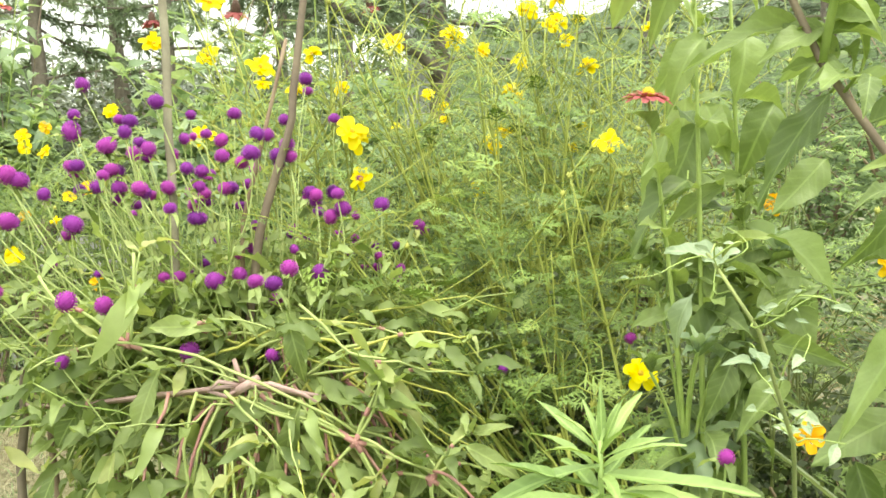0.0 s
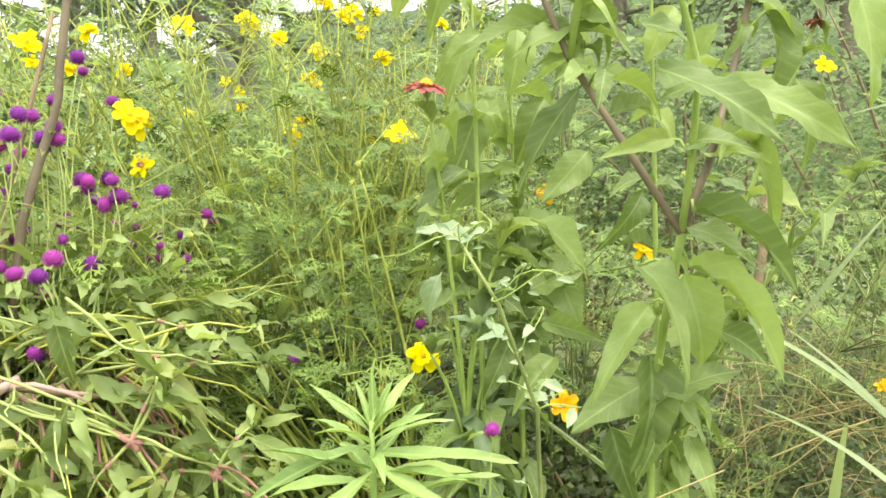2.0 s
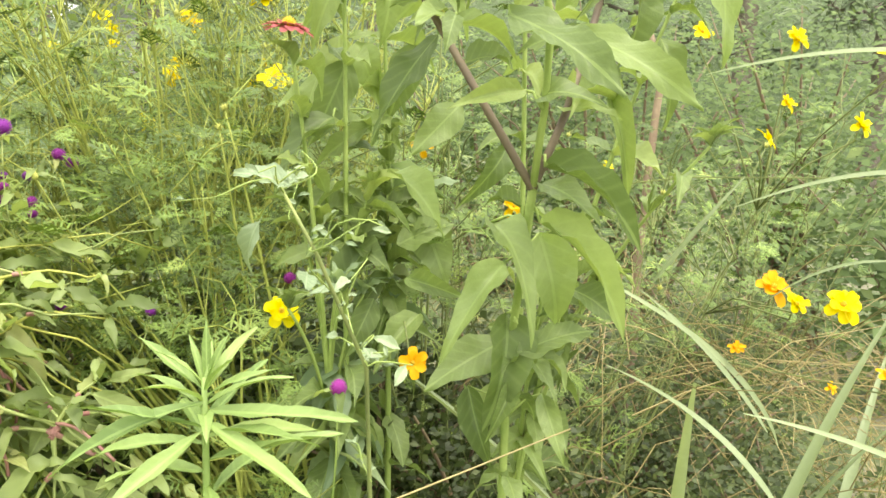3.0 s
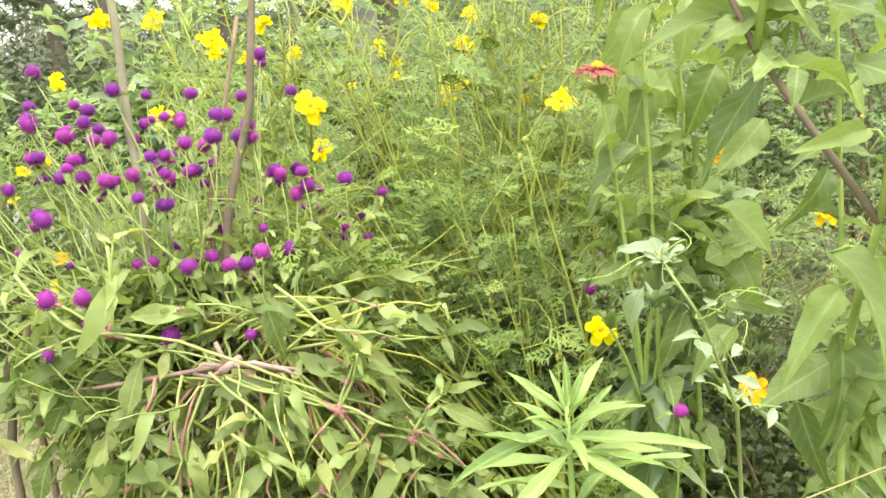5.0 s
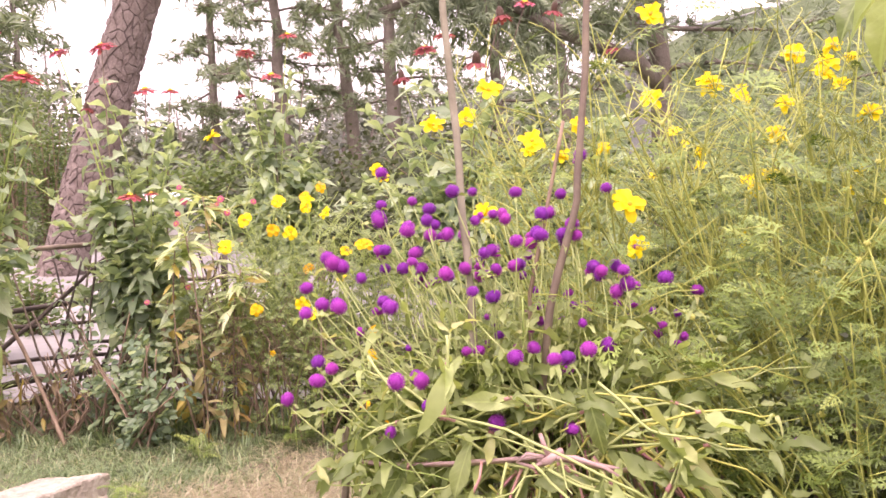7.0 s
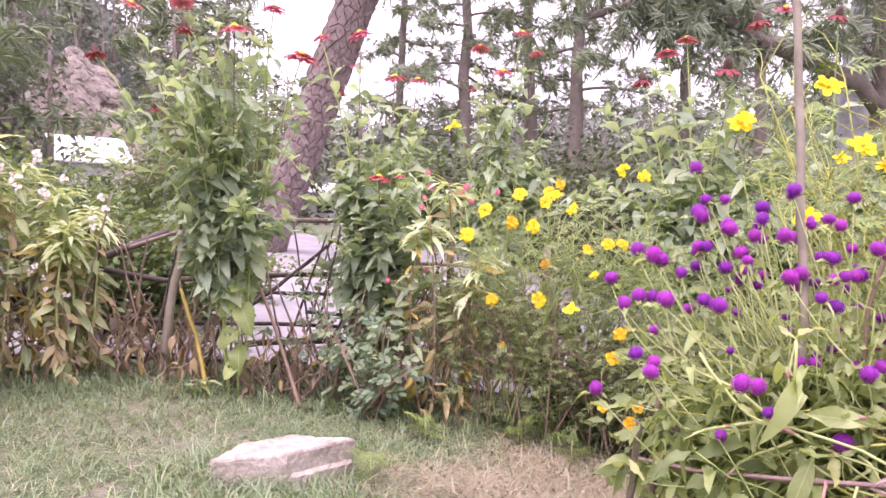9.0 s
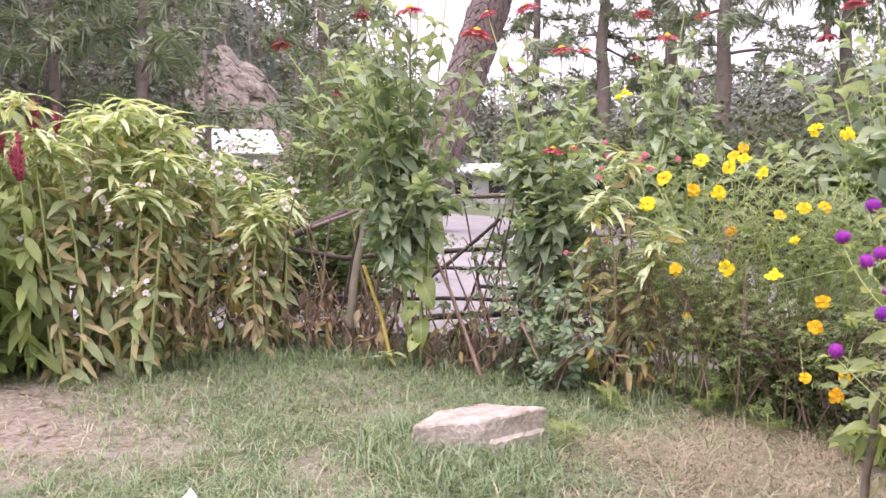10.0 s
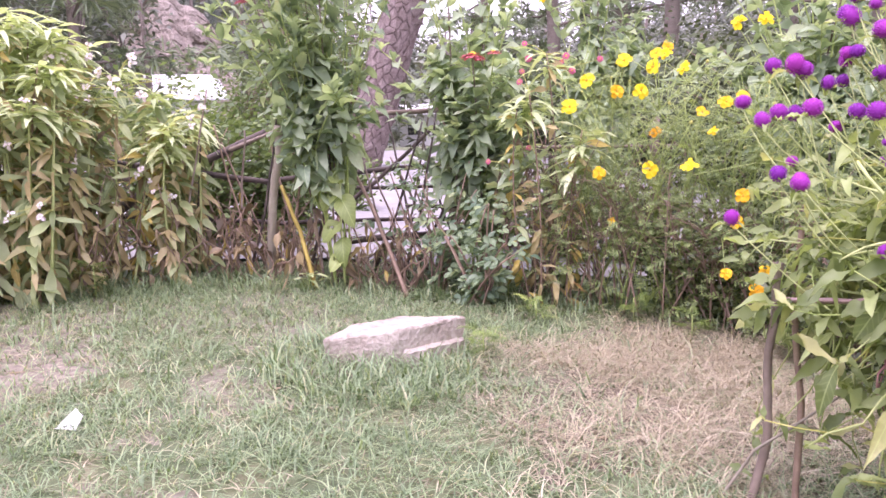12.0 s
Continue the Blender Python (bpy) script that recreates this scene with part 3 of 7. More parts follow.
HEADS_C = [
    (-0.217, 1.786, 1.206, 15),
    (-0.281, 1.692, 1.079, 14),
    (-0.345, 1.638, 0.97, 15),
    (-0.269, 1.791, 1.119, 13),
    (-0.292, 1.592, 1.037, 15),
    (-0.408, 1.683, 1.083, 12),
    (-0.403, 1.634, 1.004, 14),
    (-0.514, 1.293, 0.788, 16),
    (-0.24, 1.427, 0.802, 14),
    (-0.167, 1.38, 0.829, 15),
    (-0.605, 1.651, 1.062, 15),
    (-0.64, 1.592, 1.02, 14),
    (-0.604, 1.6, 0.974, 13),
    (-0.56, 1.609, 0.972, 13),
    (-0.382, 1.532, 0.912, 15),
    (-0.63, 1.539, 0.908, 15),
    (-0.772, 1.443, 0.9, 14),
    (-0.211, 1.594, 1.029, 14),
    (-0.161, 1.591, 0.952, 13),
]
HEADS_D = [
    (-0.653, 1.602, 1.086, 17),
    (-0.599, 1.631, 1.058, 17),
    (-0.646, 1.602, 1.121, 12),
    (-0.73, 1.505, 1.001, 17),
    (-0.716, 1.514, 0.991, 16),
    (-0.681, 1.417, 0.916, 17),
    (-0.679, 1.536, 0.963, 12),
    (-0.658, 1.603, 1.019, 14),
    (-0.588, 1.47, 0.905, 17),
    (-0.5, 1.39, 0.767, 15),
    (-0.494, 1.506, 0.778, 12),
    (-0.474, 1.341, 0.731, 10),
    (-0.555, 1.345, 0.677, 11),
    (-0.246, 1.59, 0.747, 16),
    (-0.204, 1.38, 0.68, 10),
    (-0.073, 1.716, 0.668, 10),
    (-0.079, 1.707, 0.625, 10),
    (0.202, 1.614, 0.595, 10),
    (0.049, 1.615, 0.613, 10),
    (0.025, 1.8, 0.881, 13),
    (-0.195, 1.72, 0.952, 14),
    (-0.388, 1.715, 1.07, 13),
]
COSMOS_A = [
    (-0.641, 1.999, 1.331, 30),
    (-0.361, 1.947, 1.259, 32),
    (-0.25, 2.02, 1.3, 26),
    (-0.43, 1.803, 1.379, 30),
    (-0.466, 1.815, 1.086, 30),
    (-0.133, 1.913, 1.083, 36),
    (-0.108, 1.72, 1.083, 34),
    (-0.099, 1.783, 0.983, 28),
    (0.441, 2.093, 1.263, 30),
    (0.449, 1.827, 1.053, 32),
    (0.291, 2.46, 1.338, 28),
    (0.279, 2.603, 1.254, 28),
    (0.176, 2.424, 1.363, 24),
    (0.2, 2.839, 1.128, 26),
    (0.212, 2.697, 1.098, 26),
    (0.049, 2.618, 1.225, 20),
    (-0.046, 3.308, 1.347, 28),
    (0.154, 2.365, 0.958, 24),
    (0.178, 2.622, 1.4, 28),
    (0.26, 2.497, 1.258, 28),
    (-0.311, 2.087, 1.221, 24),
    (-0.21, 2.208, 1.24, 24),
    (-0.415, 2.161, 1.247, 20),
]
COSMOS_B = [
    (-0.059, 2.106, 1.57, 34),
    (-0.095, 2.535, 1.411, 28),
    (0.092, 2.539, 1.421, 34),
    (0.346, 2.125, 1.37, 28),
    (0.306, 2.321, 1.46, 30),
    (0.369, 2.113, 1.437, 26),
    (0.4, 2.222, 1.349, 22),
    (0.24, 2.552, 1.14, 24),
    (0.302, 2.637, 1.352, 24),
    (0.049, 2.656, 1.184, 18),
    (-0.096, 2.551, 1.157, 20),
    (0.471, 2.425, 1.131, 20),
    (0.438, 2.43, 1.076, 20),
    (0.299, 2.3, 1.45, 32),
    (0.382, 2.3, 1.419, 34),
    (0.078, 2.51, 1.434, 30),
    (-0.075, 2.307, 1.376, 32),
    (0.271, 2.749, 1.14, 22),
    (0.003, 2.635, 1.258, 16),
    (0.456, 2.39, 1.441, 22),
    (0.612, 2.171, 1.369, 22),
]
COSMOS_N = [
    (0.417, 1.331, 0.652, 33),
    (1.177, 1.106, 0.716, 32),
    (1.248, 1.131, 0.681, 24),
    (1.237, 1.021, 0.703, 32),
    (1.39, 1.353, 1.148, 26),
    (1.306, 1.539, 1.177, 24),
    (1.372, 1.103, 1.09, 28),
    (1.456, 1.442, 1.032, 22),
    (1.489, 1.278, 0.987, 24),
    (1.337, 1.348, 0.957, 24),
    (1.113, 1.558, 0.891, 16),
    (1.201, 1.211, 0.586, 15),
    (1.371, 1.047, 0.573, 20),
    (0.694, 1.515, 0.921, 22),
    (0.824, 1.36, 0.821, 22),
    (0.548, 0.994, 0.656, 20),
    (0.9, 1.942, 1.295, 16),
    (1.481, 1.143, 0.924, 24),
    (1.376, 1.169, 0.515, 12),
]
MARIGOLD = [
    (-1.855, 2.952, 1.115, 32),
    (-1.855, 2.792, 1.005, 32),
    (-1.71, 2.998, 1.184, 30),
    (-1.56, 2.967, 1.197, 24),
    (-1.62, 3.08, 1.155, 30),
    (-1.6, 3.2, 1.241, 24),
    (-1.731, 2.968, 1.063, 28),
    (-1.58, 2.851, 1.05, 29),
    (-1.545, 2.839, 0.747, 32),
    (-1.728, 2.781, 0.739, 24),
    (-1.56, 2.95, 0.89, 24),
    (-1.363, 2.911, 0.958, 24),
    (-1.253, 2.84, 0.985, 26),
    (-1.136, 2.637, 0.662, 24),
    (-1.155, 2.619, 0.577, 24),
    (-1.173, 2.578, 0.403, 20),
    (-1.077, 2.591, 0.351, 26),
    (-1.71, 2.845, 0.541, 16),
    (-1.058, 2.61, 0.41, 20),
    (-1.735, 2.812, 0.739, 22),
    (-1.126, 2.595, 0.993, 22),
]
ZIN_A = [
    (-2.695, 2.267, 1.839, 72, 1),
    (-2.436, 2.387, 1.723, 74, 0),
    (-2.562, 2.356, 1.929, 55, 1),
    (-2.972, 2.236, 1.976, 55, 1),
    (-3.189, 2.151, 1.971, 50, 1),
    (-3.315, 2.067, 1.762, 55, 2),
    (-2.91, 2.195, 1.854, 50, 2),
    (-3.033, 2.148, 1.514, 45, 3),
    (-2.83, 2.304, 1.755, 40, 3),
    (-2.699, 2.339, 2.029, 45, 1),
]
ZIN_B = [
    (-2.628, 3.065, 1.981, 68, 1),
    (-2.788, 2.956, 1.958, 50, 1),
    (-2.503, 3.195, 1.777, 62, 0),
    (-2.405, 3.256, 1.769, 50, 0),
    (-2.655, 3.084, 1.83, 45, 0),
    (-2.737, 3.053, 1.703, 40, 2),
    (-2.30, 2.77, 1.245, 56, 0),
    (-2.21, 2.80, 1.255, 30, 0),
]
ZIN_C = [
    (-2.515, 4.158, 2.121, 64, 0),
    (-2.316, 4.335, 2.23, 60, 0),
    (-2.401, 4.243, 1.98, 70, 0),
    (-2.282, 4.484, 2.132, 52, 0),
    (-2.533, 4.09, 1.865, 40, 2),
]
ZIN_D = [
    (-1.376, 4.159, 1.993, 66, 1),
    (-1.319, 4.357, 2.1, 66, 0),
    (-1.453, 3.964, 1.82, 62, 2),
    (-1.024, 3.944, 1.847, 76, 2),
    (-0.898, 4.015, 2.082, 70, 2),
    (-0.784, 4.114, 2.151, 60, 1),
]
BALSAM_FL = [
    (-3.588, 1.47, 1.413, 26),
    (-3.591, 1.291, 1.239, 24),
    (-3.547, 1.564, 1.28, 24),
    (-3.418, 1.768, 1.203, 30),
    (-3.476, 1.686, 1.18, 24),
    (-3.526, 1.605, 1.231, 22),
    (-3.49, 1.488, 1.057, 22),
    (-3.513, 1.242, 1.094, 22),
    (-3.459, 1.344, 0.952, 18),
    (-3.347, 1.868, 1.138, 26),
    (-3.219, 2.026, 1.133, 26),
    (-3.24, 2.006, 1.044, 22),
    (-3.317, 1.362, 0.682, 22),
    (-3.368, 1.278, 0.703, 16),
    (-3.445, 1.887, 1.31, 28),
    (-3.541, 1.752, 1.312, 26),
    (-3.591, 1.679, 1.301, 24),
    (-3.489, 1.289, 1.059, 20),
    (-3.443, 1.727, 1.241, 26),
    (-3.39, 1.97, 1.206, 24),
]
PLUMES = [
    (-3.474, 0.835, 1.166, 62),
    (-3.474, 0.97, 1.136, 58),
    (-3.599, 0.75, 1.317, 52),
    (-3.64, 0.832, 1.568, 48),
    (-3.755, 0.765, 1.652, 40),
    (-3.626, 0.91, 1.478, 36),
    (-3.72, 0.856, 1.668, 32),
    (-3.578, 0.829, 1.246, 40),
    (-3.671, 1.113, 1.308, 50),
    (-3.8, 0.709, 1.504, 20),
    (-3.824, 0.687, 1.377, 22),
    (-3.726, 1.226, 1.341, 34),
    (-3.51, 0.752, 1.064, 26),
    (-3.632, 0.967, 1.243, 32),
]
ZLEAF_A = [
    (0.534, 0.998, 1.14, 0.406, 0.998, 1.108, 1, 1),
    (0.605, 1.407, 1.213, 0.591, 1.388, 1.092, 1.3, 1),
    (0.562, 1.485, 1.103, 0.596, 1.455, 1, 1.6, 0),
    (0.578, 1.02, 1.065, 0.478, 1.011, 0.925, 0.75, 1),
    (0.622, 1.451, 0.971, 0.439, 1.44, 0.871, 0.7, 1),
    (0.537, 1.519, 1.115, 0.507, 1.483, 0.94, 1.2, 0),
    (0.5, 1.51, 1.05, 0.456, 1.49, 0.917, 0.9, 0),
    (0.547, 0.861, 1.063, 0.528, 0.83, 1.025, 1.2, 2),
    (0.597, 0.843, 1.064, 0.677, 0.701, 0.984, 0.8, 1),
    (0.688, 0.87, 1.056, 0.773, 0.758, 0.987, 0.75, 1),
    (0.648, 0.874, 0.981, 0.678, 0.814, 0.996, 1.8, 3),
    (0.633, 0.88, 0.991, 0.556, 0.866, 0.977, 1, 0),
]
ZLEAF_B = [
    (0.801, 0.964, 1.155, 0.818, 0.939, 1.046, 1.3, 0),
    (0.896, 1.039, 1.083, 0.915, 1.001, 0.974, 1.2, 1),
    (0.835, 0.853, 1.171, 0.852, 0.821, 1.034, 1, 0),
    (0.667, 0.888, 0.908, 0.736, 0.78, 0.865, 0.6, 1),
    (0.773, 0.945, 1.001, 0.78, 0.884, 0.89, 0.55, 2),
    (0.669, 0.908, 0.888, 0.702, 0.823, 0.862, 1.4, 1),
    (0.532, 1.091, 0.892, 0.595, 1.017, 0.834, 0.8, 2),
    (0.629, 0.963, 0.836, 0.651, 0.834, 0.776, 1.1, 2),
    (0.719, 1.011, 0.818, 0.744, 0.977, 0.704, 1.5, 1),
    (0.674, 1.013, 0.78, 0.553, 0.941, 0.667, 0.9, 1),
    (0.707, 1.081, 0.696, 0.664, 0.982, 0.548, 1.15, 0),
    (0.711, 1.097, 0.676, 0.746, 1.065, 0.584, 1.2, 1),
]
ZLEAF_C = [
    (0.713, 1.1, 0.65, 0.593, 1.072, 0.602, 1.3, 1),
    (0.742, 1.083, 0.633, 0.765, 1.02, 0.582, 1, 1),
    (0.782, 1.034, 0.737, 0.83, 0.977, 0.706, 1.5, 0),
    (0.617, 1.367, 0.754, 0.705, 1.347, 0.797, 1.6, 0),
    (0.602, 1.259, 0.716, 0.676, 1.181, 0.701, 0.9, 1),
    (0.52, 1.372, 0.671, 0.586, 1.379, 0.791, 1.1, 0),
    (0.671, 0.903, 0.843, 0.73, 0.78, 0.773, 0.55, 1),
    (0.757, 1.059, 0.581, 0.761, 0.991, 0.51, 1, 0),
    (0.676, 1.145, 0.57, 0.686, 1.077, 0.467, 1, 0),
    (0.768, 1.141, 1.198, 0.725, 1.142, 1.121, 1.6, 1),
    (0.909, 1.061, 1.22, 0.961, 1.049, 1.13, 1.5, 0),
    (0.828, 1.12, 1.169, 0.786, 1.153, 1.096, 1.3, 1),
]
ZLEAF_D = [
    (0.663, 1.432, 1.093, 0.603, 1.414, 0.98, 1.6, 1),
    (0.525, 1.475, 1.211, 0.467, 1.447, 1.115, 1.4, 0),
    (0.639, 1.297, 1.194, 0.706, 1.258, 1.116, 1.4, 1),
    (0.662, 1.414, 0.814, 0.702, 1.353, 0.692, 1.7, 0),
    (0.582, 1.389, 0.657, 0.531, 1.355, 0.568, 1.3, 1),
    (0.65, 1.336, 0.638, 0.564, 1.287, 0.576, 1.2, 1),
    (0.638, 0.987, 1.14, 0.684, 0.919, 1.108, 1, 1),
    (0.625, 1.101, 1.128, 0.558, 1.076, 1.081, 1.2, 1),
    (0.797, 1.035, 0.784, 0.831, 0.955, 0.768, 1, 1),
    (0.599, 1.487, 0.96, 0.536, 1.468, 0.906, 1.3, 0),
    (0.715, 1.351, 0.995, 0.632, 1.324, 0.916, 1.3, 1),
    (0.718, 1.138, 0.926, 0.658, 1.103, 0.853, 1.2, 1),
]
ZLEAF_E = [
    (0.428, 1.275, 1.391, 0.333, 1.206, 1.193, 1.2, 1),
    (0.374, 1.312, 1.417, 0.255, 1.274, 1.342, 1.1, 1),
    (0.429, 1.38, 1.381, 0.386, 1.339, 1.203, 1.5, 0),
    (0.321, 1.396, 1.418, 0.26, 1.348, 1.332, 1.2, 1),
    (0.494, 1.298, 1.32, 0.415, 1.259, 1.197, 1.2, 1),
    (0.377, 1.456, 1.434, 0.333, 1.458, 1.293, 1.4, 0),
    (0.479, 1.222, 1.347, 0.378, 1.185, 1.297, 1, 1),
    (0.504, 1.377, 0.967, 0.368, 1.318, 0.838, 1.3, 0),
    (0.539, 1.447, 1.066, 0.478, 1.425, 0.925, 1.2, 0),
    (0.465, 1.31, 1.292, 0.383, 1.277, 1.254, 1.3, 1),
    (0.529, 1.374, 1.195, 0.453, 1.325, 1.101, 1.2, 1),
]
COSMOS_FAR = [
    (-2.212, 3.286, 1.533, 44),
    (-1.294, 3.134, 1.297, 36),
    (-0.749, 2.72, 1.423, 46),
    (-1.466, 2.805, 1.174, 28),
    (-1.405, 2.844, 1.117, 30),
    (-1.074, 2.667, 1.236, 30),
    (-1.193, 2.27, 0.782, 26),
    (-1.195, 2.506, 0.88, 20),
]


# ---------------------------------------------------------------- ground, road, distance
def ground_mat():
    m, nt, mk = nodes_of("lawn_soil")
    geo = mk("ShaderNodeNewGeometry")
    big, mid, fine = (noisy(nt, s, 5.0) for s in (0.9, 6.0, 45.0))
    grass = ramp(nt, mid, [(0.3, (0.085, 0.115, 0.06)), (0.55, (0.135, 0.16, 0.085)), (0.75, (0.22, 0.20, 0.125))])
    soil = ramp(nt, fine, [(0.3, (0.15, 0.125, 0.097)), (0.7, (0.38, 0.33, 0.265))])
    straw = ramp(nt, fine, [(0.35, (0.10, 0.078, 0.062)), (0.7, (0.27, 0.22, 0.17))])

    def patch(cx, cy, rx, ry):
        sub = mk("ShaderNodeVectorMath")
        sub.operation = "SUBTRACT"
        nt.links.new(geo.outputs["Position"], sub.inputs[0])
        sub.inputs[1].default_value = (cx, cy, 0)
        sc = mk("ShaderNodeVectorMath")
        sc.operation = "MULTIPLY"
        nt.links.new(sub.outputs[0], sc.inputs[0])
        sc.inputs[1].default_value = (1 / rx, 1 / ry, 0)
        ln = mk("ShaderNodeVectorMath")
        ln.operation = "LENGTH"
        nt.links.new(sc.outputs[0], ln.inputs[0])
        d = calc(nt, "ADD", ln.outputs["Value"], calc(nt, "MULTIPLY", calc(nt, "SUBTRACT", mid, 0.5), 1.6))
        return calc(nt, "GREATER_THAN", 1.0, d)

    col = mixed(nt, calc(nt, "MULTIPLY", calc(nt, "GREATER_THAN", big, 0.58), 0.6), grass, soil)
    col = mixed(nt, calc(nt, "MULTIPLY", patch(-3.3, 0.85, 0.75, 0.55), 0.85), col, soil)
    col = mixed(nt, calc(nt, "MULTIPLY", patch(-1.2, 2.2, 0.55, 0.65), 0.85), col, straw)
    finish(nt, col, 0.95, bumped(nt, calc(nt, "ADD", mid, fine), 0.6, 0.02), 0, 0.1)
    return m


def plain_mat(name, stops, scale, rough, relief=0.4, dist=0.01, fine=6.0):
    m, nt, mk = nodes_of(name)
    a, b = noisy(nt, scale, 5.0), noisy(nt, scale * fine, 4.0)
    col = ramp(nt, calc(nt, "MULTIPLY_ADD", b, 0.4, calc(nt, "MULTIPLY", a, 0.7)), stops)
    finish(nt, col, rough, bumped(nt, calc(nt, "ADD", a, b), relief, dist), 0, 0.25)
    return m


M_GROUND = ground_mat()
M_ROAD = plain_mat("pale_gravel", [(0.3, (0.21, 0.20, 0.19)), (0.7, (0.32, 0.31, 0.30))], 2.0, 0.85)
M_STONE = plain_mat("pale_stone", [(0.3, (0.19, 0.16, 0.125)), (0.5, (0.35, 0.31, 0.25)), (0.75, (0.56, 0.515, 0.44))], 9.0, 0.9, 0.6, 0.02)
M_CLIFF = plain_mat("cliff_rock", [(0.3, (0.15, 0.125, 0.10)), (0.5, (0.30, 0.26, 0.215)), (0.75, (0.45, 0.40, 0.34))], 0.9, 0.9, 0.8, 0.3)
M_BARK = plain_mat("pine_bark", [(0.3, (0.11, 0.08, 0.068)), (0.5, (0.215, 0.17, 0.15)), (0.72, (0.33, 0.275, 0.25))], 9.0, 0.9, 0.7, 0.03)
M_BARK_D = plain_mat("dark_bark", [(0.3, (0.13, 0.11, 0.095)), (0.75, (0.27, 0.23, 0.195))], 5.0, 0.95, 0.8, 0.03)
M_BARK_F = plain_mat("furrow_bark", [(0.3, (0.09, 0.07, 0.06)), (0.75, (0.20, 0.155, 0.135))], 9.0, 0.95, 0.8, 0.03)
M_BARK_P = plain_mat("pale_grey_bark", [(0.3, (0.32, 0.32, 0.33)), (0.7, (0.52, 0.52, 0.54))], 2.5, 0.9, 0.6, 0.03)
# needle and far foliage greens are lightened to stand for distance haze
M_NEEDLE = leaf_mat("pine_needles", (0.14, 0.19, 0.12), (0.28, 0.35, 0.22), (0.35, 0.41, 0.26), veins=False, per_island=True, glow=0.3, rough=0.6)
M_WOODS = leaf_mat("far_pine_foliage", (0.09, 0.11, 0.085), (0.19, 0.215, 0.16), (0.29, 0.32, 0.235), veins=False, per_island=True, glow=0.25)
M_HILL = plain_mat("wooded_hill", [(0.3, (0.06, 0.08, 0.06)), (0.7, (0.14, 0.165, 0.125))], 0.5, 1.0, 0.8, 1.5)
M_ROOF = plain_mat("white_sheet_roof", [(0.3, (0.72, 0.74, 0.77)), (0.7, (0.80, 0.81, 0.83))], 1.0, 0.5, 0.1)
M_WALL = plain_mat("whitewashed_wall", [(0.3, (0.66, 0.66, 0.66)), (0.7, (0.76, 0.76, 0.75))], 1.5, 0.9, 0.2)
M_DARK = plain_mat("dark_window", [(0.3, (0.03, 0.03, 0.035)), (0.7, (0.06, 0.06, 0.07))], 3.0, 0.3, 0.1)
M_PAPER = plain_mat("white_paper", [(0.3, (0.76, 0.75, 0.76)), (0.7, (0.84, 0.83, 0.84))], 30.0, 0.8, 0.3)

ax = np.concatenate([-np.geomspace(400, 9.2, 26), np.arange(-9, 5.01, 0.14), np.geomspace(5.4, 400, 26)])
ay = np.concatenate([-np.geomspace(400, 3.2, 24), np.arange(-3, 9.01, 0.14), np.geomspace(9.4, 400, 26)])
g = Geo()
vs = []
for yy in ay:
    for xx in ax:
        near = max(abs(xx + 2) / 8, abs(yy - 3) / 7) < 1
        vs.append((xx, yy, gz(xx) + (noise.noise((xx * 2.2, yy * 2.2, 0)) * 0.012 if near else 0)))
nx = len(ax)
g.add(vs, [(j * nx + i, j * nx + i + 1, (j + 1) * nx + i + 1, (j + 1) * nx + i) for j in range(len(ay) - 1) for i in range(nx - 1)])
lone("ground", g, M_GROUND, "short patchy lawn with bare soil and dry grass", "lawn", "structure")

# the flower border runs in a curve along the lawn; the pale road lies behind it
BORDER = [(-5.6, -0.3), (-4.4, 0.75), (-3.85, 1.25), (-3.55, 1.95), (-3.0, 2.5), (-2.5, 2.75), (-2.0, 2.95), (-1.4, 3.15), (-0.6, 3.3), (0.4, 3.3), (1.6, 3.0), (3.2, 2.4)]
g = Geo()
vs, n = [], 0
ROADLINE = BORDER[:8]
for i, (bx, by) in enumerate(ROADLINE):
    a = Vector(BORDER[max(i - 1, 0)])
    b = Vector(BORDER[min(i + 1, len(BORDER) - 1)])
    nrm = Vector((-(b - a).y, (b - a).x)).normalized()
    for k in range(9):
        d = 0.45 + 9.0 * (k / 8) ** 1.4
        x, y = bx + nrm.x * d, by + nrm.y * d
        vs.append((x, y, gz(x) + 0.018))
g.add(vs, [(i * 9 + k, (i + 1) * 9 + k, (i + 1) * 9 + k + 1, i * 9 + k + 1) for i in range(len(ROADLINE) - 1) for k in range(8)])
lone("road", g, M_ROAD, "pale grey gravel road behind the flower border", "road", "structure")


def hill(name, label, cx, cy, rx, ry, h, seed, base=0.0, mat=M_HILL):
    g = Geo()
    n = 64
    vs = []
    for j in range(n + 1):
        for i in range(n + 1):
            u, v = 2 * i / n - 1, 2 * j / n - 1
            d = math.sqrt(u * u + v * v)
            z = h * max(0.0, 1 - d * d) ** 0.8 + (noise.noise((u * 5 + seed, v * 5, seed)) * 0.10 + noise.noise((u * 24 + seed, v * 24, seed)) * 0.05) * h * max(0.0, 1.0 - d)
            vs.append((cx + u * rx, cy + v * ry, base + z - 0.6))
    g.add(vs, [(j * (n + 1) + i, j * (n + 1) + i + 1, (j + 1) * (n + 1) + i + 1, (j + 1) * (n + 1) + i) for j in range(n) for i in range(n)])
    return lone(name, g, mat, label, "hill", "structure")


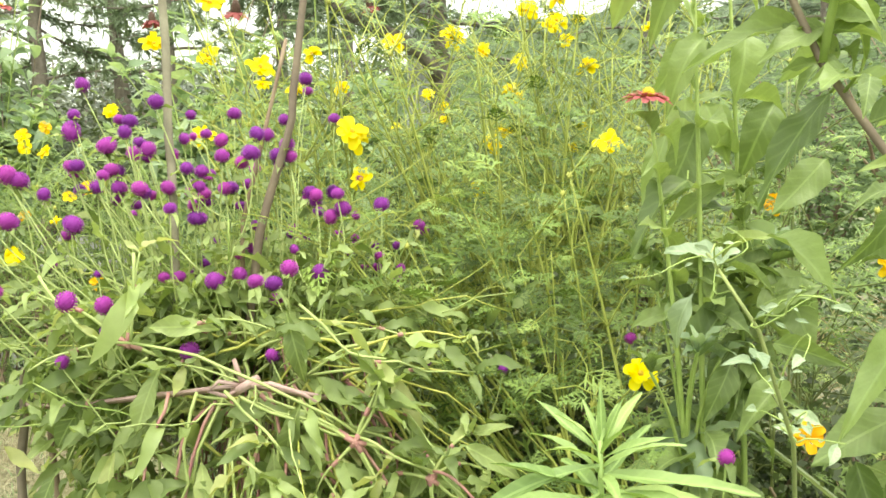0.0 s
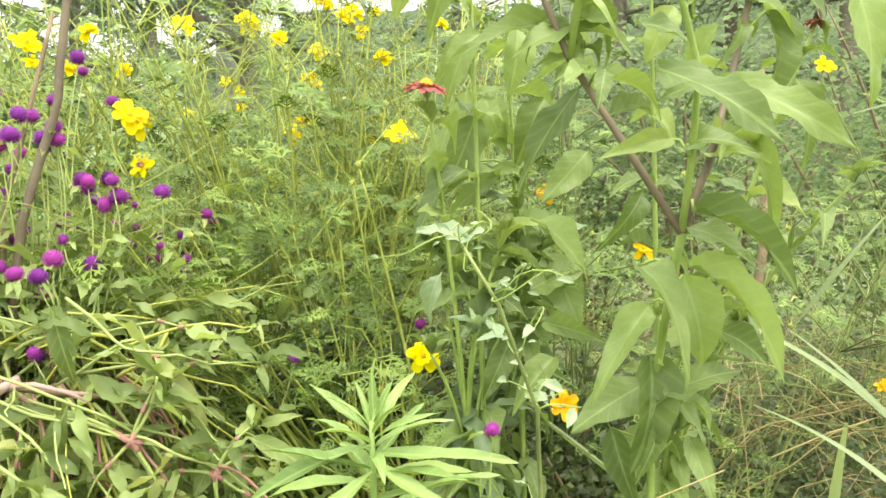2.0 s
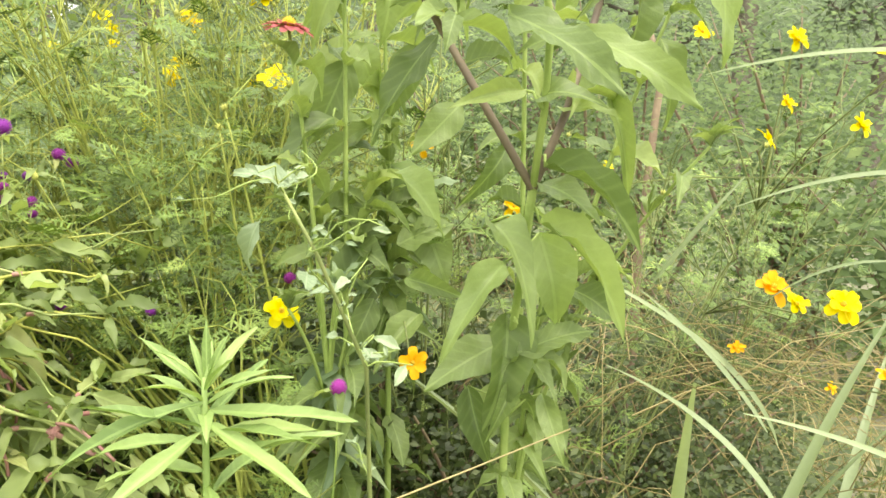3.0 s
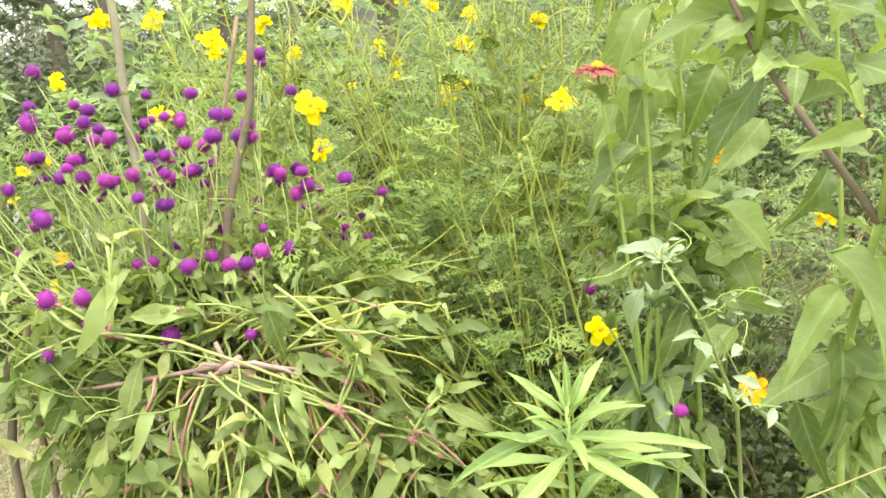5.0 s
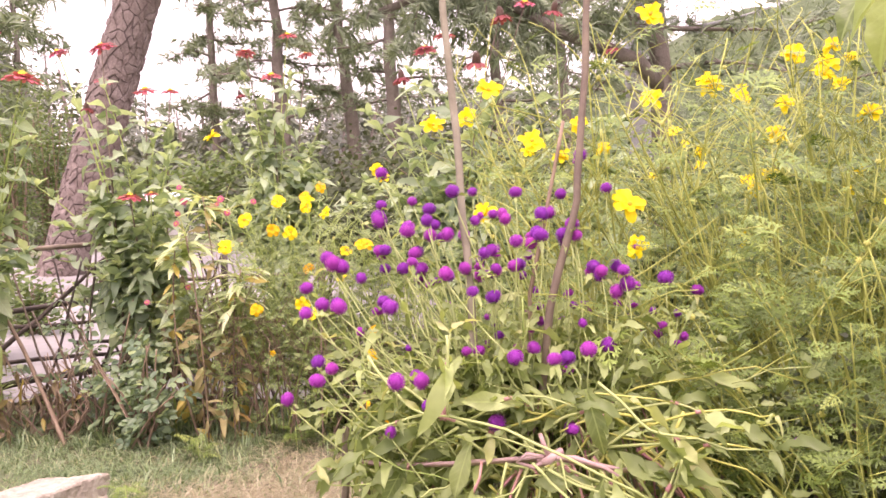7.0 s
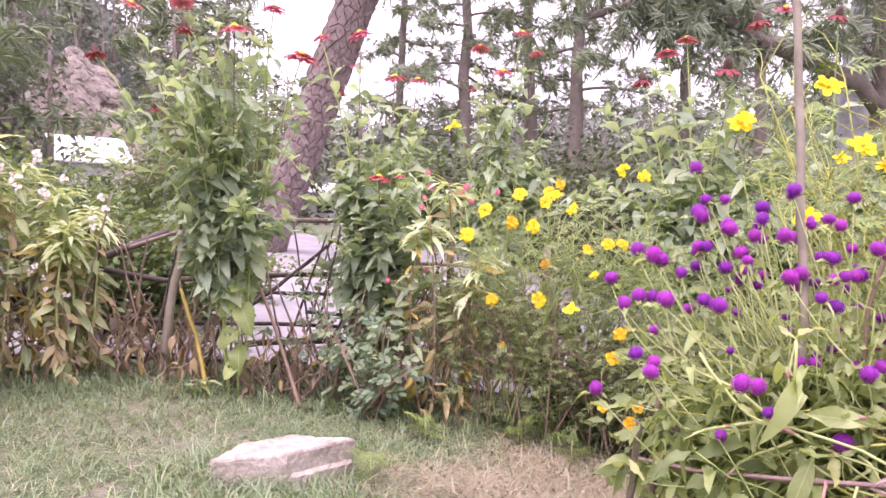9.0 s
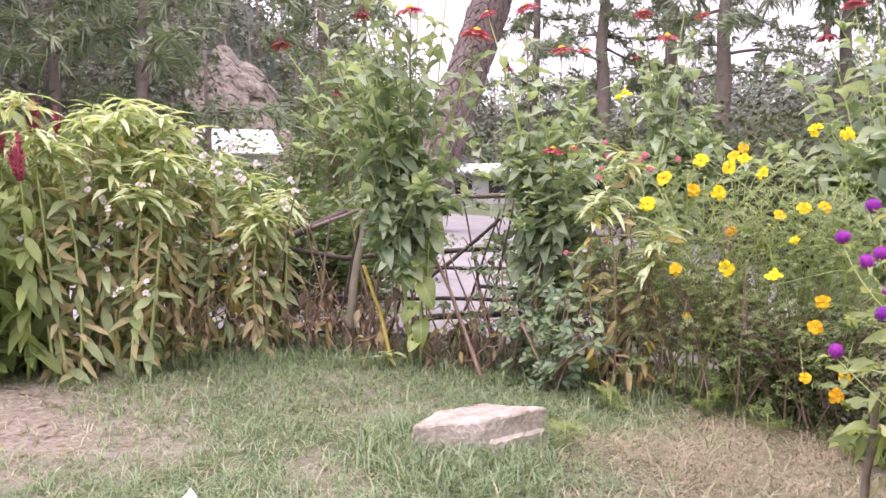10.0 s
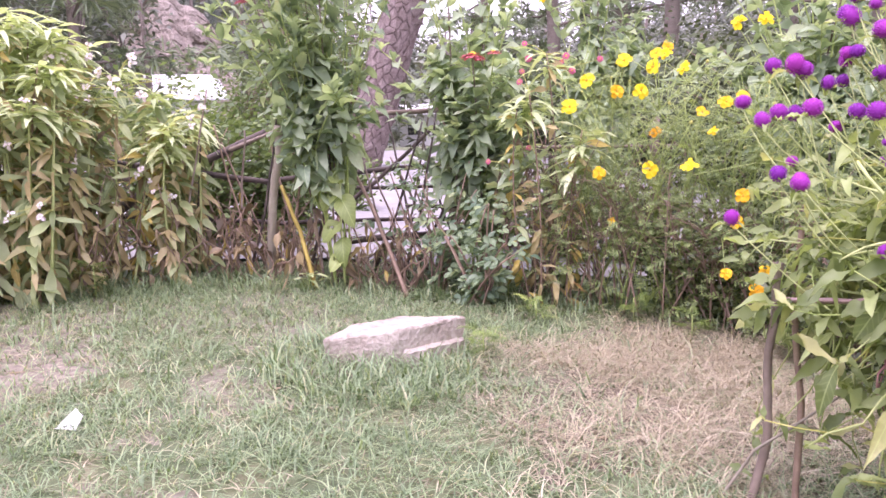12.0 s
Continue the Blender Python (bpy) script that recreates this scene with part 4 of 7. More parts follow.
hill("backdrop_hill_1", "distant forested hill under a white sky", -260, 300, 260, 120, 40, 3)
hill("backdrop_hill_2", "distant forested hill under a white sky", 120, 380, 300, 120, 46, 8)
M_HILL_P = plain_mat("hazy_wooded_hill", [(0.3, (0.045, 0.068, 0.034)), (0.5, (0.072, 0.10, 0.05)), (0.7, (0.115, 0.15, 0.075))], 0.25, 1.0, 0.3, 0.6, 5.0)
hill("backdrop_hill_3", "dark wooded slope beyond the garden", -92, 26, 52, 52, 34, 5)
hill("backdrop_hill_5", "hazy wooded rise beyond the garden", 12, 78, 34, 18, 18, 15, mat=M_HILL_P)
hill("backdrop_hill_4", "hazy wooded slope beyond the garden", 62, 74, 62, 34, 27, 12, mat=M_HILL_P)


def tufts(g, pos, out, n, ln, rnd):
    """A bunch of pine needles, fanned round a direction and drooping."""
    for _ in range(n):
        d = (Vector(out) + Vector((rnd.gauss(0, 0.45), rnd.gauss(0, 0.45), rnd.gauss(-0.15, 0.45)))).normalized()
        s = d.orthogonal().normalized() * ln * 0.038
        p = Vector(pos) + d * rnd.uniform(0, 0.1) * ln
        e = p + d * ln * rnd.uniform(0.7, 1.1) - Vector((0, 0, 0.2 * ln))
        m = p.lerp(e, 0.5) + Vector((0, 0, 0.06 * ln))
        g.add([p - s, p + s, m + s, m - s, e], [(0, 1, 2, 3), (3, 2, 4)])


def pine(base, top, r0, r1, label, first=0.45, limbs=26, spread=3.2, seed=1, bark=M_BARK_D, needles=10, tuft=0.28, per=14):
    """A pine: tapered trunk, bent limbs and tufts of long needles."""
    rnd = random.Random(seed)
    base, top = Vector(base), Vector(top)
    t = thing("pine_tree", label, "tree", base, "pines beyond the garden")
    g = Geo()
    pts = [base.lerp(top, i / 14) + Vector((noise.noise((i * 0.5, seed, 0)), noise.noise((seed, i * 0.5, 0)), 0)) * 0.12 for i in range(15)]
    g.tube([base - Vector((0, 0, 0.3))] + pts, r0, r1, 12, wob=0.07, rnd=rnd)
    part("trunk", g, bark, t)
    gc = Geo()
    for k in range(limbs):
        s = first + (1 - first) * (k + rnd.random()) / limbs
        o = base.lerp(top, s)
        az = k * 2.4 + rnd.uniform(-0.5, 0.5)
        ln = spread * (1.05 - 0.65 * (s - first) / (1 - first)) * rnd.uniform(0.6, 1.1)
        e = o + around(az, rnd.uniform(-0.25, 0.35)) * ln
        line = curve_pts(o, e, (0, 0, rnd.uniform(-0.25, 0.25)), 7)
        gl = Geo().tube(line, 0.05 * (1.2 - 0.5 * s), 0.012, 5, wob=0.1, rnd=rnd)
        for i in range(2, 7):
            for _ in range(needles // 3 + 1):
                p = line[i] + Vector((rnd.gauss(0, 0.28), rnd.gauss(0, 0.28), rnd.gauss(0, 0.16)))
                gl.tube([line[i], line[i].lerp(p, 0.5) + Vector((0, 0, 0.03)), p], 0.012, 0.006, 3, cap=False)
                for q in range(2):
                    tufts(gc, line[i].lerp(p, 0.6 + 0.4 * q), around(rnd.uniform(0, 6.3), rnd.uniform(-0.4, 0.8)), per, tuft, rnd)
        part("limb", gl, bark, t)
    part("crown", gc, M_NEEDLE, t, "long drooping green needles")
    return t


# the big leaning pine, with bark plates
BP0, BP1 = Vector((-7.12, 7.22, 0.5)), Vector((-3.6, 8.35, 10.2))
big = thing("pine_tree", "big leaning pine with cracked reddish grey bark plates", "tree", BP0, "pines beyond the garden")
axis = (BP1 - BP0)
alen = axis.length
ad = axis.normalized()
s1 = ad.cross(Vector((0, 0, 1))).normalized()
s2 = s1.cross(ad)


def on_trunk(u, h, r):
    rad = (0.238 - 0.005 * h) * (1.12 if h < 0 else 1 + 0.12 * max(0, 0.6 - h)) + r
    return BP0 + ad * h + (s1 * math.cos(u) + s2 * math.sin(u)) * rad


g = Geo()
vs = [on_trunk(2 * math.pi * k / 28, -0.3 + alen * i / 50, -0.012) for i in range(51) for k in range(28)]
g.add(vs, [(i * 28 + k, i * 28 + (k + 1) % 28, (i + 1) * 28 + (k + 1) % 28, (i + 1) * 28 + k) for i in range(50) for k in range(28)])
part("trunk", g, M_BARK_F, big, "dark furrows between the plates")
rb = random.Random(21)
NU, DH = 15, 0.105
corner = {}


def hexcorner(i, j):
    key = (i % (2 * NU), j)
    if key not in corner:
        corner[key] = (rb.uniform(-0.13, 0.13), rb.uniform(-0.045, 0.045))
    du, dh = corner[key]
    zig = (-0.03 if (i + j) % 2 else 0.03)
    return math.pi * i / NU + du, j * DH + zig + dh


spare = Geo()
plates = 0
for j in range(0, 60):
    for i in range(j % 2, 2 * NU, 2):
        cs = [hexcorner(i, j), hexcorner(i + 1, j), hexcorner(i + 2, j), hexcorner(i + 2, j + 1), hexcorner(i + 1, j + 1), hexcorner(i, j + 1)]
        cu, ch = sum(c[0] for c in cs) / 6, sum(c[1] for c in cs) / 6
        th = rb.uniform(0.004, 0.03)
        gp = Geo()
        lo = [on_trunk(cu + (u - cu) * 0.99, ch + (h - ch) * 0.985, -0.014) for u, h in cs]
        hi = [on_trunk(cu + (u - cu) * 0.92, ch + (h - ch) * 0.90, th + rb.uniform(-0.006, 0.006)) for u, h in cs]
        gp.add(lo + hi + [on_trunk(cu, ch, th + 0.005)], [(k, (k + 1) % 6, 6 + (k + 1) % 6, 6 + k) for k in range(6)] + [(6 + k, 6 + (k + 1) % 6, 12) for k in range(6)])
        if (on_trunk(cu, ch, 0) - (BP0 + ad * ch)).dot(Vector((0.65, -0.76, 0))) > 0 and plates < 300 and j >= 2:
            part("bark_plate", gp, M_BARK, big, smooth=False)
            plates += 1
        else:
            spare.add(gp.v, gp.f)
part("bark", spare, M_BARK, big, smooth=False, kind="stuff")
gl, gc = Geo(), Geo()
for k in range(22):
    h = 3.6 + 5.6 * k / 22
    o = BP0 + ad * h
    e = o + around(k * 2.4, rb.uniform(-0.3, 0.3)) * rb.uniform(1.2, 2.6)
    line = curve_pts(o, e, (0, 0, rb.uniform(-0.2, 0.2)), 7)
    part("limb", Geo().tube(line, 0.045, 0.012, 6, wob=0.1), M_BARK_D, big)
    for i in range(3, 7):
        for _ in range(4):
            tufts(gc, jit(line[i], 0.25, rb), around(rb.uniform(0, 6.3), rb.uniform(-0.3, 0.6)), 14, 0.26, rb)
part("crown", gc, M_NEEDLE, big, "long drooping green needles")


def along(eye, az, d, z):
    """A place d metres from a point at an azimuth in degrees, left of +y."""
    return Vector((eye[0] - math.sin(radians(az)) * d, eye[1] + math.cos(radians(az)) * d, z))


EYE0 = (-0.15, -0.1)
for k, (az, d, r, lean, first, spread) in enumerate(((28.6, 24, 0.25, 0.0, 0.36, 3.0), (23.4, 25, 0.27, -0.5, 0.38, 3.2), (20.8, 22, 0.24, 0.2, 0.40, 3.0), (33.5, 27, 0.17, 0.3, 0.3, 2.4), (13.5, 24, 0.2, 0.4, 0.36, 3.4), (8.0, 21, 0.16, -0.3, 0.36, 3.0))):
    b = along(EYE0, az, d, 0.5)
    pine(b, b + Vector((lean, 0, 9.8)), r, 0.1, "tall pine with a grey brown trunk and feathery needles", first, 16, spread, 30 + k, needles=9, per=10, tuft=0.36)
b = along(EYE0, 1.2, 13, -0.2)
lt = pine(b, b + Vector((-0.1, 0, 9)), 0.2, 0.1, "dark pine trunk standing behind the flowers", 0.33, 22, 2.6, 51, needles=8, per=9, tuft=0.35)
b = along(EYE0, 3.2, 14.5, -0.2)
pine(b, b + Vector((0.3, 0, 10)), 0.27, 0.15, "pale grey pine trunk standing behind the flowers", 0.4, 20, 2.6, 52, bark=M_BARK_P, needles=8, per=9, tuft=0.35)
# a thick dark limb reaching over from the dark trunk
lb = [Vector(p) for p in ((-0.44, 12.9, 2.7), (-0.72, 12.3, 3.1), (-1.42, 11.6, 3.38), (-1.85, 11.45, 3.6), (-2.3, 11.3, 3.9), (-2.87, 11.1, 4.2), (-3.6, 10.9, 4.2), (-4.4, 10.8, 4.0))]
part("limb", Geo().tube(lb, 0.12, 0.05, 8, wob=0.1), M_BARK_D, lt)
gc, rl = Geo(), random.Random(8)
for k in range(60):
    i = rl.randrange(2, 7)
    o = lb[i].lerp(lb[i + 1], rl.random())
    e = o + Vector((rl.uniform(-0.7, 0.7), rl.uniform(-0.6, 0.4), rl.uniform(-0.75, 0.6)))
    line = curve_pts(o, e, (0, 0, 0.12), 6)
    part("twig", Geo().tube(line, 0.014, 0.005, 4), M_BARK_D, lt)
    for q in range(2, 6):
        for _ in range(3):
            tufts(gc, jit(line[q], 0.07, rl), around(rl.uniform(0, 6.3), rl.uniform(-0.9, 0.3)), 9, 0.26, rl)
part("foliage", gc, M_NEEDLE, lt, "long drooping green needles")
# more pines on the slope and at the side
for az, d, k in ((-13, 24, 61), (-24, 17, 71), (-31, 19, 72), (-38, 16, 73), (-46, 18, 74), (48.5, 26, 64), (61, 24, 65), (59, 33, 66), (66, 27, 67), (45, 36, 68), (72, 24, 69), (80, 28, 70)):
    b = along(EYE0, az, d, 0.4)
    pine(b, b + Vector((RND.uniform(-0.6, 0.6), 0, RND.uniform(9, 12))), 0.2, 0.08, "dark dense pine on the slope" if az > 40 else "tall pine with a grey brown trunk and feathery needles", 0.16 if az > 40 or az < -20 else 0.3, 17, 3.8, k, needles=8, per=7, tuft=0.6)


def leafy_bush(base, rx, ry, h, n, size, mat, label, seed, stems=9, name="bush", group="bushes behind the border"):
    """A rounded wild bush: bare stems and many small leaves with gaps."""
    rnd = random.Random(seed)
    base = Vector(base)
    t = thing(name, label, "bush", base, group)
    gs, gl = Geo(), Geo()
    ends = []
    for k in range(stems):
        e = base + Vector((rnd.uniform(-rx, rx) * 0.8, rnd.uniform(-ry, ry) * 0.8, h * rnd.uniform(0.55, 1.0)))
        line = curve_pts(base + Vector((rnd.uniform(-0.2, 0.2) * rx, rnd.uniform(-0.2, 0.2) * ry, -0.03)), e, (0, 0, 0.1 * h), 7)
        gs.tube(line, 0.008 * h + 0.003, 0.003, 5)
        ends.append(line)
    for _ in range(n):
        line = ends[rnd.randrange(stems)]
        q = line[rnd.randrange(1, 7)] + Vector((rnd.gauss(0, 0.22) * rx, rnd.gauss(0, 0.22) * ry, rnd.gauss(0, 0.12) * h))
        q.z = max(q.z, base.z + 0.02)
        d = around(rnd.uniform(0, 6.3), rnd.uniform(-0.6, 0.7))
        s = d.orthogonal().normalized()
        w = size * rnd.uniform(0.6, 1.2)
        m = q + d * w * 0.5 + Vector((0, 0, 0.08 * w))
        gl.add([q, m + s * w * 0.28, q + d * w, m - s * w * 0.28], [(0, 1, 2, 3)])
    part("brushwood", gs, M_STEM_D, t, kind="stuff")
    part("foliage", gl, mat, t, kind="stuff")
    return t


for k, (az, d, rx, h, n, size) in enumerate(((43.8, 13, 0.6, 2.4, 3500, 0.06), (46, 12, 0.8, 2.3, 4500, 0.055), (48.6, 13, 0.8, 2.5, 4500, 0.06), (51, 12.5, 0.6, 1.3, 2500, 0.06), (48.5, 5.4, 0.45, 0.62, 2600, 0.05), (51, 5.0, 0.5, 0.66, 2600, 0.05), (53.5, 5.0, 0.5, 0.7, 2600, 0.05), (56, 4.9, 0.5, 0.7, 2600, 0.05), (59, 5.1, 0.5, 0.7, 2200, 0.05), (45, 6.2, 0.35, 0.4, 1200, 0.05), (35, 4.7, 0.4, 0.45, 1500, 0.05), (30.5, 4.5, 0.4, 0.5, 1500, 0.05), (25.5, 4.4, 0.4, 0.5, 1500, 0.05), (32, 17, 1.8, 1.7, 5000, 0.14), (26.5, 13, 1.8, 1.4, 5000, 0.12), (24, 11, 1.8, 1.5, 5000, 0.12), (18, 9, 1.7, 1.5, 9000, 0.075), (12, 8, 1.5, 1.6, 9000, 0.07), (7, 7, 1.3, 1.4, 6000, 0.09), (1, 7, 1.3, 1.4, 6000, 0.09), (-6, 6.5, 1.3, 1.4, 7500, 0.06), (-14, 6.8, 1.5, 1.9, 8000, 0.06), (-23, 6.3, 1.5, 2.2, 8500, 0.055), (-33, 6.2, 1.5, 2.5, 8500, 0.055), (-43, 5.5, 1.4, 2.3, 8500, 0.05), (-54, 5, 1.3, 1.4, 5000, 0.08), (55.0, 13, 1.7, 0.85, 4000, 0.07), (63, 12, 2.0, 1.2, 5000, 0.11), (72, 10, 2.0, 1.0, 5000, 0.10))):
    b = along(EYE0, az, d, 0)
    b.z = gz(b.x) - 0.02
    # bushes between bearings 4 and 30 take the darkened copy
    leafy_bush(b, rx, rx * 0.6, h, n, size, M_BUSH_SHADE if 4 < az < 30 else M_BUSH, "wild grey green bush at the far side of the road" if az > 20 else "wild green bush behind the flower border", 100 + k, stems=16)

# woods that close the view
rw = random.Random(77)
gw, gp_, gt = Geo(), Geo(), Geo()
for k in range(980):
    az = rw.uniform(-75, 100) if k < 560 else rw.uniform(8, 40) if k < 800 else rw.uniform(45, 84)
    d = rw.uniform(26, 58) if az < 44 else rw.uniform(26, 84)
    top = np.interp(az, (-75, -20, 0, 8, 15, 34, 38, 44, 50, 58, 100), (19, 18, 16, 13, 10.5, 10, 10, 14, 18, 24, 26))
    h = d * math.tan(radians(top)) * rw.uniform(0.55, 1.0)
    rise = max(0.0, min(1.0, (az - 42) / 8)) * max(0.0, d - 27) * 0.30
    b = along(EYE0, az, d, 0.2 + rise * 0.9)
    h = max(2.0, h - rise)
    if (50.5 < az < 56.6 and d < 49) or (35.5 < az < 38.5 and d < 38):
        continue
    if az > 8 and k < 560:
        gt.tube([b, b + Vector((rw.uniform(-0.3, 0.3), 0, h * 0.5)), b + Vector((rw.uniform(-0.5, 0.5), 0, h))], 0.16, 0.04, 5)
    for _ in range(int((80 + 14 * h) * (0.5 if az < 12 else 0.9))):
        s = rw.random() ** 0.7
        rr = (1.0 - 0.75 * s) * rw.uniform(0.3, 1) * h * 0.28
        a = rw.uniform(0, 6.3)
        p = b + Vector((math.cos(a) * rr, math.sin(a) * rr, h * (0.05 + 0.95 * s)))
        dd = around(rw.uniform(0, 6.3), rw.uniform(-0.9, 0.3))
        w = rw.uniform(0.2, 0.5) * (0.65 if az < 5 else max(1.0, d / 45))
        q = dd.orthogonal().normalized() * w * 0.18
        m = p + dd * w * 0.5 + Vector((0, 0, 0.08))
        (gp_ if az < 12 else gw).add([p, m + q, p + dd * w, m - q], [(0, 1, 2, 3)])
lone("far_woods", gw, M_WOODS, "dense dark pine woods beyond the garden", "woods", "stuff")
# same woods in the leaf tone that stands for haze
lone("pale_far_woods", gp_, M_HAZE_WOODS, "trees beyond the garden with haze put into their leaf colour", "woods", "stuff")
lone("far_trunks", gt, M_BARK_D, "dark trunks in the far woods", "woods", "stuff")

# the cliff, the white-roofed shed and the small white house
g = Geo()
c0 = along(EYE0, 54.3, 46, 2.5)
side = Vector((math.cos(radians(54.3)), math.sin(radians(54.3)), 0))
fwd = Vector((-math.sin(radians(54.3)), math.cos(radians(54.3)), 0))
n = 80
vs = []
for j in range(n + 1):
    for i in range(n + 1):
        u, v = 2 * i / n - 1, j / n
        prof = max(0.02, 1 - abs(u + 0.1 * v) ** 1.6) * (1 + 0.07 * noise.noise((u * 3.1, 0.5, 2.0)) + 0.05 * noise.noise((u * 9, 0.5, 7.0)))
        q = Vector((u * 2.6 + 0.9 * v + 7, v * 3.0 - 0.6 * u, 0.3))
        z = 7.6 * v * prof
        block = noise.voronoi(q * 1.5)
        crumb = noise.voronoi(q * 3.7)
        dep = 2.4 * v - 1.0 * prof + block[0][0] * 0.35 + noise.cell(Vector(block[1][0]) * 9) * 0.22 + crumb[0][0] * 0.2 + noise.cell(Vector(crumb[1][0]) * 9) * 0.1
        vs.append(c0 + side * (u * 5.6) + fwd * dep + Vector((0, 0, z)))
g.add(vs, [(j * (n + 1) + i, j * (n + 1) + i + 1, (j + 1) * (n + 1) + i + 1, (j + 1) * (n + 1) + i) for j in range(n) for i in range(n)])
lone("rock_cliff", g, M_CLIFF, "bare brown rock face on the wooded slope", "cliff", "structure", smooth=False)


def box(g, c, sx, sy, sz, a=0.0):
    co, si = math.cos(a), math.sin(a)
    vs = []
    for z in (0, 1):
        for x, y in ((-1, -1), (1, -1), (1, 1), (-1, 1)):
            px, py = x * sx / 2, y * sy / 2
            vs.append((c[0] + px * co - py * si, c[1] + px * si + py * co, c[2] + z * sz))
    g.add(vs, [(3, 2, 1, 0), (4, 5, 6, 7), (0, 1, 5, 4), (1, 2, 6, 5), (2, 3, 7, 6), (3, 0, 4, 7)])
    return g


def house(base, w, d, h, rise, a, name, label, windows):
    t = thing(name, label, "building", base)
    b = Vector(base)
    part("wall", box(Geo(), b - Vector((0, 0, 0.3)), w, d, h + 0.3, a), M_WALL, t, smooth=False)
    co, si = math.cos(a), math.sin(a)

    def w2(x, y, z):
        return Vector((b.x + x * co - y * si, b.y + x * si + y * co, b.z + z))

    e = 0.35
    for s in (-1, 1):
        g = Geo()
        p = [w2(-w / 2 - e, s * (d / 2 + e), h - 0.1), w2(w / 2 + e, s * (d / 2 + e), h - 0.1), w2(w / 2 + e, 0, h + rise), w2(-w / 2 - e, 0, h + rise)]
        q = [v + Vector((0, 0, 0.06)) for v in p]
        g.add(p + q, [(3, 2, 1, 0), (4, 5, 6, 7)] + [(k, (k + 1) % 4, 4 + (k + 1) % 4, 4 + k) for k in range(4)])
        part("roof", g, M_ROOF, t, "white metal sheet roof", smooth=False)
    for x in windows:
        part("window", box(Geo(), w2(x, -d / 2 - 0.01, h * 0.35), 0.7, 0.06, h * 0.4, a), M_DARK, t, smooth=False)
    return t


c = along(EYE0, 54.4, 30, gz(-9))
house(c, 1.8, 2.6, 2.0, 0.85, radians(66), "shed", "white shed with a sheet metal roof below the cliff", (0.2,))
c = along(EYE0, 36.9, 34, 0.81)
house(c, 3.0, 2.4, 1.35, 0.35, radians(34), "house", "small white house far down the road", (-0.8, 0.6))


# ---------------------------------------------------------------- the tied gomphrena
C0 = Vector((-0.24, 1.62, gz(-0.24)))
TIE_Z = 0.60
gom = thing("gomphrena_bush", "purple globe amaranth bush tied up with faded cloth", "flower bush", C0)
r = random.Random(5)
lv = Leaves(gom, LEAF_G, M_JOIN_G, 280)


def gom_stem(start, end, bend, r0, r1, mat=M_STEM, nodes=2, leaf=0.07, ends=True):
    r0, r1 = r0 * 0.7, r1 * (0.45 if ends else 0.7)
    line = wavy(curve_pts(start, end, bend, 9), min(0.05, 0.16 * (Vector(end) - Vector(start)).length), r.uniform(0, 50))
    g = Geo().tube(line, r0, r1, 5)
    part("stem", g, mat, gom)
    gj = Geo()
    for k in range(nodes):
        i = 1 + int((k + 0.6) / nodes * 6)
        d = (line[i + 1] - line[i]).normalized()
        if r0 > 0.0031 and k == 0:
            gj.tube([line[i] - d * 0.008, line[i] - d * 0.003, line[i] + d * 0.003, line[i] + d * 0.007], r0 * 1.15, r0 * 1.08, 6)
        a = r.uniform(0, 6.3)
        for s in (0, math.pi):
            out = around(a + s, r.uniform(-0.5, 0.4)) + d * 0.3
            lv.add(line[i], out, leaf * r.uniform(0.4, 1.25), normal=(r.uniform(-0.9, 0.9), r.uniform(-1.2, 0.4), 1), wide=r.uniform(0.7, 1.2))
    if gj.v:
        part("stem_joint", gj, M_STEM_R, gom)
    if ends:
        for s in range(2):
            lv.add(line[-1], around(r.uniform(0, 6.3), r.uniform(-0.3, 0.8)), leaf * r.uniform(0.4, 0.9), normal=(r.uniform(-0.5, 0.5), -0.5, 1))
    return line


heads = HEADS_A + HEADS_B + HEADS_C + HEADS_D
for k in range(26):
    a = r.uniform(0, 6.3)
    q = math.sqrt(r.random())
    heads.append((-0.42 + 0.42 * q * math.cos(a), 1.78 + 0.28 * q * math.sin(a), 0.8 + 0.3 * r.random() * (1.2 - q), r.uniform(8, 14)))
for k in range(24):
    a = r.uniform(0, 6.3)
    q = math.sqrt(r.random())
    heads.append((-0.24 + 0.24 * q * math.cos(a), 1.72 + 0.2 * q * math.sin(a), 0.76 + 0.3 * r.random() * (1.2 - q), r.uniform(7, 12)))
for k in range(34):
    a = r.uniform(0, 6.3)
    q = math.sqrt(r.random())
    heads.append((-0.40 + 0.30 * q * math.cos(a), 1.62 + 0.2 * q * math.sin(a), 0.93 + 0.24 * r.random() * (1.15 - q), r.uniform(11, 15)))
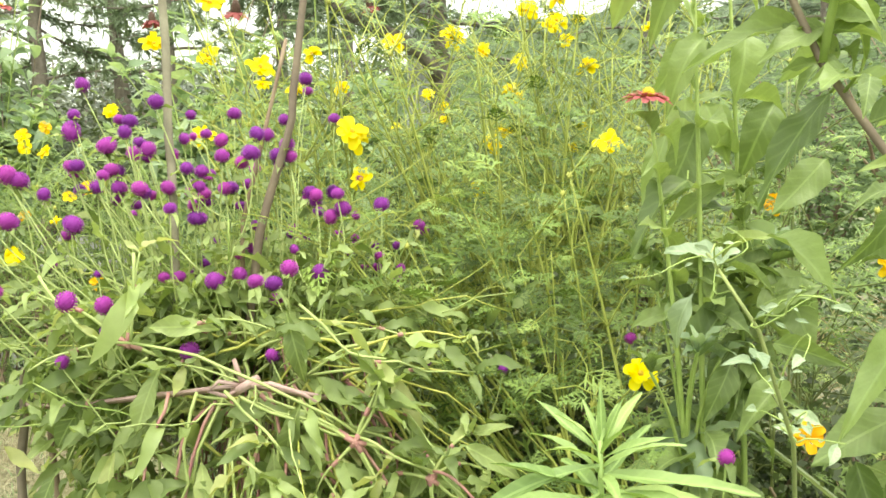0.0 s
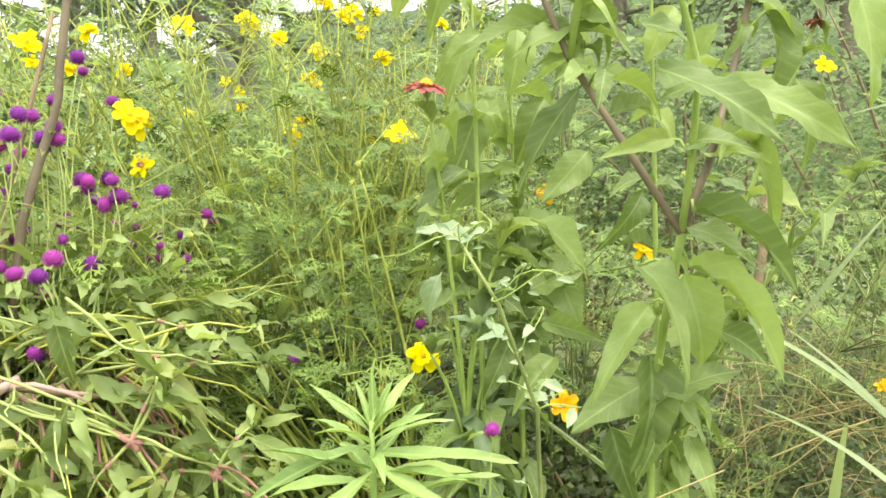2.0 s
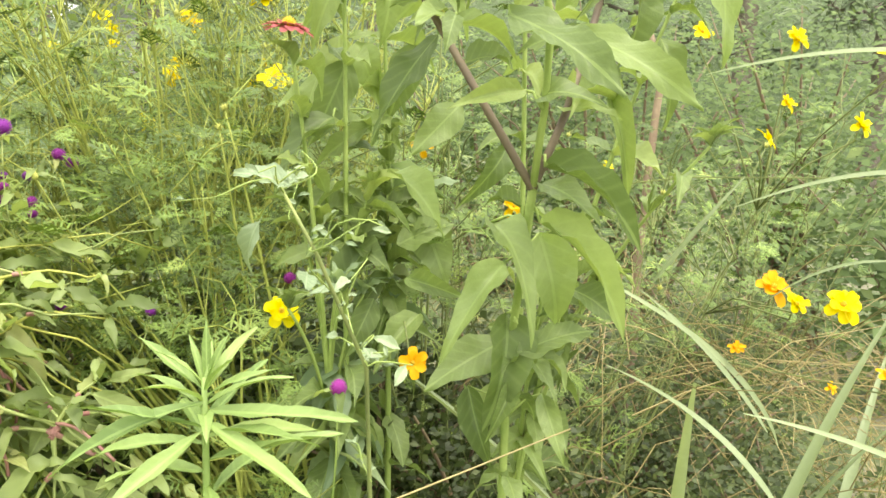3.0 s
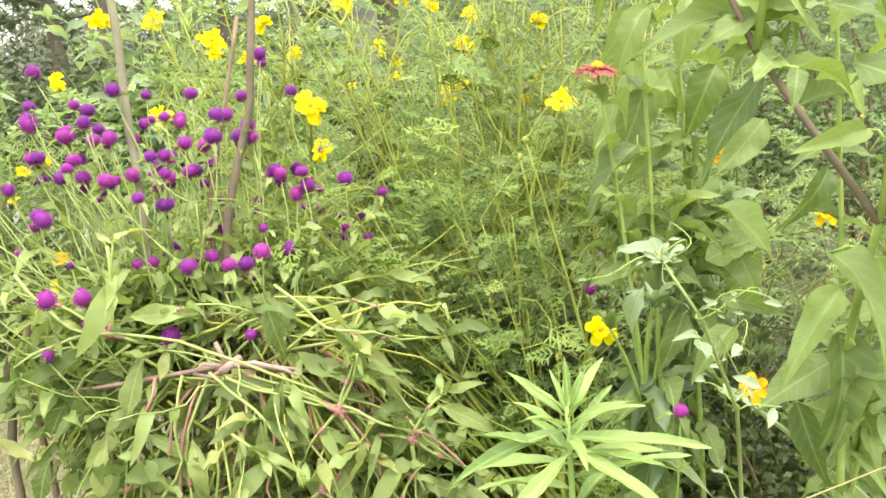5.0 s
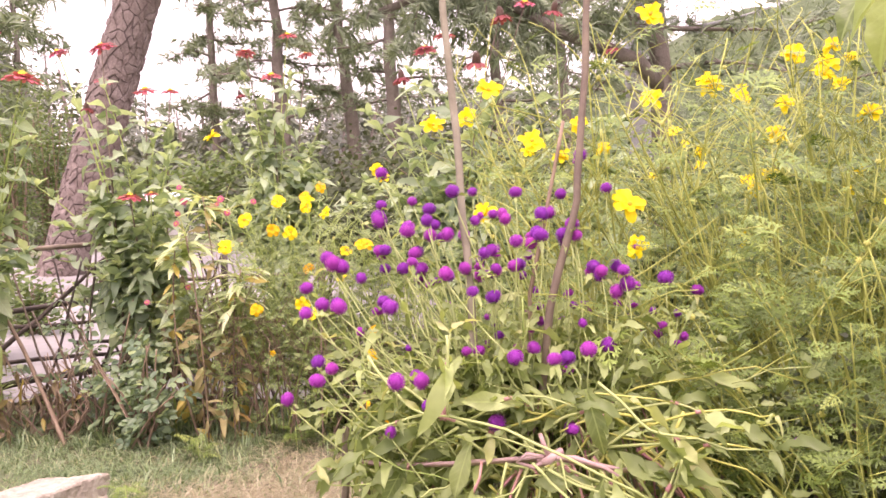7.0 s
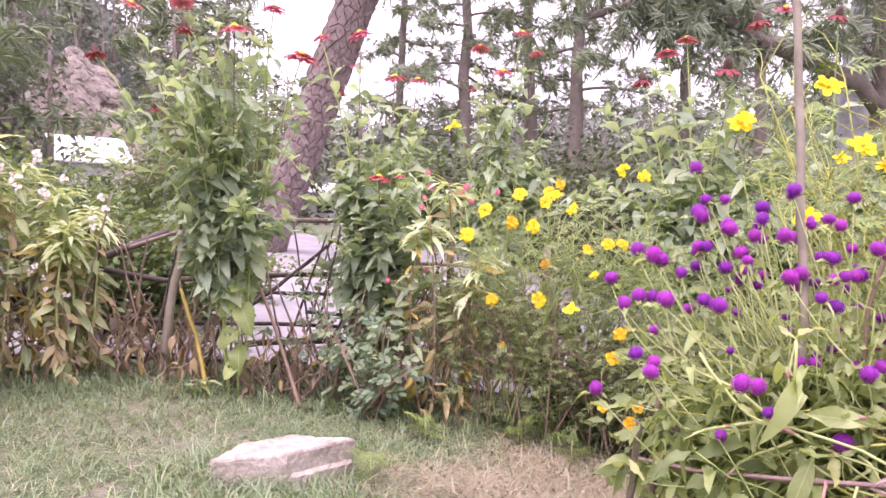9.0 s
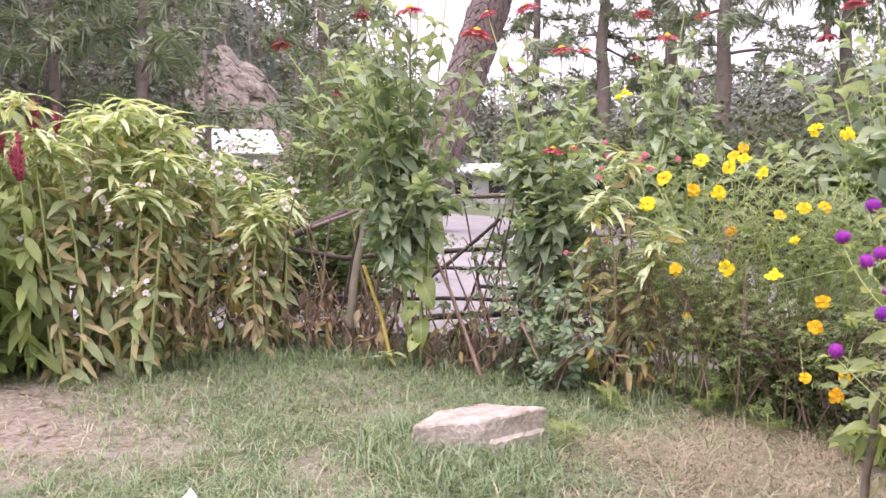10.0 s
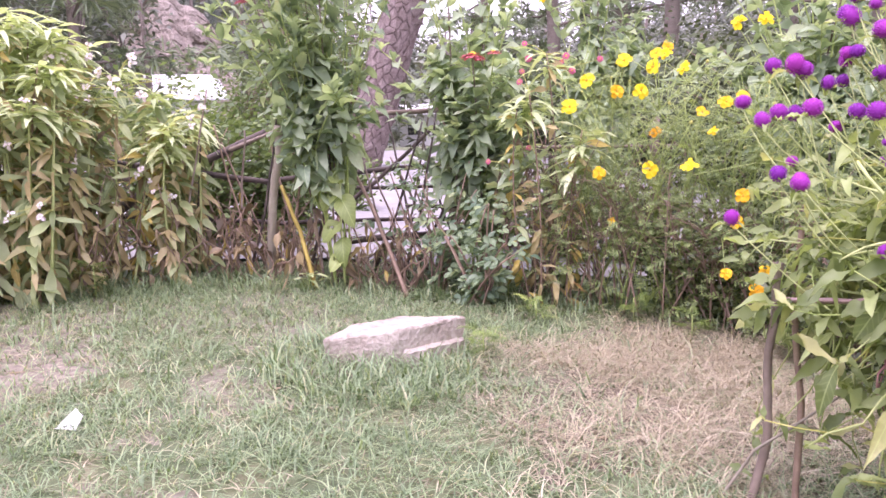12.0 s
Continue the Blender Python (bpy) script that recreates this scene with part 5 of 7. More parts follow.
for k, (x, y, z, rad) in enumerate(heads):
    p = Vector((x, y, z))
    rr = rad * 0.001
    low = p.z < TIE_Z + 0.1
    if p.x > 0.3:
        st = Vector((p.x - 0.05, p.y + 0.15, gz(p.x)))
        line = curve_pts(st, p, (0.02, 0, 0.03), 6)
        part("stem", Geo().tube(line, 0.0025, 0.0015, 4), M_STEM, gom)
    else:
        ang = math.atan2(p.y - C0.y, p.x - C0.x)
        st = C0 + Vector((math.cos(ang + r.uniform(-0.9, 0.9)) * r.uniform(0.02, 0.2), math.sin(ang) * r.uniform(0.02, 0.16), 0))
        st.z = (TIE_Z if not low else 0.35) + r.uniform(-0.1, 0.12)
        hub = st.lerp(p, r.uniform(0.55, 0.8)) + Vector((r.uniform(-0.06, 0.06), r.uniform(-0.05, 0.05), r.uniform(-0.16, -0.02)))
        gom_stem(st, hub, ((p.x - st.x) * 0.12, (p.y - st.y) * 0.1, r.uniform(-0.06, 0.03)), 0.0034, 0.0028, M_STEM_G if k % 3 else M_STEM, 3, 0.09, False)
        part("stem", Geo().tube(curve_pts(hub, p - Vector((0, 0, rr)), (r.uniform(-0.02, 0.02), 0, -0.015), 6), 0.0019, 0.0013, 4), M_STEM_G, gom)
    d = Vector((r.uniform(-0.5, 0.5), r.uniform(-0.6, 0.3), 1.0)).normalized()
    m = basis(p, d.orthogonal(), d, rr)
    put("flower_head", GH[k % 3], m, gom)
    for s in (0, math.pi):
        lv.all.insert(0, (basis(p - d * rr, around(r.uniform(0, 6.3) + s, 0.1), (0, 0, 1), r.uniform(0.025, 0.05)), k % 3))
# the bundle below the tie, and its skirt of leaves
for k in range(84):
    a = r.uniform(0, 6.3) if k < 40 else r.uniform(-2.9, -0.2)
    foot = C0 + Vector((math.cos(a) * 0.10, math.sin(a) * 0.09, -0.01))
    top = C0 + Vector((math.cos(a) * r.uniform(0.05, 0.16), math.sin(a) * r.uniform(0.05, 0.14), 0))
    top.z = TIE_Z + r.uniform(-0.02, 0.10)
    gom_stem(foot, top, (math.cos(a) * 0.07, math.sin(a) * 0.07, 0), 0.0042, 0.003, (M_STEM_R, M_STEM_D, M_STEM_G, M_STEM_R)[k % 4], 1, 0.08)
for k in range(56):
    a = r.uniform(-math.pi - 0.3, 0.4)
    st = C0 + Vector((math.cos(a) * r.uniform(0.08, 0.2), math.sin(a) * r.uniform(0.08, 0.17), 0))
    st.z = r.uniform(0.15, TIE_Z + 0.16)
    ln = r.uniform(0.15, 0.40)
    en = st + around(a + r.uniform(-0.8, 0.8), r.uniform(-0.7, 0.45)) * ln
    en.z = max(en.z, 0.1)
    gom_stem(st, en, (0, 0, r.uniform(-0.03, 0.05)), 0.0036, 0.0024, (M_STEM_G, M_STEM_G, M_STEM, M_STEM_Y)[k % 4], 1, 0.1)
for k in range(105):
    a = r.uniform(0, 6.3)
    q = math.sqrt(r.random())
    en = Vector((-0.38 + 0.48 * q * math.cos(a), 1.66 + 0.26 * q * math.sin(a), r.uniform(0.62, 1.02 - 0.2 * q)))
    st = C0.lerp(en, 0.35)
    st.z = r.uniform(0.5, 0.72)
    gom_stem(st, en, (0, 0, r.uniform(-0.05, 0.05)), 0.0028, 0.0018, (M_STEM_G, M_STEM)[k % 2], 3, 0.075)
for k in range(46):
    st = Vector((r.uniform(-0.45, 0.0), r.uniform(1.42, 1.52), r.uniform(0.42, 0.70)))
    side = 1 if r.random() < 0.55 else -1
    en = st + Vector((side * r.uniform(0.08, 0.34), r.uniform(-0.05, 0.06), r.uniform(-0.36, 0.08)))
    en.z = max(en.z, 0.12)
    gom_stem(st, en, (0, -0.01, r.uniform(0.0, 0.04)), 0.0050, 0.0032, M_STEM_G if k % 2 else M_STEM_Y, 1, 0.095)
for k in range(46):
    a = r.uniform(-math.pi - 0.2, 0.2)
    st = Vector((-0.25 + 0.16 * math.cos(a), 1.53 + 0.13 * math.sin(a), TIE_Z + r.uniform(-0.05, 0.02)))
    en = Vector((st.x + math.cos(a) * r.uniform(0.05, 0.22), st.y + math.sin(a) * r.uniform(0.0, 0.08), r.uniform(0.1, 0.4)))
    gom_stem(st, en, (math.cos(a) * 0.06, math.sin(a) * 0.03, 0.02), 0.0052, 0.0036, (M_STEM_R, M_STEM_G, M_STEM_Y, M_STEM_G, M_STEM_G)[k % 5], 1, 0.105)
for k in range(26):
    st = Vector((r.uniform(-0.68, -0.45), r.uniform(1.5, 1.72), r.uniform(0.5, 0.75)))
    en = Vector((r.uniform(-0.86, -0.6), r.uniform(1.46, 1.74), r.uniform(0.12, 0.62)))
    gom_stem(st, en, (-0.03, 0, 0.03), 0.0040, 0.0028, M_STEM_G if k % 2 else M_STEM, 3, 0.09)
# swollen pink joints with spreading stalks
JOINTS = (
    ((-0.060, 1.372, 0.526), ((-0.36, 1.375, 0.665), (0.07, 1.38, 0.468), (-0.02, 1.39, 0.62), (-0.25, 1.37, 0.60), (0.04, 1.36, 0.345), (-0.13, 1.36, 0.44), (0.0, 1.385, 0.63))),
    ((0.068, 1.385, 0.456), ((0.2, 1.38, 0.37), (0.13, 1.40, 0.53), (0.075, 1.37, 0.3), (0.16, 1.42, 0.46), (-0.03, 1.39, 0.45))),
    ((0.040, 1.362, 0.345), ((-0.05, 1.36, 0.325), (0.09, 1.37, 0.41), (0.02, 1.36, 0.2), (0.12, 1.37, 0.28))),
    ((-0.105, 1.37, 0.375), ((-0.09, 1.37, 0.46), (-0.05, 1.36, 0.28), (-0.18, 1.38, 0.3))),
    ((-0.458, 1.385, 0.699), ((-0.28, 1.42, 0.6), (-0.62, 1.39, 0.79), (-0.44, 1.41, 0.86), (-0.62, 1.35, 0.66))),
)
for nd, ends in JOINTS:
    nd = Vector(nd)
    g = Geo()
    dome(g, 0.0085, 0.009, 14, 0, 0.3, r, low=0.01)
    g.v = [Vector(v) + nd for v in g.v]
    part("stem_joint", g, M_STEM_R, gom, "swollen pink joint")
    for e in ends:
        line = gom_stem(nd, e, (0, 0, 0.012), 0.0054, 0.0036, M_STEM_G, 1, 0.09)
        part("joint_spike", Geo().tube([nd, line[0].lerp(line[1], 0.5), line[0].lerp(line[1], r.uniform(0.7, 1.1))], 0.0062, 0.0040, 6), M_STEM_R, gom)
# long pale stalks lying over the front of the bundle
for st, en, bend, mat, n in (
    ((-0.603, 1.37, 0.823), (-0.438, 1.36, 0.706), (-0.01, 0, -0.02), M_STEM_G, 1),
    ((-0.438, 1.38, 0.86), (-0.441, 1.36, 0.709), (0.006, 0, 0), M_STEM_G, 1),
    ((-0.438, 1.36, 0.706), (-0.056, 1.375, 0.54), (0.02, -0.015, 0.012), M_STEM_G, 3),
    ((-0.25, 1.35, 0.613), (-0.056, 1.375, 0.536), (0, -0.01, -0.012), M_STEM_G, 2),
    ((-0.279, 1.35, 0.624), (-0.142, 1.34, 0.465), (0.01, -0.01, 0.012), M_STEM_G, 2),
    ((-0.056, 1.375, 0.535), (0.072, 1.385, 0.47), (0, -0.01, 0.008), M_STEM_G, 1),
    ((-0.056, 1.375, 0.535), (-0.014, 1.36, 0.635), (0.01, 0, 0), M_STEM_G, 1),
    ((-0.056, 1.375, 0.53), (0.008, 1.36, 0.40), (0.006, 0, 0.01), M_STEM_R, 1),
    ((-0.254, 1.34, 0.515), (-0.148, 1.33, 0.42), (0, -0.01, 0.012), M_STEM_G, 1),
    ((-0.157, 1.40, 0.764), (-0.005, 1.38, 0.67), (0, -0.01, -0.01), M_STEM_G, 2),
    ((-0.379, 1.36, 0.62), (-0.445, 1.34, 0.42), (0.01, -0.01, 0), M_STEM_R, 2),
    ((-0.33, 1.36, 0.62), (-0.40, 1.34, 0.38), (0.015, -0.01, 0), M_STEM_G, 2),
    ((0.072, 1.385, 0.47), (0.085, 1.37, 0.36), (0, 0, 0), M_STEM_G, 1),
    ((0.072, 1.385, 0.47), (0.16, 1.36, 0.41), (0, 0, 0.015), M_STEM_R, 1),
):
    gom_stem(st, en, bend, 0.0044, 0.0038, mat, n, 0.1, False)
# larger blades seen on the outside
for k in range(34):
    p = Vector((r.uniform(-0.16, 0.26), r.uniform(1.40, 1.50), r.uniform(0.2, 0.44)))
    lv.all.insert(0, (basis(p, around(r.uniform(-2.8, -0.3), r.uniform(-1.0, 0.5)), (r.uniform(-0.5, 0.5), -0.7, r.uniform(0.5, 1.2)), r.uniform(0.07, 0.12), r.uniform(0.8, 1.2)), r.randrange(3)))
for k in range(64):
    a = r.uniform(-math.pi, 0.1)
    p = Vector((-0.27 + 0.42 * math.cos(a) * r.uniform(0.3, 1), 1.52 + 0.11 * math.sin(a), r.uniform(0.24, 0.56)))
    lv.all.insert(0, (basis(p, around(r.uniform(-2.8, -0.3), r.uniform(-1.2, 0.5)), (r.uniform(-0.5, 0.5), -0.9, r.uniform(0.2, 1)), r.uniform(0.07, 0.12), r.uniform(0.8, 1.2)), r.randrange(3)))
for p, d, ln in (((-0.18, 1.40, 0.75), (0.25, -0.2, -0.9), 0.13), ((-0.06, 1.33, 0.47), (-0.25, -0.4, -0.95), 0.15), ((-0.15, 1.36, 0.60), (-0.3, -0.3, -0.8), 0.12), ((0.12, 1.38, 0.52), (0.9, -0.2, -0.35), 0.13), ((-0.4, 1.38, 0.66), (-0.3, -0.3, -0.9), 0.12), ((-0.3, 1.40, 0.72), (-0.9, -0.2, 0.1), 0.12), ((-0.55, 1.42, 0.6), (-0.5, -0.2, -0.8), 0.11), ((-0.2, 1.36, 0.52), (0.1, -0.4, -0.9), 0.11), ((0.02, 1.36, 0.42), (0.3, -0.3, -0.9), 0.11), ((-0.33, 1.37, 0.5), (0.2, -0.4, -0.9), 0.12), ((-0.5, 1.4, 0.5), (-0.1, -0.3, -0.95), 0.12)):
    lv.all.insert(0, (basis(p, d, (0.1, -0.9, 0.5), ln), r.randrange(3)))


def hides_joint(m):
    """Whether a leaf at pose m lies in front of one of the pink joints."""
    for f in (0.15, 0.5, 0.85):
        q = m @ Vector((0, f, 0))
        if any(q.y < nd[1] + 0.012 and math.hypot(q.x - nd[0], q.z - nd[2]) < 0.034 for nd, _ in JOINTS):
            return True
    return False


# the tie, its knot and the joints stay clear of leaves
lv.all = [e for e in lv.all if not hides_joint(e[0])]
lv.all = [e for e in lv.all if not (-0.36 < e[0].translation.x < -0.16 and 0.58 < e[0].translation.z < 0.71 and e[0].translation.y < 1.46)]
lv.done()

# cloth tie with its knot, and the low stakes that hold it
tie = thing("cloth_tie", "faded pink cloth strip knotted round the flower stems", "tie", (-0.25, 1.42, 0.6))
g = Geo()
band = [(-0.78, 1.60, 0.53), (-0.62, 1.47, 0.565), (-0.45, 1.395, 0.60), (-0.25, 1.38, 0.625), (-0.12, 1.395, 0.60), (0.02, 1.49, 0.57)]
for i in range(len(band) - 1):
    for q in range(5):
        p = Vector(band[i]).lerp(Vector(band[i + 1]), q / 5)
        w = 0.0055 + 0.003 * noise.noise((p.x * 20, 0, 0))
        g.v += [p + Vector((0, 0.002, -w)), p + Vector((0, -0.003, w)), p + Vector((0, 0.004, w))]
n = len(g.v) // 3
g.f = [f for i in range(n - 1) for f in ((3 * i, 3 * i + 3, 3 * i + 4, 3 * i + 1), (3 * i + 1, 3 * i + 4, 3 * i + 5, 3 * i + 2), (3 * i + 2, 3 * i + 5, 3 * i + 3, 3 * i))]
part("strip", g, M_CLOTH, tie)
K0 = Vector((-0.25, 1.372, 0.627))
part("loose_end", Geo().tube([K0, K0 + Vector((0.05, -0.012, 0.006)), K0 + Vector((0.10, -0.006, -0.012)), K0 + Vector((0.125, 0.0, -0.03))], 0.006, 0.003, 6), M_CLOTH, tie)
part("loose_end", Geo().tube([K0, K0 + Vector((-0.006, -0.012, 0.025)), K0 + Vector((-0.012, -0.016, 0.05))], 0.006, 0.004, 6), M_CLOTH, tie)
part("loop", Geo().tube([K0, K0 + Vector((-0.04, -0.014, 0.012)), K0 + Vector((-0.06, -0.01, -0.006)), K0 + Vector((-0.03, -0.008, -0.016)), K0], 0.004, 0.004, 6), M_CLOTH, tie)
part("knot", Geo().tube([K0 + Vector((-0.02, 0.01, -0.012)), K0 + Vector((0.0, -0.014, 0.0)), K0 + Vector((0.022, 0.008, 0.012))], 0.0085, 0.007, 9, wob=0.15), M_CLOTH, tie)


def stick(name, label, pts, r0, r1, mat=M_WOOD, group="", sides=8, category="stake"):
    b = Vector(pts[0])
    line = []
    for a, c in zip(pts, pts[1:]):
        a, c = Vector(a), Vector(c)
        line += [a.lerp(c, i / 6) for i in range(6)]
    line.append(Vector(pts[-1]))
    line = [p + Vector((noise.noise(p * 9), noise.noise(p * 9 + Vector((5, 0, 0))), 0)) * r0 * 0.5 for p in line]
    g = Geo().tube(line, r0, r1, sides, wob=0.08)
    return lone(name, g, mat, label, category, "", group, origin=b)


stick("garden_stake", "slim grey brown stick standing in the purple flowers", ((-0.435, 1.53, -0.0), (-0.443, 1.576, 0.884), (-0.468, 1.64, 1.27), (-0.50, 1.68, 1.8)), 0.010, 0.008, M_STAKE, "stakes in the purple flowers")
stick("garden_stake", "slim leaning brown stick standing in the purple flowers", ((-0.40, 1.56, -0.0), (-0.27, 1.568, 0.88), (-0.20, 1.58, 1.1), (-0.165, 1.6, 1.42), (-0.15, 1.61, 1.7)), 0.0095, 0.0065, M_STEM_P, "stakes in the purple flowers")
stick("garden_stake", "thin dark twig standing in the purple flowers", ((-0.36, 1.6, 0.0), (-0.33, 1.66, 0.9), (-0.24, 1.72, 1.28)), 0.006, 0.004, M_STEM_D, "stakes in the purple flowers")
stick("garden_stake", "short brown weathered stake holding the cloth tie", ((-0.835, 1.59, 0.04), (-0.80, 1.605, 0.22), (-0.795, 1.598, 0.42), (-0.772, 1.60, 0.61)), 0.0105, 0.0085, M_WOOD, "stakes in the purple flowers")
stick("garden_stake", "slim reddish brown stake beside the cloth tie", ((-0.745, 1.62, 0.04), (-0.738, 1.63, 0.3), (-0.755, 1.64, 0.5), (-0.742, 1.64, 0.68)), 0.008, 0.006, M_STEM_D, "stakes in the purple flowers")
stick("garden_stake", "thin grey twig crossing the low stakes", ((-0.90, 1.57, 0.06), (-0.82, 1.585, 0.2), (-0.66, 1.60, 0.34)), 0.004, 0.0025, M_STAKE, "stakes in the purple flowers")


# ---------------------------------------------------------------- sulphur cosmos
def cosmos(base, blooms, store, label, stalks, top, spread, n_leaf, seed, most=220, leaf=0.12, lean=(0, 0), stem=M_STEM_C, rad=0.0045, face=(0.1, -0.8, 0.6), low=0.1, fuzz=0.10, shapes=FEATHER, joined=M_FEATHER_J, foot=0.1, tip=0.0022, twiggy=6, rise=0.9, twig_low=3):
    """A bushy cosmos: straight fanned stems, finely cut leaves and yellow flowers on long stalks."""
    rnd = random.Random(seed)
    base = Vector(base)
    t = thing("cosmos_plant", label, "flower plant", base, "yellow cosmos plants")
    lv = Leaves(t, shapes, joined, most)
    lines, twigs = [], []
    for k in range(stalks):
        e = base + Vector((rnd.uniform(-1, 1) * spread[0] + lean[0], rnd.uniform(-1, 1) * spread[1] + lean[1], top * rnd.uniform(0.6, 1.0)))
        line = curve_pts(base + Vector((rnd.uniform(-foot, foot), rnd.uniform(-0.1, 0.1), -0.02)), e, (0, 0, rnd.uniform(0.0, 0.12)), 10)
        gs = Geo().tube(line, rad * rnd.uniform(0.8, 1.3), tip, 5)
        for _ in range(twiggy):
            s = rnd.randrange(twig_low, 10)
            q = line[s] + around(rnd.uniform(0, 6.3), rnd.uniform(0.3, 1.2)) * rnd.uniform(0.12, 0.3)
            tw = curve_pts(line[s], q, (rnd.uniform(-0.03, 0.03), 0, rnd.uniform(-0.02, 0.04)), 10)
            gs.tube(tw[::3], 0.0018, 0.0010, 4, cap=False)
            twigs.append(tw)
        part("stem", gs, stem, t)
        lines.append(line)
    lines += twigs
    for k in range(n_leaf):
        pick = rnd.randrange(len(lines))
        line = lines[pick]
        s = min(8, int(10 * (low + (1 - low) * rnd.random() ** rise)))
        p = line[s].lerp(line[s + 1], rnd.random()) + Vector((rnd.gauss(0, fuzz), rnd.gauss(0, fuzz), rnd.gauss(0, fuzz * 0.6)))
        p.z = max(p.z, base.z + 0.04)
        lv.add(p, around(rnd.uniform(0, 6.3), rnd.uniform(-0.3, 0.7)), leaf * rnd.uniform(0.6, 1.25) * (1.15 - 0.085 * s) * (1.0 if pick < stalks else 0.72), normal=(rnd.uniform(-0.3, 0.3), rnd.uniform(-0.9, -0.3), 1))
    for x, y, z, mm in blooms:
        p = Vector((x, y, z))
        line = min(lines[:stalks], key=lambda ln: min((q - p).length for q in ln[4:9]))
        q = min(line[4:9], key=lambda v: (v - p).length + (1.0 if v.z > p.z - 0.03 else 0))
        wob = 0.15 if len(blooms) == 1 else 1.0
        f = Vector(face) + Vector((rnd.uniform(-0.5, 0.5), rnd.uniform(-0.3, 0.3), rnd.uniform(-0.3, 0.5))) * wob
        f.normalize()
        c = p - f * 0.004
        part("stem", Geo().tube([q, q.lerp(c, 0.5) + Vector((0, 0, 0.01)), c - Vector((0, 0, 0.02)) - f * 0.01, c], 0.0019, 0.0014, 4), stem, t)
        bloom(F_SINGLE_O if store is F_SINGLE and mm < 31 else store, p, f, mm * 0.001, t, rnd)
    # buds and seed heads on bare tips
    for line in lines[:stalks:2] if most > 60 else ():
        e = line[-1]
        g = Geo()
        dome(g, 0.006, 0.007, 10, 0, 0.3, rnd, low=0.01)
        g.v = [Vector(v) + e for v in g.v]
        part("bud", g, M_STEM_Y, t)
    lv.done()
    return t


def near(lists, lo, hi):
    return [b for b in lists if lo <= b[0] < hi]


ALLC = [(x, y, z, mm * 1.12) for x, y, z, mm in COSMOS_A + COSMOS_B]
cosmos((-0.15, 2.3, gz(-0.15)), near(ALLC, -9, -0.02), F_COSMOS, "tall yellow cosmos with feathery leaves behind the purple flowers", 26, 1.55, (0.5, 0.25), 420, 1, lean=(-0.05, -0.1), most=100, leaf=0.14, twiggy=13, rise=1.4, twig_low=4)
cosmos((0.3, 2.15, gz(0.3)), near(ALLC, -0.02, 0.26), F_COSMOS, "tall yellow cosmos with feathery leaves and fanned stems", 32, 1.55, (0.6, 0.3), 430, 2, twiggy=15, rise=1.7, rad=0.0065, lean=(-0.1, -0.05), most=150, leaf=0.14, low=0.2, fuzz=0.06, tip=0.0016, twig_low=4)
cosmos((0.55, 2.3, gz(0.5)), near(ALLC, 0.26, 9), F_COSMOS, "tall yellow cosmos with orange yellow flowers", 32, 1.6, (0.42, 0.3), 400, 3, twiggy=15, rise=1.7, rad=0.0065, most=110, leaf=0.13, low=0.2, fuzz=0.06, tip=0.0016, twig_low=4)
cosmos((0.40, 1.85, gz(0.40)), [], F_COSMOS, "low dense cosmos growth with finely cut leaves", 24, 1.0, (0.42, 0.16), 360, 4, twiggy=2, most=290, leaf=0.155, rad=0.006, lean=(-0.28, -0.12), fuzz=0.03, low=0.2, tip=0.0012, twig_low=6)
cosmos((0.50, 1.64, gz(0.5)), [], F_COSMOS, "leaning cosmos with long bare yellow green stems", 10, 1.12, (0.34, 0.06), 70, 9, twiggy=3, most=70, leaf=0.13, rad=0.0055, lean=(-0.38, 0.02), fuzz=0.03, low=0.3, tip=0.0016, twig_low=6, foot=0.07)
cosmos((0.42, 1.5, gz(0.42)), COSMOS_N[:1], F_COSMOS, "small cosmos with one open yellow flower", 7, 0.6, (0.14, 0.06), 110, 5, leaf=0.11, most=110, fuzz=0.05)
cosmos((1.15, 1.7, gz(1.15)), COSMOS_N[1:12], F_MIXED, "straggling orange yellow cosmos among dry grass", 14, 1.15, (0.6, 0.35), 380, 6, leaf=0.10, rad=0.003, most=160, stem=M_STEM_OL, tip=0.0012)
cosmos((0.8, 1.75, gz(0.78)), COSMOS_N[12:], F_ORANGE, "straggling orange yellow cosmos among dry grass", 12, 1.3, (0.35, 0.25), 420, 7, leaf=0.11, rad=0.0035, most=160, stem=M_STEM_OL, tip=0.0012)
cosmos((1.9, 2.1, gz(1.9)), [], F_ORANGE, "straggling cosmos among dry grass", 14, 1.3, (0.6, 0.4), 350, 8, leaf=0.10, rad=0.003, most=60, stem=M_STEM_OL, tip=0.0012)


# dark leaves added inside the thicket, where its floor lies in shade
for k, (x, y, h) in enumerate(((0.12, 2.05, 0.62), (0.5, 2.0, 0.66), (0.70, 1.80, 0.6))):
    leafy_bush((x, y, gz(x) - 0.01), 0.4, 0.25, h, 3600, 0.03, M_SHADE_LEAF, "added dark leaves standing in for the shade beneath the cosmos", 180 + k, stems=14, group="undergrowth beneath the cosmos")


# dark leaves added to deepen the shaded hollow under the marigolds
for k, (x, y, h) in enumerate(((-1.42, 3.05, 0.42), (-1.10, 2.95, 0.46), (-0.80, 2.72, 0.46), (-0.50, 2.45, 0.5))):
    leafy_bush((x, y, gz(x) - 0.01), 0.34, 0.2, h, 2400, 0.028, M_SHADE_LEAF, "added dark leaves standing in for the shaded hollow below the marigolds", 190 + k, stems=22, group="undergrowth beneath the marigolds")


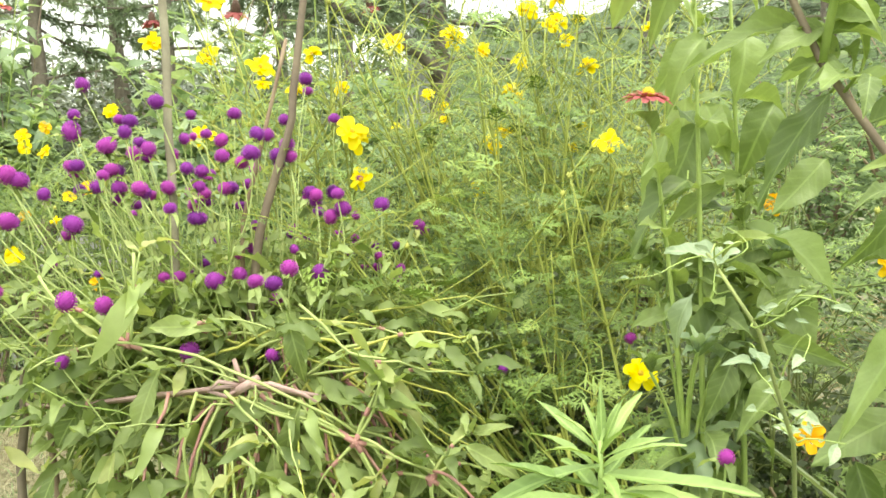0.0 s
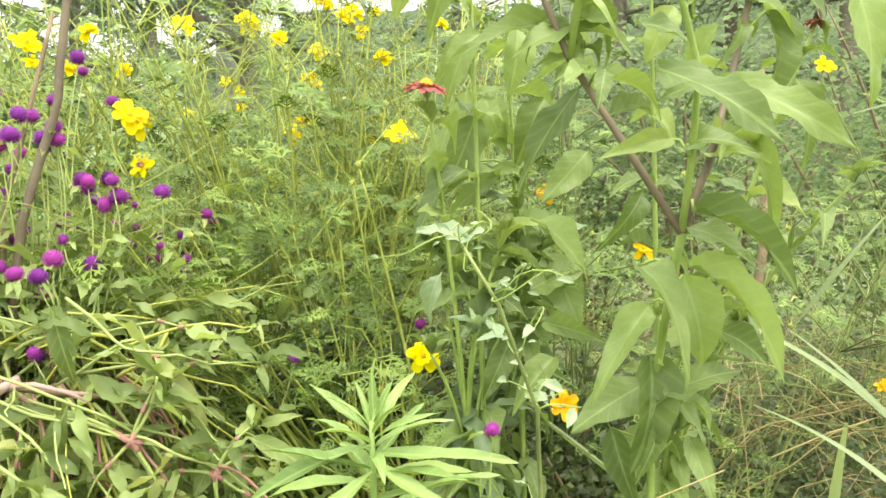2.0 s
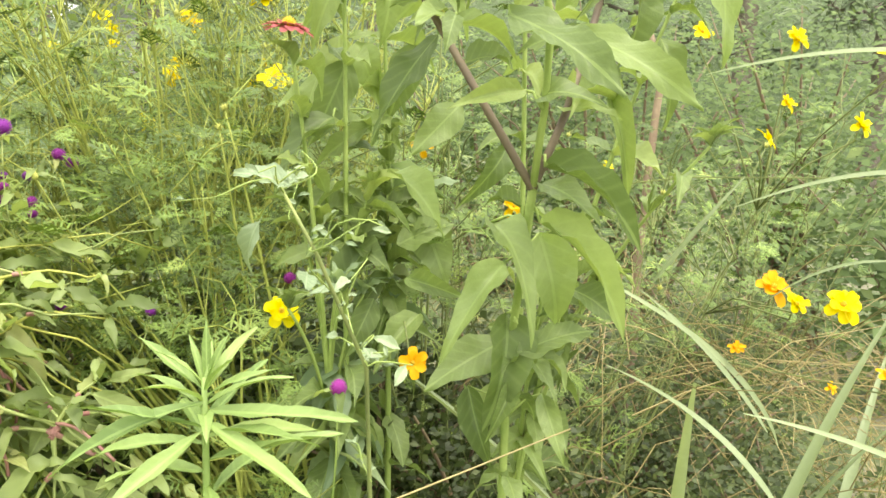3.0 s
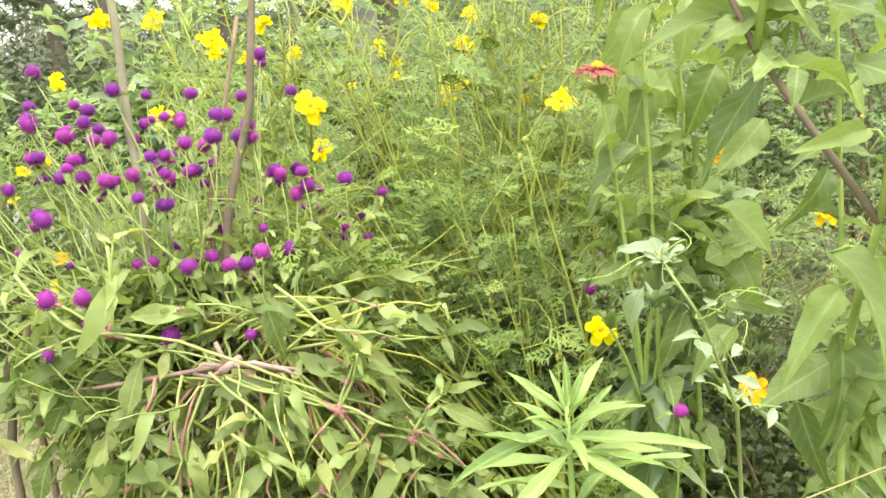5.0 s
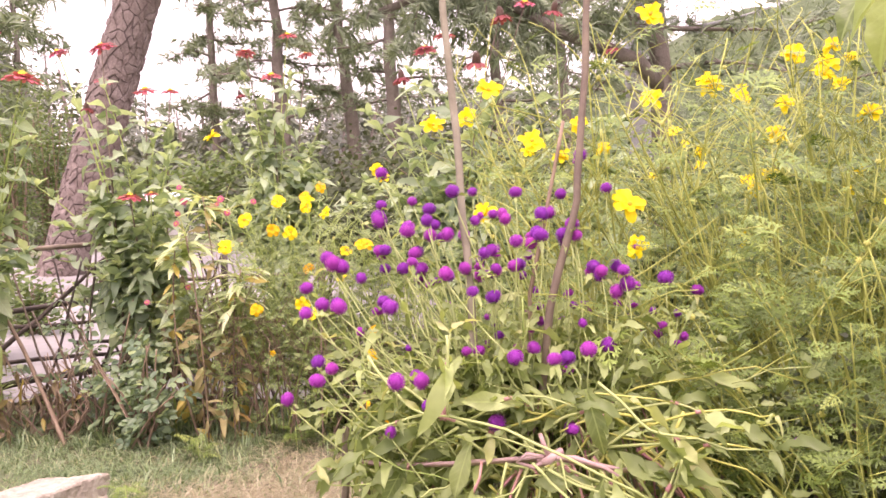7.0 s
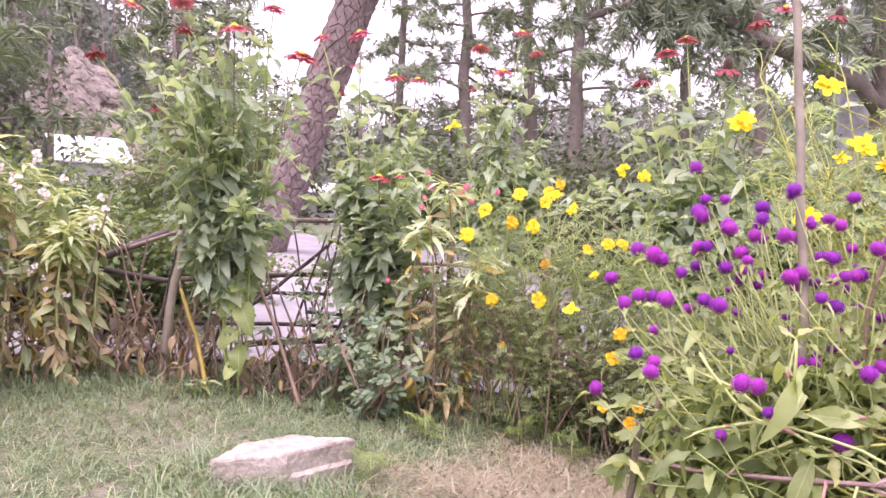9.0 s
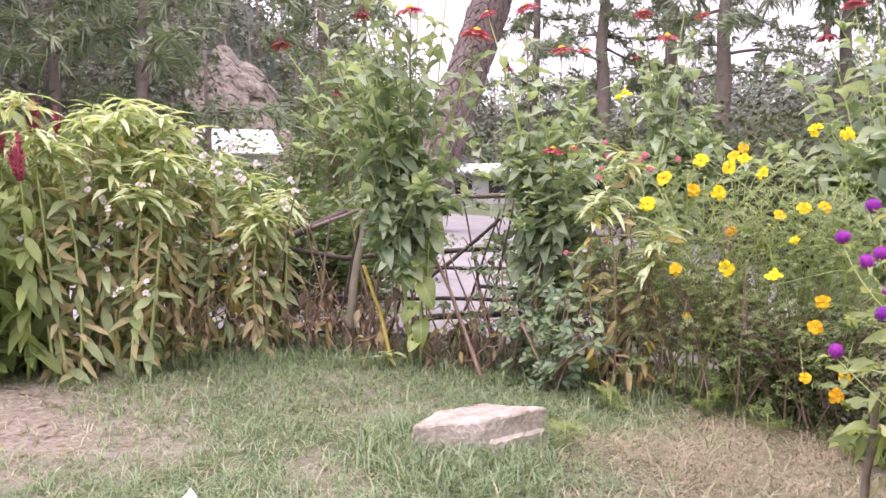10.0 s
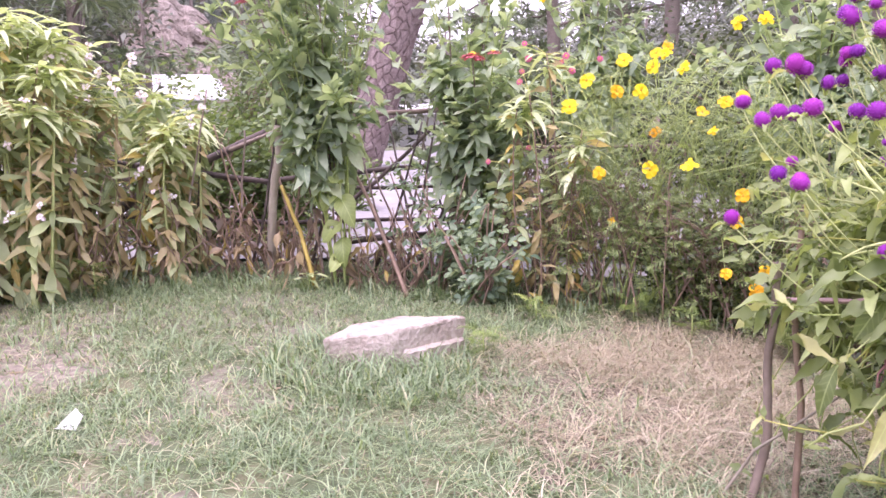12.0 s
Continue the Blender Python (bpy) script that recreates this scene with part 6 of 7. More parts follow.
# ---------------------------------------------------------------- zinnias close by
def leaf_to(lv, a, b, wide=1.0, normal=(0, -0.6, 0.8), shape=None):
    a, b = Vector(a), Vector(b)
    lv.add(a, b - a, (b - a).length * 1.05, normal, wide, shape)


zin = thing("zinnia_plant", "large leaved zinnia with a forked purplish stem", "flower plant", (0.70, 1.02, gz(0.7)), "zinnias")
FORK = Vector((0.654, 0.89, 0.883))
part("stem", Geo().tube([(0.70, 1.06, gz(0.7) - 0.01), (0.72, 1.10, 0.35), (0.715, 1.09, 0.62), (0.70, 1.02, 0.76), FORK], 0.0072, 0.0055, 8), M_STEM, zin)
part("branch", Geo().tube([FORK, (0.60, 0.92, 0.98), (0.54, 0.955, 1.09), (0.50, 0.98, 1.2), (0.47, 1.0, 1.32)], 0.0052, 0.004, 8), M_STEM_P, zin)
part("branch", Geo().tube([FORK, (0.70, 0.91, 0.97), (0.755, 0.95, 1.10), (0.80, 0.98, 1.22), (0.83, 1.0, 1.34)], 0.0052, 0.004, 8), M_STEM_P, zin)
part("branch", Geo().tube([(0.54, 0.955, 1.09), (0.55, 0.93, 1.2), (0.56, 0.9, 1.32), (0.58, 0.88, 1.42)], 0.005, 0.004, 7), M_STEM, zin)
part("branch", Geo().tube([FORK, (0.655, 0.87, 0.97), (0.64, 0.83, 1.06), (0.60, 0.80, 1.14), (0.58, 0.79, 1.22)], 0.0045, 0.0035, 7), M_STEM, zin)
lvz = Leaves(zin, LEAF_Z, M_JOIN, 300)
for ax_, ay_, az_, bx_, by_, bz_, w, s in ZLEAF_A + ZLEAF_B + ZLEAF_C + ZLEAF_D + ZLEAF_E:
    tilt = Vector((RND.uniform(-0.6, 0.4), -0.75, RND.uniform(0.25, 1.0)))
    pa, pb = Vector((ax_, ay_, az_)), Vector((bx_, by_, bz_))
    pb = pa + (pb - pa) * min(1.0, 0.155 / max(0.01, (pb - pa).length))
    bx_, by_, bz_ = pb
    leaf_to(lvz, (ax_, ay_, az_), (bx_, by_, bz_), w * 0.86, tilt, (0, 1, 3, 5, 2)[RND.randrange(5)])
    base = Vector((ax_, ay_, az_))
    stalks = ((FORK, (0.70, 1.02, 0.76)), (FORK, (0.54, 0.955, 1.09)), (FORK, (0.755, 0.95, 1.10)), (FORK, (0.64, 0.83, 1.06)), ((0.70, 1.02, 0.76), (0.72, 1.10, 0.35)), ((0.52, 1.46, 0.1), (0.52, 1.42, 1.42)))
    q = min((Vector(p0).lerp(Vector(p1), k / 6) for p0, p1 in stalks for k in range(7)), key=lambda v: (v - base).length)
    if 0.015 < (q - base).length < 0.11:
        part("leaf_stalk", Geo().tube([q, q.lerp(base, 0.5) + Vector((0, 0, 0.008)), base], 0.0022, 0.0016, 5), M_STEM, zin)
for k in range(48):
    q = Vector((0.715, 1.09, 0.3)).lerp(Vector((0.70, 1.0, 0.85)), RND.random()) if k < 8 else Vector((0.60, 0.93, 0.98)).lerp(Vector((0.48, 1.0, 1.30)), RND.random()) if k < 28 else Vector((0.70, 0.92, 0.97)).lerp(Vector((0.83, 1.0, 1.32)), RND.random())
    lvz.add(q, around(RND.uniform(0, 6.3), RND.uniform(-0.75, 0.4)), RND.uniform(0.05, 0.12), (RND.uniform(-0.6, 0.6), -0.5, 0.8))
lvz.done()


# the open cosmos flower stands free of the zinnia leaves
CLEAR = Vector(COSMOS_N[0][:3]) + Vector((0.03, -0.1, 0.0))


def zinnia(base, tops, label, seed, shapes, leaf, nodes=8, r0=0.007, group="zinnias", first=0.12, bare=0.1, joined=M_JOIN_Z, most=230, mat=M_STEM, extra=0, wide=0.09, foot=0.09, up=(0.55, 0.93), reach=(0.2, 1.1)):
    """An upright zinnia clump: one stem to each flower, pairs of leaves crosswise along it."""
    rnd = random.Random(seed)
    base = Vector(base)
    t = thing("zinnia_plant", label, "flower plant", base, group)
    lv = Leaves(t, shapes, joined, most)
    ends = [(Vector(p[:3]), p[3] * 0.001, p[4]) for p in tops]
    mains = []
    for k in range(extra):
        e = ends[rnd.randrange(len(ends))][0]
        ends.append((Vector((base.x, base.y, 0)).lerp(Vector((e.x, e.y, 0)), rnd.uniform(*reach)) + Vector((rnd.uniform(-wide, wide), rnd.uniform(-0.12, 0.12), base.z + (e.z - base.z) * rnd.uniform(*up))), 0, 9))
    for p, rad, kind in ends:
        st = base + Vector((rnd.uniform(-foot, foot), rnd.uniform(-foot, foot), -0.02))
        if kind == 9 and mains:
            st = mains[rnd.randrange(len(mains))][rnd.randrange(3, 7)]
            if p.z < st.z + 0.2:
                p.z = st.z + 0.2
        line = curve_pts(st, p, ((p.x - st.x) * -0.2, (p.y - st.y) * -0.2, 0.02), 14)
        part("stem", Geo().tube(line, r0 if kind != 9 else r0 * 0.6, 0.0025, 6), mat if kind == 9 else M_STEM_P if shapes is LEAF_Z2 and rnd.random() < 0.4 else mat, t)
        if kind != 9:
            mains.append(line)
        low = first if kind != 9 else 0.15
        stop = 1 - (bare if kind != 9 else 0.0)
        n = (nodes if kind != 9 else nodes - 4) + rnd.randrange(3)
        for i in range(n):
            s = low + (stop - low) * i / (n - 1)
            f = s * 13
            q = line[min(12, int(f))].lerp(line[min(13, int(f) + 1)], f - int(f))
            a = rnd.uniform(0, 6.3)
            if (q - CLEAR).length < 0.2:
                continue
            for w in (0, math.pi):
                ln = leaf * rnd.uniform(0.75, 1.15) * (1.1 - 0.35 * s)
                lv.add(q, around(a + w, rnd.uniform(-0.95, 0.15) + 0.75 * s), ln, normal=(rnd.uniform(-0.5, 0.5), rnd.uniform(-0.8, 0.1), 1))
        if kind == 9:
            for w in range(6):
                lv.add(line[-1], around(w * 1.05 + rnd.random(), rnd.uniform(0.4, 1.1)), leaf * 0.5 * rnd.uniform(0.7, 1.1))
        else:
            store = (F_ZIN, F_PINK, F_OLD, F_OLD)[kind]
            bloom(store, p, Vector((rnd.uniform(-0.25, 0.25), rnd.uniform(-0.3, 0.1), 1)), rad * (1 if kind < 3 else 0.7), t, rnd)
    lv.done()
    return t


zinnia((0.52, 1.46, gz(0.5)), [(0.423, 1.301, 1.095, 38, 0), (0.52, 1.42, 1.42, 40, 1)], "zinnia with one crimson flower and broad leaves", 71, LEAF_Z, 0.115, 12, bare=0.05, extra=7, most=105)
zinnia((0.74, 1.28, gz(0.74)), [(0.936, 1.05, 1.165, 28, 3), (0.75, 1.2, 1.42, 40, 1)], "zinnia with broad leaves and a dark seed head", 72, LEAF_Z, 0.105, 9, bare=0.04, extra=3, most=100, first=0.3)
zinnia((0.62, 1.5, gz(0.62)), [(0.6, 1.5, 1.45, 40, 1)], "zinnia with broad leaves", 73, LEAF_Z, 0.11, 10, bare=0.04, extra=4, most=75, first=0.25)
zinnia((-2.87, 2.46, gz(-2.87)), ZIN_A, "tall zinnia clump with pink and red flowers at the fence", 74, LEAF_Z2, 0.14, 9, bare=0.12, wide=0.24, extra=34, most=110, first=0.36, foot=0.05, r0=0.0045, up=(0.66, 0.97), reach=(0.5, 1.2))
zinnia((-2.42, 2.95, gz(-2.42)), ZIN_B, "tall zinnia clump with red flowers at the fence", 75, LEAF_Z2, 0.14, 13, bare=0.12, wide=0.26, extra=30, most=110, first=0.22)
zinnia((-2.35, 4.1, gz(-2.35)), ZIN_C, "tall zinnia clump with red flowers behind the yellow bush", 76, LEAF_Z2, 0.15, 13, bare=0.16, wide=0.38, extra=40, most=60)
zinnia((-1.2, 3.85, gz(-1.2)), ZIN_D, "tall zinnia clump with faded red flowers", 77, LEAF_Z2, 0.165, 12, bare=0.2, wide=0.42, extra=42, most=80)
zinnia((-0.45, 3.5, gz(-0.45)), [(-0.5, 3.3, 1.9, 50, 2), (-0.3, 3.5, 1.75, 50, 2)], "tall zinnia clump with faded red flowers", 78, LEAF_Z2, 0.155, 12, bare=0.2, extra=12, most=80)

# ---------------------------------------------------------------- lance-leaved weed and the pale thin plant
W0 = Vector((0.296, 0.968, gz(0.3)))
wil = thing("lance_leaved_plant", "young bright green plant with long narrow leaves", "plant", W0)
part("stem", Geo().tube([W0 - Vector((0, 0, 0.01)), (0.30, 0.975, 0.4), (0.298, 0.968, 0.6), (0.297, 0.967, 0.66)], 0.006, 0.003, 7), M_LEAF_W, wil)
lw = Leaves(wil, LEAF_W, M_JOIN, 120)
r = random.Random(12)
for a, b in (((0.30, 0.968, 0.645), (0.346, 1.005, 0.723)), ((0.296, 0.968, 0.645), (0.229, 1.017, 0.702)), ((0.297, 0.965, 0.63), (0.131, 0.948, 0.619)), ((0.30, 0.965, 0.62), (0.45, 0.90, 0.635)), ((0.30, 0.965, 0.64), (0.36, 0.93, 0.69)), ((0.298, 0.96, 0.61), (0.40, 0.86, 0.57)), ((0.296, 0.96, 0.60), (0.20, 0.86, 0.57)), ((0.298, 0.97, 0.59), (0.44, 1.0, 0.60)), ((0.298, 0.97, 0.58), (0.16, 1.02, 0.60)), ((0.30, 0.97, 0.65), (0.30, 0.98, 0.72)), ((0.30, 0.97, 0.65), (0.315, 0.96, 0.71)), ((0.297, 0.97, 0.65), (0.285, 0.985, 0.705))):
    leaf_to(lw, a, b, 1.0, (0, -0.4, 0.9))
for k in range(12):
    lw.add((0.297, 0.967, 0.655 - 0.006 * k), around(k * 2.4 + 0.5, 1.15 - 0.085 * k), 0.055 + 0.009 * k)
for k in range(34):
    z = 0.56 - 0.5 * k / 34
    a = k * 2.4
    ln = r.uniform(0.13, 0.19)
    lw.add((0.30, 0.97, z), around(a, r.uniform(-0.1, 0.4)), ln)
lw.done()

P0 = Vector((0.46, 0.80, gz(0.46)))
pale = thing("pale_leaved_plant", "thin wiry plant with small pale curled leaves", "plant", P0)
trunkline = [P0, Vector((0.46, 0.79, 0.4)), Vector((0.445, 0.764, 0.72)), Vector((0.385, 0.70, 0.84)), Vector((0.355, 0.74, 0.90))]
part("stem", Geo().tube(wavy(trunkline, 0.01, 3.0), 0.0028, 0.0014, 6), M_STEM_OL, pale)
lp = Leaves(pale, LEAF_P, M_JOIN, 120)
leaf_to(lp, (0.372, 0.735, 0.890), (0.325, 0.75, 0.905), 1.0, (0.1, -0.5, 0.85), 0)
leaf_to(lp, (0.345, 0.745, 0.865), (0.318, 0.75, 0.815), 0.9, (-0.5, -0.8, 0.3), 1)
for k in range(19):
    i = r.uniform(1.2, 3.95)
    q = trunkline[int(i)].lerp(trunkline[int(i) + 1], i - int(i))
    e = q + around(r.uniform(0, 6.3), r.uniform(-0.2, 0.7)) * r.uniform(0.025, 0.10)
    part("twig", Geo().tube(wavy(curve_pts(q, e, (0, 0, 0.008), 8), 0.045, k * 1.7), 0.0009, 0.0005, 4), M_STEM, pale)
    for q2 in range(2):
        lp.add(q.lerp(e, 0.3 + 0.25 * q2), around(r.uniform(0, 6.3), r.uniform(-0.5, 0.8)), r.uniform(0.007, 0.014), normal=(0, -0.7, 0.7))
    lp.add(e, around(r.uniform(0, 6.3), r.uniform(-0.9, 0.5)), r.uniform(0.012, 0.036), normal=(r.uniform(-0.5, 0.5), -0.7, 0.7), wide=r.uniform(0.8, 1.3))
lp.done()


# ---------------------------------------------------------------- the wild tangle beside the zinnias
r = random.Random(31)
for name, label, cat, mt, count, lift in (("dry_wiry_stalks", "tangle of thin straw coloured stalks", "dry grass", M_STEM_S, 130, (-0.1, 0.8)), ("rusty_wiry_stalks", "tangle of thin rusty brown stalks", "dry grass", M_STEM_O, 560, (-0.2, 0.7)), ("green_wiry_stalks", "tangle of thin green stalks", "grass", M_STEM_OL, 240, (0.2, 1.2))):
    g = Geo()
    for k in range(count):
        x, y = r.uniform(0.85, 2.8), r.uniform(1.2, 2.9)
        st = Vector((x, y, gz(x)))
        if name != "green_wiry_stalks" and r.random() < 0.65:
            st.z += r.uniform(0.15, 0.75) * (1 - 0.15 * x)
        e = st + around(r.uniform(0, 6.3), r.uniform(*lift)) * r.uniform(0.3, 0.85)
        e.x = max(e.x, 0.8 + 0.1 * r.random())
        g.tube(wavy(curve_pts(st, e, (0, 0, r.uniform(0.0, 0.14)), 6), 0.03, k * 0.7), r.uniform(0.0011, 0.0022), 0.0007, 3, cap=False)
    lone(name, g, mt, label, cat, "stuff")
gr = thing("tall_grass_clump", "tall grass with long arching green blades", "grass", (1.25, 1.25, gz(1.25)))
lg = Leaves(gr, LEAF_GR, M_JOIN, 90)
for k in range(6):
    x, y = 1.25 + r.uniform(-0.3, 0.4), 1.25 + r.uniform(-0.25, 0.3)
    lg.add((x, y, gz(x)), around(r.uniform(0, 6.3), r.uniform(0.8, 1.4)), r.uniform(0.6, 1.0))
for a, b in (((1.12, 0.72, 1.04), (0.86, 0.83, 1.08)), ((1.15, 0.75, 0.90), (0.93, 0.78, 0.98)), ((0.95, 0.78, 0.50), (0.86, 0.89, 0.72)), ((0.98, 0.86, 0.58), (0.88, 0.94, 0.765)), ((0.98, 0.60, 0.62), (0.82, 0.66, 0.71)), ((0.92, 1.05, 0.74), (1.01, 1.0, 0.90)), ((1.2, 0.90, 0.79), (1.06, 1.0, 0.792)), ((1.3, 1.2, 0.4), (1.1, 1.15, 0.78))):
    leaf_to(lg, a, b)
lg.done("blade")
# dark leaves added low in the tangle to shade its gaps
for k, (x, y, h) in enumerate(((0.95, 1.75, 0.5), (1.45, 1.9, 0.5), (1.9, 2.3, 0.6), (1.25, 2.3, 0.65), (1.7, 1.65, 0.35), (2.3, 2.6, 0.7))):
    leafy_bush((x, y, gz(x) - 0.01), 0.42, 0.32, h, 4200, 0.024, M_SHADE_LEAF, "added dark leaves that darken the gaps among dry stalks", 160 + k, stems=14, group="undergrowth in the tangle")
stick("dead_branch", "brown leaning dead branch in the tangle", ((1.6, 2.2, gz(1.6) - 0.01), (1.65, 2.3, 0.5), (1.75, 2.4, 1.15), (1.72, 2.42, 1.3)), 0.018, 0.010, M_STEM_D, "", 8, "branch")
stick("dead_branch", "thin pale dry stalk lying across the leaves", ((0.5, 0.9, gz(0.5)), (0.42, 0.86, 0.52), (0.75, 0.95, 0.57)), 0.0016, 0.001, M_STEM_S, "", 5, "branch")


# ---------------------------------------------------------------- fence of branches
def on_border(s):
    s = max(0.0, min(len(BORDER) - 1.001, s))
    i = int(s)
    a, b = Vector(BORDER[i]), Vector(BORDER[i + 1])
    return a.lerp(b, s - i)


BL0 = Vector((-2.80, 2.42, gz(-2.80)))
squash = thing("broad_leaved_plant", "young plant with broad rounded green leaves at the fence", "plant", BL0)
part("stem", Geo().tube([BL0 - Vector((0, 0, 0.01)), (-2.79, 2.41, 0.42), (-2.78, 2.40, 0.62), (-2.77, 2.40, 0.74)], 0.006, 0.003, 6), M_STEM_G, squash)
LEAF_BR = [leaf_shape("broad_leaf", M_LEAF_C, 0.66, c, 0.2, 0.06, 0.42, seed=120 + i, twist=tw, rows=9, cols=6, arch=0.08, blunt=0.65, holes=h) for i, (c, tw, h) in enumerate(((0.25, 0.3, 2), (0.5, -0.4, 0), (0.1, 0.2, 1)))]
lb_ = Leaves(squash, LEAF_BR, M_JOIN_Z, 40)
for k, (dz, az, tilt, ln) in enumerate(((0.46, -2.5, -0.7, 0.13), (0.42, -0.5, -0.5, 0.15), (0.48, -1.2, 0.2, 0.10), (0.31, -2.2, -0.6, 0.12), (0.24, -0.9, -0.7, 0.13), (0.49, -2.9, 0.3, 0.10), (0.16, -1.6, -0.4, 0.10))):
    lb_.add(BL0 + Vector((0.02, -0.015, dz)), around(az, tilt), ln, (0.35, -0.6, 0.7), 1.0, k % 3)
lb_.done()

fence = thing("branch_fence", "rough fence of weathered branches tied to leaning posts", "fence", (-3.0, 2.75, gz(-3.0)))
r = random.Random(41)


def rail(name, pts, r0, r1, mat=M_WOOD):
    line = []
    for a, c in zip(pts, pts[1:]):
        a, c = Vector(a), Vector(c)
        line += [a.lerp(c, i / 6) for i in range(6)]
    line.append(Vector(pts[-1]))
    line = [p + Vector((noise.noise(p * 6), noise.noise(p * 6 + Vector((5, 0, 0))), noise.noise(p * 6 + Vector((0, 7, 0))))) * r0 * 0.9 for p in line]
    return part(name, Geo().tube(line, r0, r1, 8, wob=0.1), mat, fence)


rail("post", ((-3.28, 2.40, 0.27), (-3.03, 2.30, 0.99)), 0.022, 0.019, M_POST)
rail("post", ((-2.72, 3.18, 0.2), (-2.74, 3.16, 1.15)), 0.025, 0.02)
rail("post", ((-4.3, 1.6, 0.35), (-4.32, 1.62, 1.05)), 0.03, 0.025)
rail("post", ((-1.75, 3.45, 0.12), (-1.75, 3.45, 0.95)), 0.025, 0.02)
rail("post", ((-2.25, 3.3, 0.15), (-2.22, 3.32, 0.95)), 0.02, 0.016, M_WOOD_D)
rail("rail", ((-3.42, 2.62, 1.03), (-2.75, 3.16, 1.06)), 0.014, 0.013, M_WOOD)
rail("rail", ((-4.25, 1.7, 0.95), (-3.42, 2.55, 0.74), (-2.75, 3.18, 0.78)), 0.016, 0.012, M_WOOD_D)
rail("rail", ((-4.0, 1.95, 0.62), (-3.4, 2.62, 0.52), (-2.7, 3.2, 0.50)), 0.013, 0.010, M_WOOD_D)
rail("rail", ((-3.2, 2.8, 0.40), (-2.6, 3.3, 0.44)), 0.018, 0.014, M_WOOD_D)
rail("rail", ((-3.1, 2.85, 0.68), (-2.2, 3.4, 0.66)), 0.010, 0.008, M_WOOD_D)
rail("rail", ((-2.9, 3.0, 0.58), (-1.6, 3.5, 0.55)), 0.010, 0.008, M_WOOD_D)
rail("rail", ((-2.8, 3.1, 0.86), (-1.6, 3.5, 0.82)), 0.010, 0.008, M_WOOD)
rail("brace", ((-4.05, 1.95, 0.55), (-3.7, 2.25, 0.80), (-3.45, 2.6, 0.99)), 0.026, 0.018, M_WOOD_D)
rail("brace", ((-3.95, 2.1, 0.78), (-3.6, 2.4, 0.88), (-3.3, 2.65, 1.02)), 0.012, 0.009, M_WOOD)
rail("brace", ((-3.15, 2.75, 0.55), (-2.98, 2.95, 0.75), (-2.75, 3.1, 0.98)), 0.013, 0.008, M_WOOD_D)
for k in range(44):
    s = 2.2 + 5.2 * r.random() if k < 26 else 3.3 + 1.9 * r.random()
    p = on_border(s) + Vector((r.uniform(-0.03, 0.05), r.uniform(0.15, 0.4)))
    z = gz(p.x)
    q = p + Vector((r.uniform(-0.4, 0.4), r.uniform(-0.2, 0.2)))
    rail("twig", ((p.x, p.y, z - 0.02), ((p.x + q.x) / 2, (p.y + q.y) / 2, z + 0.3), (q.x, q.y, z + r.uniform(0.45, 0.85))), r.uniform(0.005, 0.010), 0.004, (M_WOOD_D, M_WOOD, M_STEM_D)[k % 3])
stick("yellow_stick", "bright yellow peeling stick leaning at the fence", ((-2.90, 2.34, gz(-2.9) - 0.01), (-3.0, 2.36, 0.52), (-3.08, 2.34, 0.73)), 0.011, 0.008, M_YSTICK, "", 8, "stick")
stick("dry_stalk", "tall dry brown stalk leaning at the fence", ((-2.50, 2.50, gz(-2.50) - 0.01), (-2.72, 2.54, 0.62), (-2.95, 2.59, 0.93)), 0.010, 0.006, M_STEM_D, "", 8, "stalk")


def stalk_bunch(base, n, h, spread, label, seed, mat=M_STEM_D, leaves=0):
    rnd = random.Random(seed)
    t = thing("withered_plant", label, "withered plant", base, "withered plants at the fence")
    lv = Leaves(t, LEAF_DRY * 4 + LEAF_YEL, M_JOIN_DRY, 14)
    for k in range(n):
        st = Vector(base) + Vector((rnd.uniform(-1, 1) * spread * 0.5, rnd.uniform(-1, 1) * spread * 0.4, -0.01))
        e = st + Vector((max(-1.1, min(1.1, rnd.gauss(0, 0.7))) * spread, rnd.uniform(-1, 1) * spread * 0.7, h * rnd.uniform(0.45, 1.0)))
        line = wavy(curve_pts(st, e, (rnd.uniform(-0.07, 0.07), rnd.uniform(-0.05, 0.05), 0), 9), 0.08, k * 2.1)
        part("stem", Geo().tube(line, rnd.uniform(0.003, 0.006), 0.002, 5), mat, t)
        for _ in range((leaves + 1) // 2):
            q = line[rnd.randrange(1, 9)]
            lv.add(q, around(rnd.uniform(0, 6.3), rnd.uniform(-1.45, 0.1)), rnd.uniform(0.05, 0.13), wide=rnd.uniform(0.6, 1.6))
    lv.done()


stalk_bunch((-2.62, 2.6, gz(-2.62)), 26, 0.4, 0.10, "bundle of cut dry brown stalks on the lawn edge", 1, leaves=1)
stalk_bunch((-3.25, 2.35, gz(-3.25)), 8, 0.42, 0.16, "withered brown plant with curled leaves at the fence", 2, leaves=5)
stalk_bunch((-3.5, 2.05, gz(-3.5)), 10, 0.5, 0.2, "withered brown plant with curled leaves at the fence", 3, leaves=6)
stalk_bunch((-3.72, 1.85, gz(-3.7)), 12, 0.7, 0.2, "withered brown plant with curled leaves at the fence", 4, leaves=6)
stalk_bunch((-3.38, 2.25, gz(-3.38)), 10, 0.42, 0.18, "withered brown plant with curled leaves at the fence", 5, leaves=8)
stalk_bunch((-3.1, 2.45, gz(-3.1)), 9, 0.4, 0.16, "withered brown plant with curled leaves at the fence", 6, leaves=7)
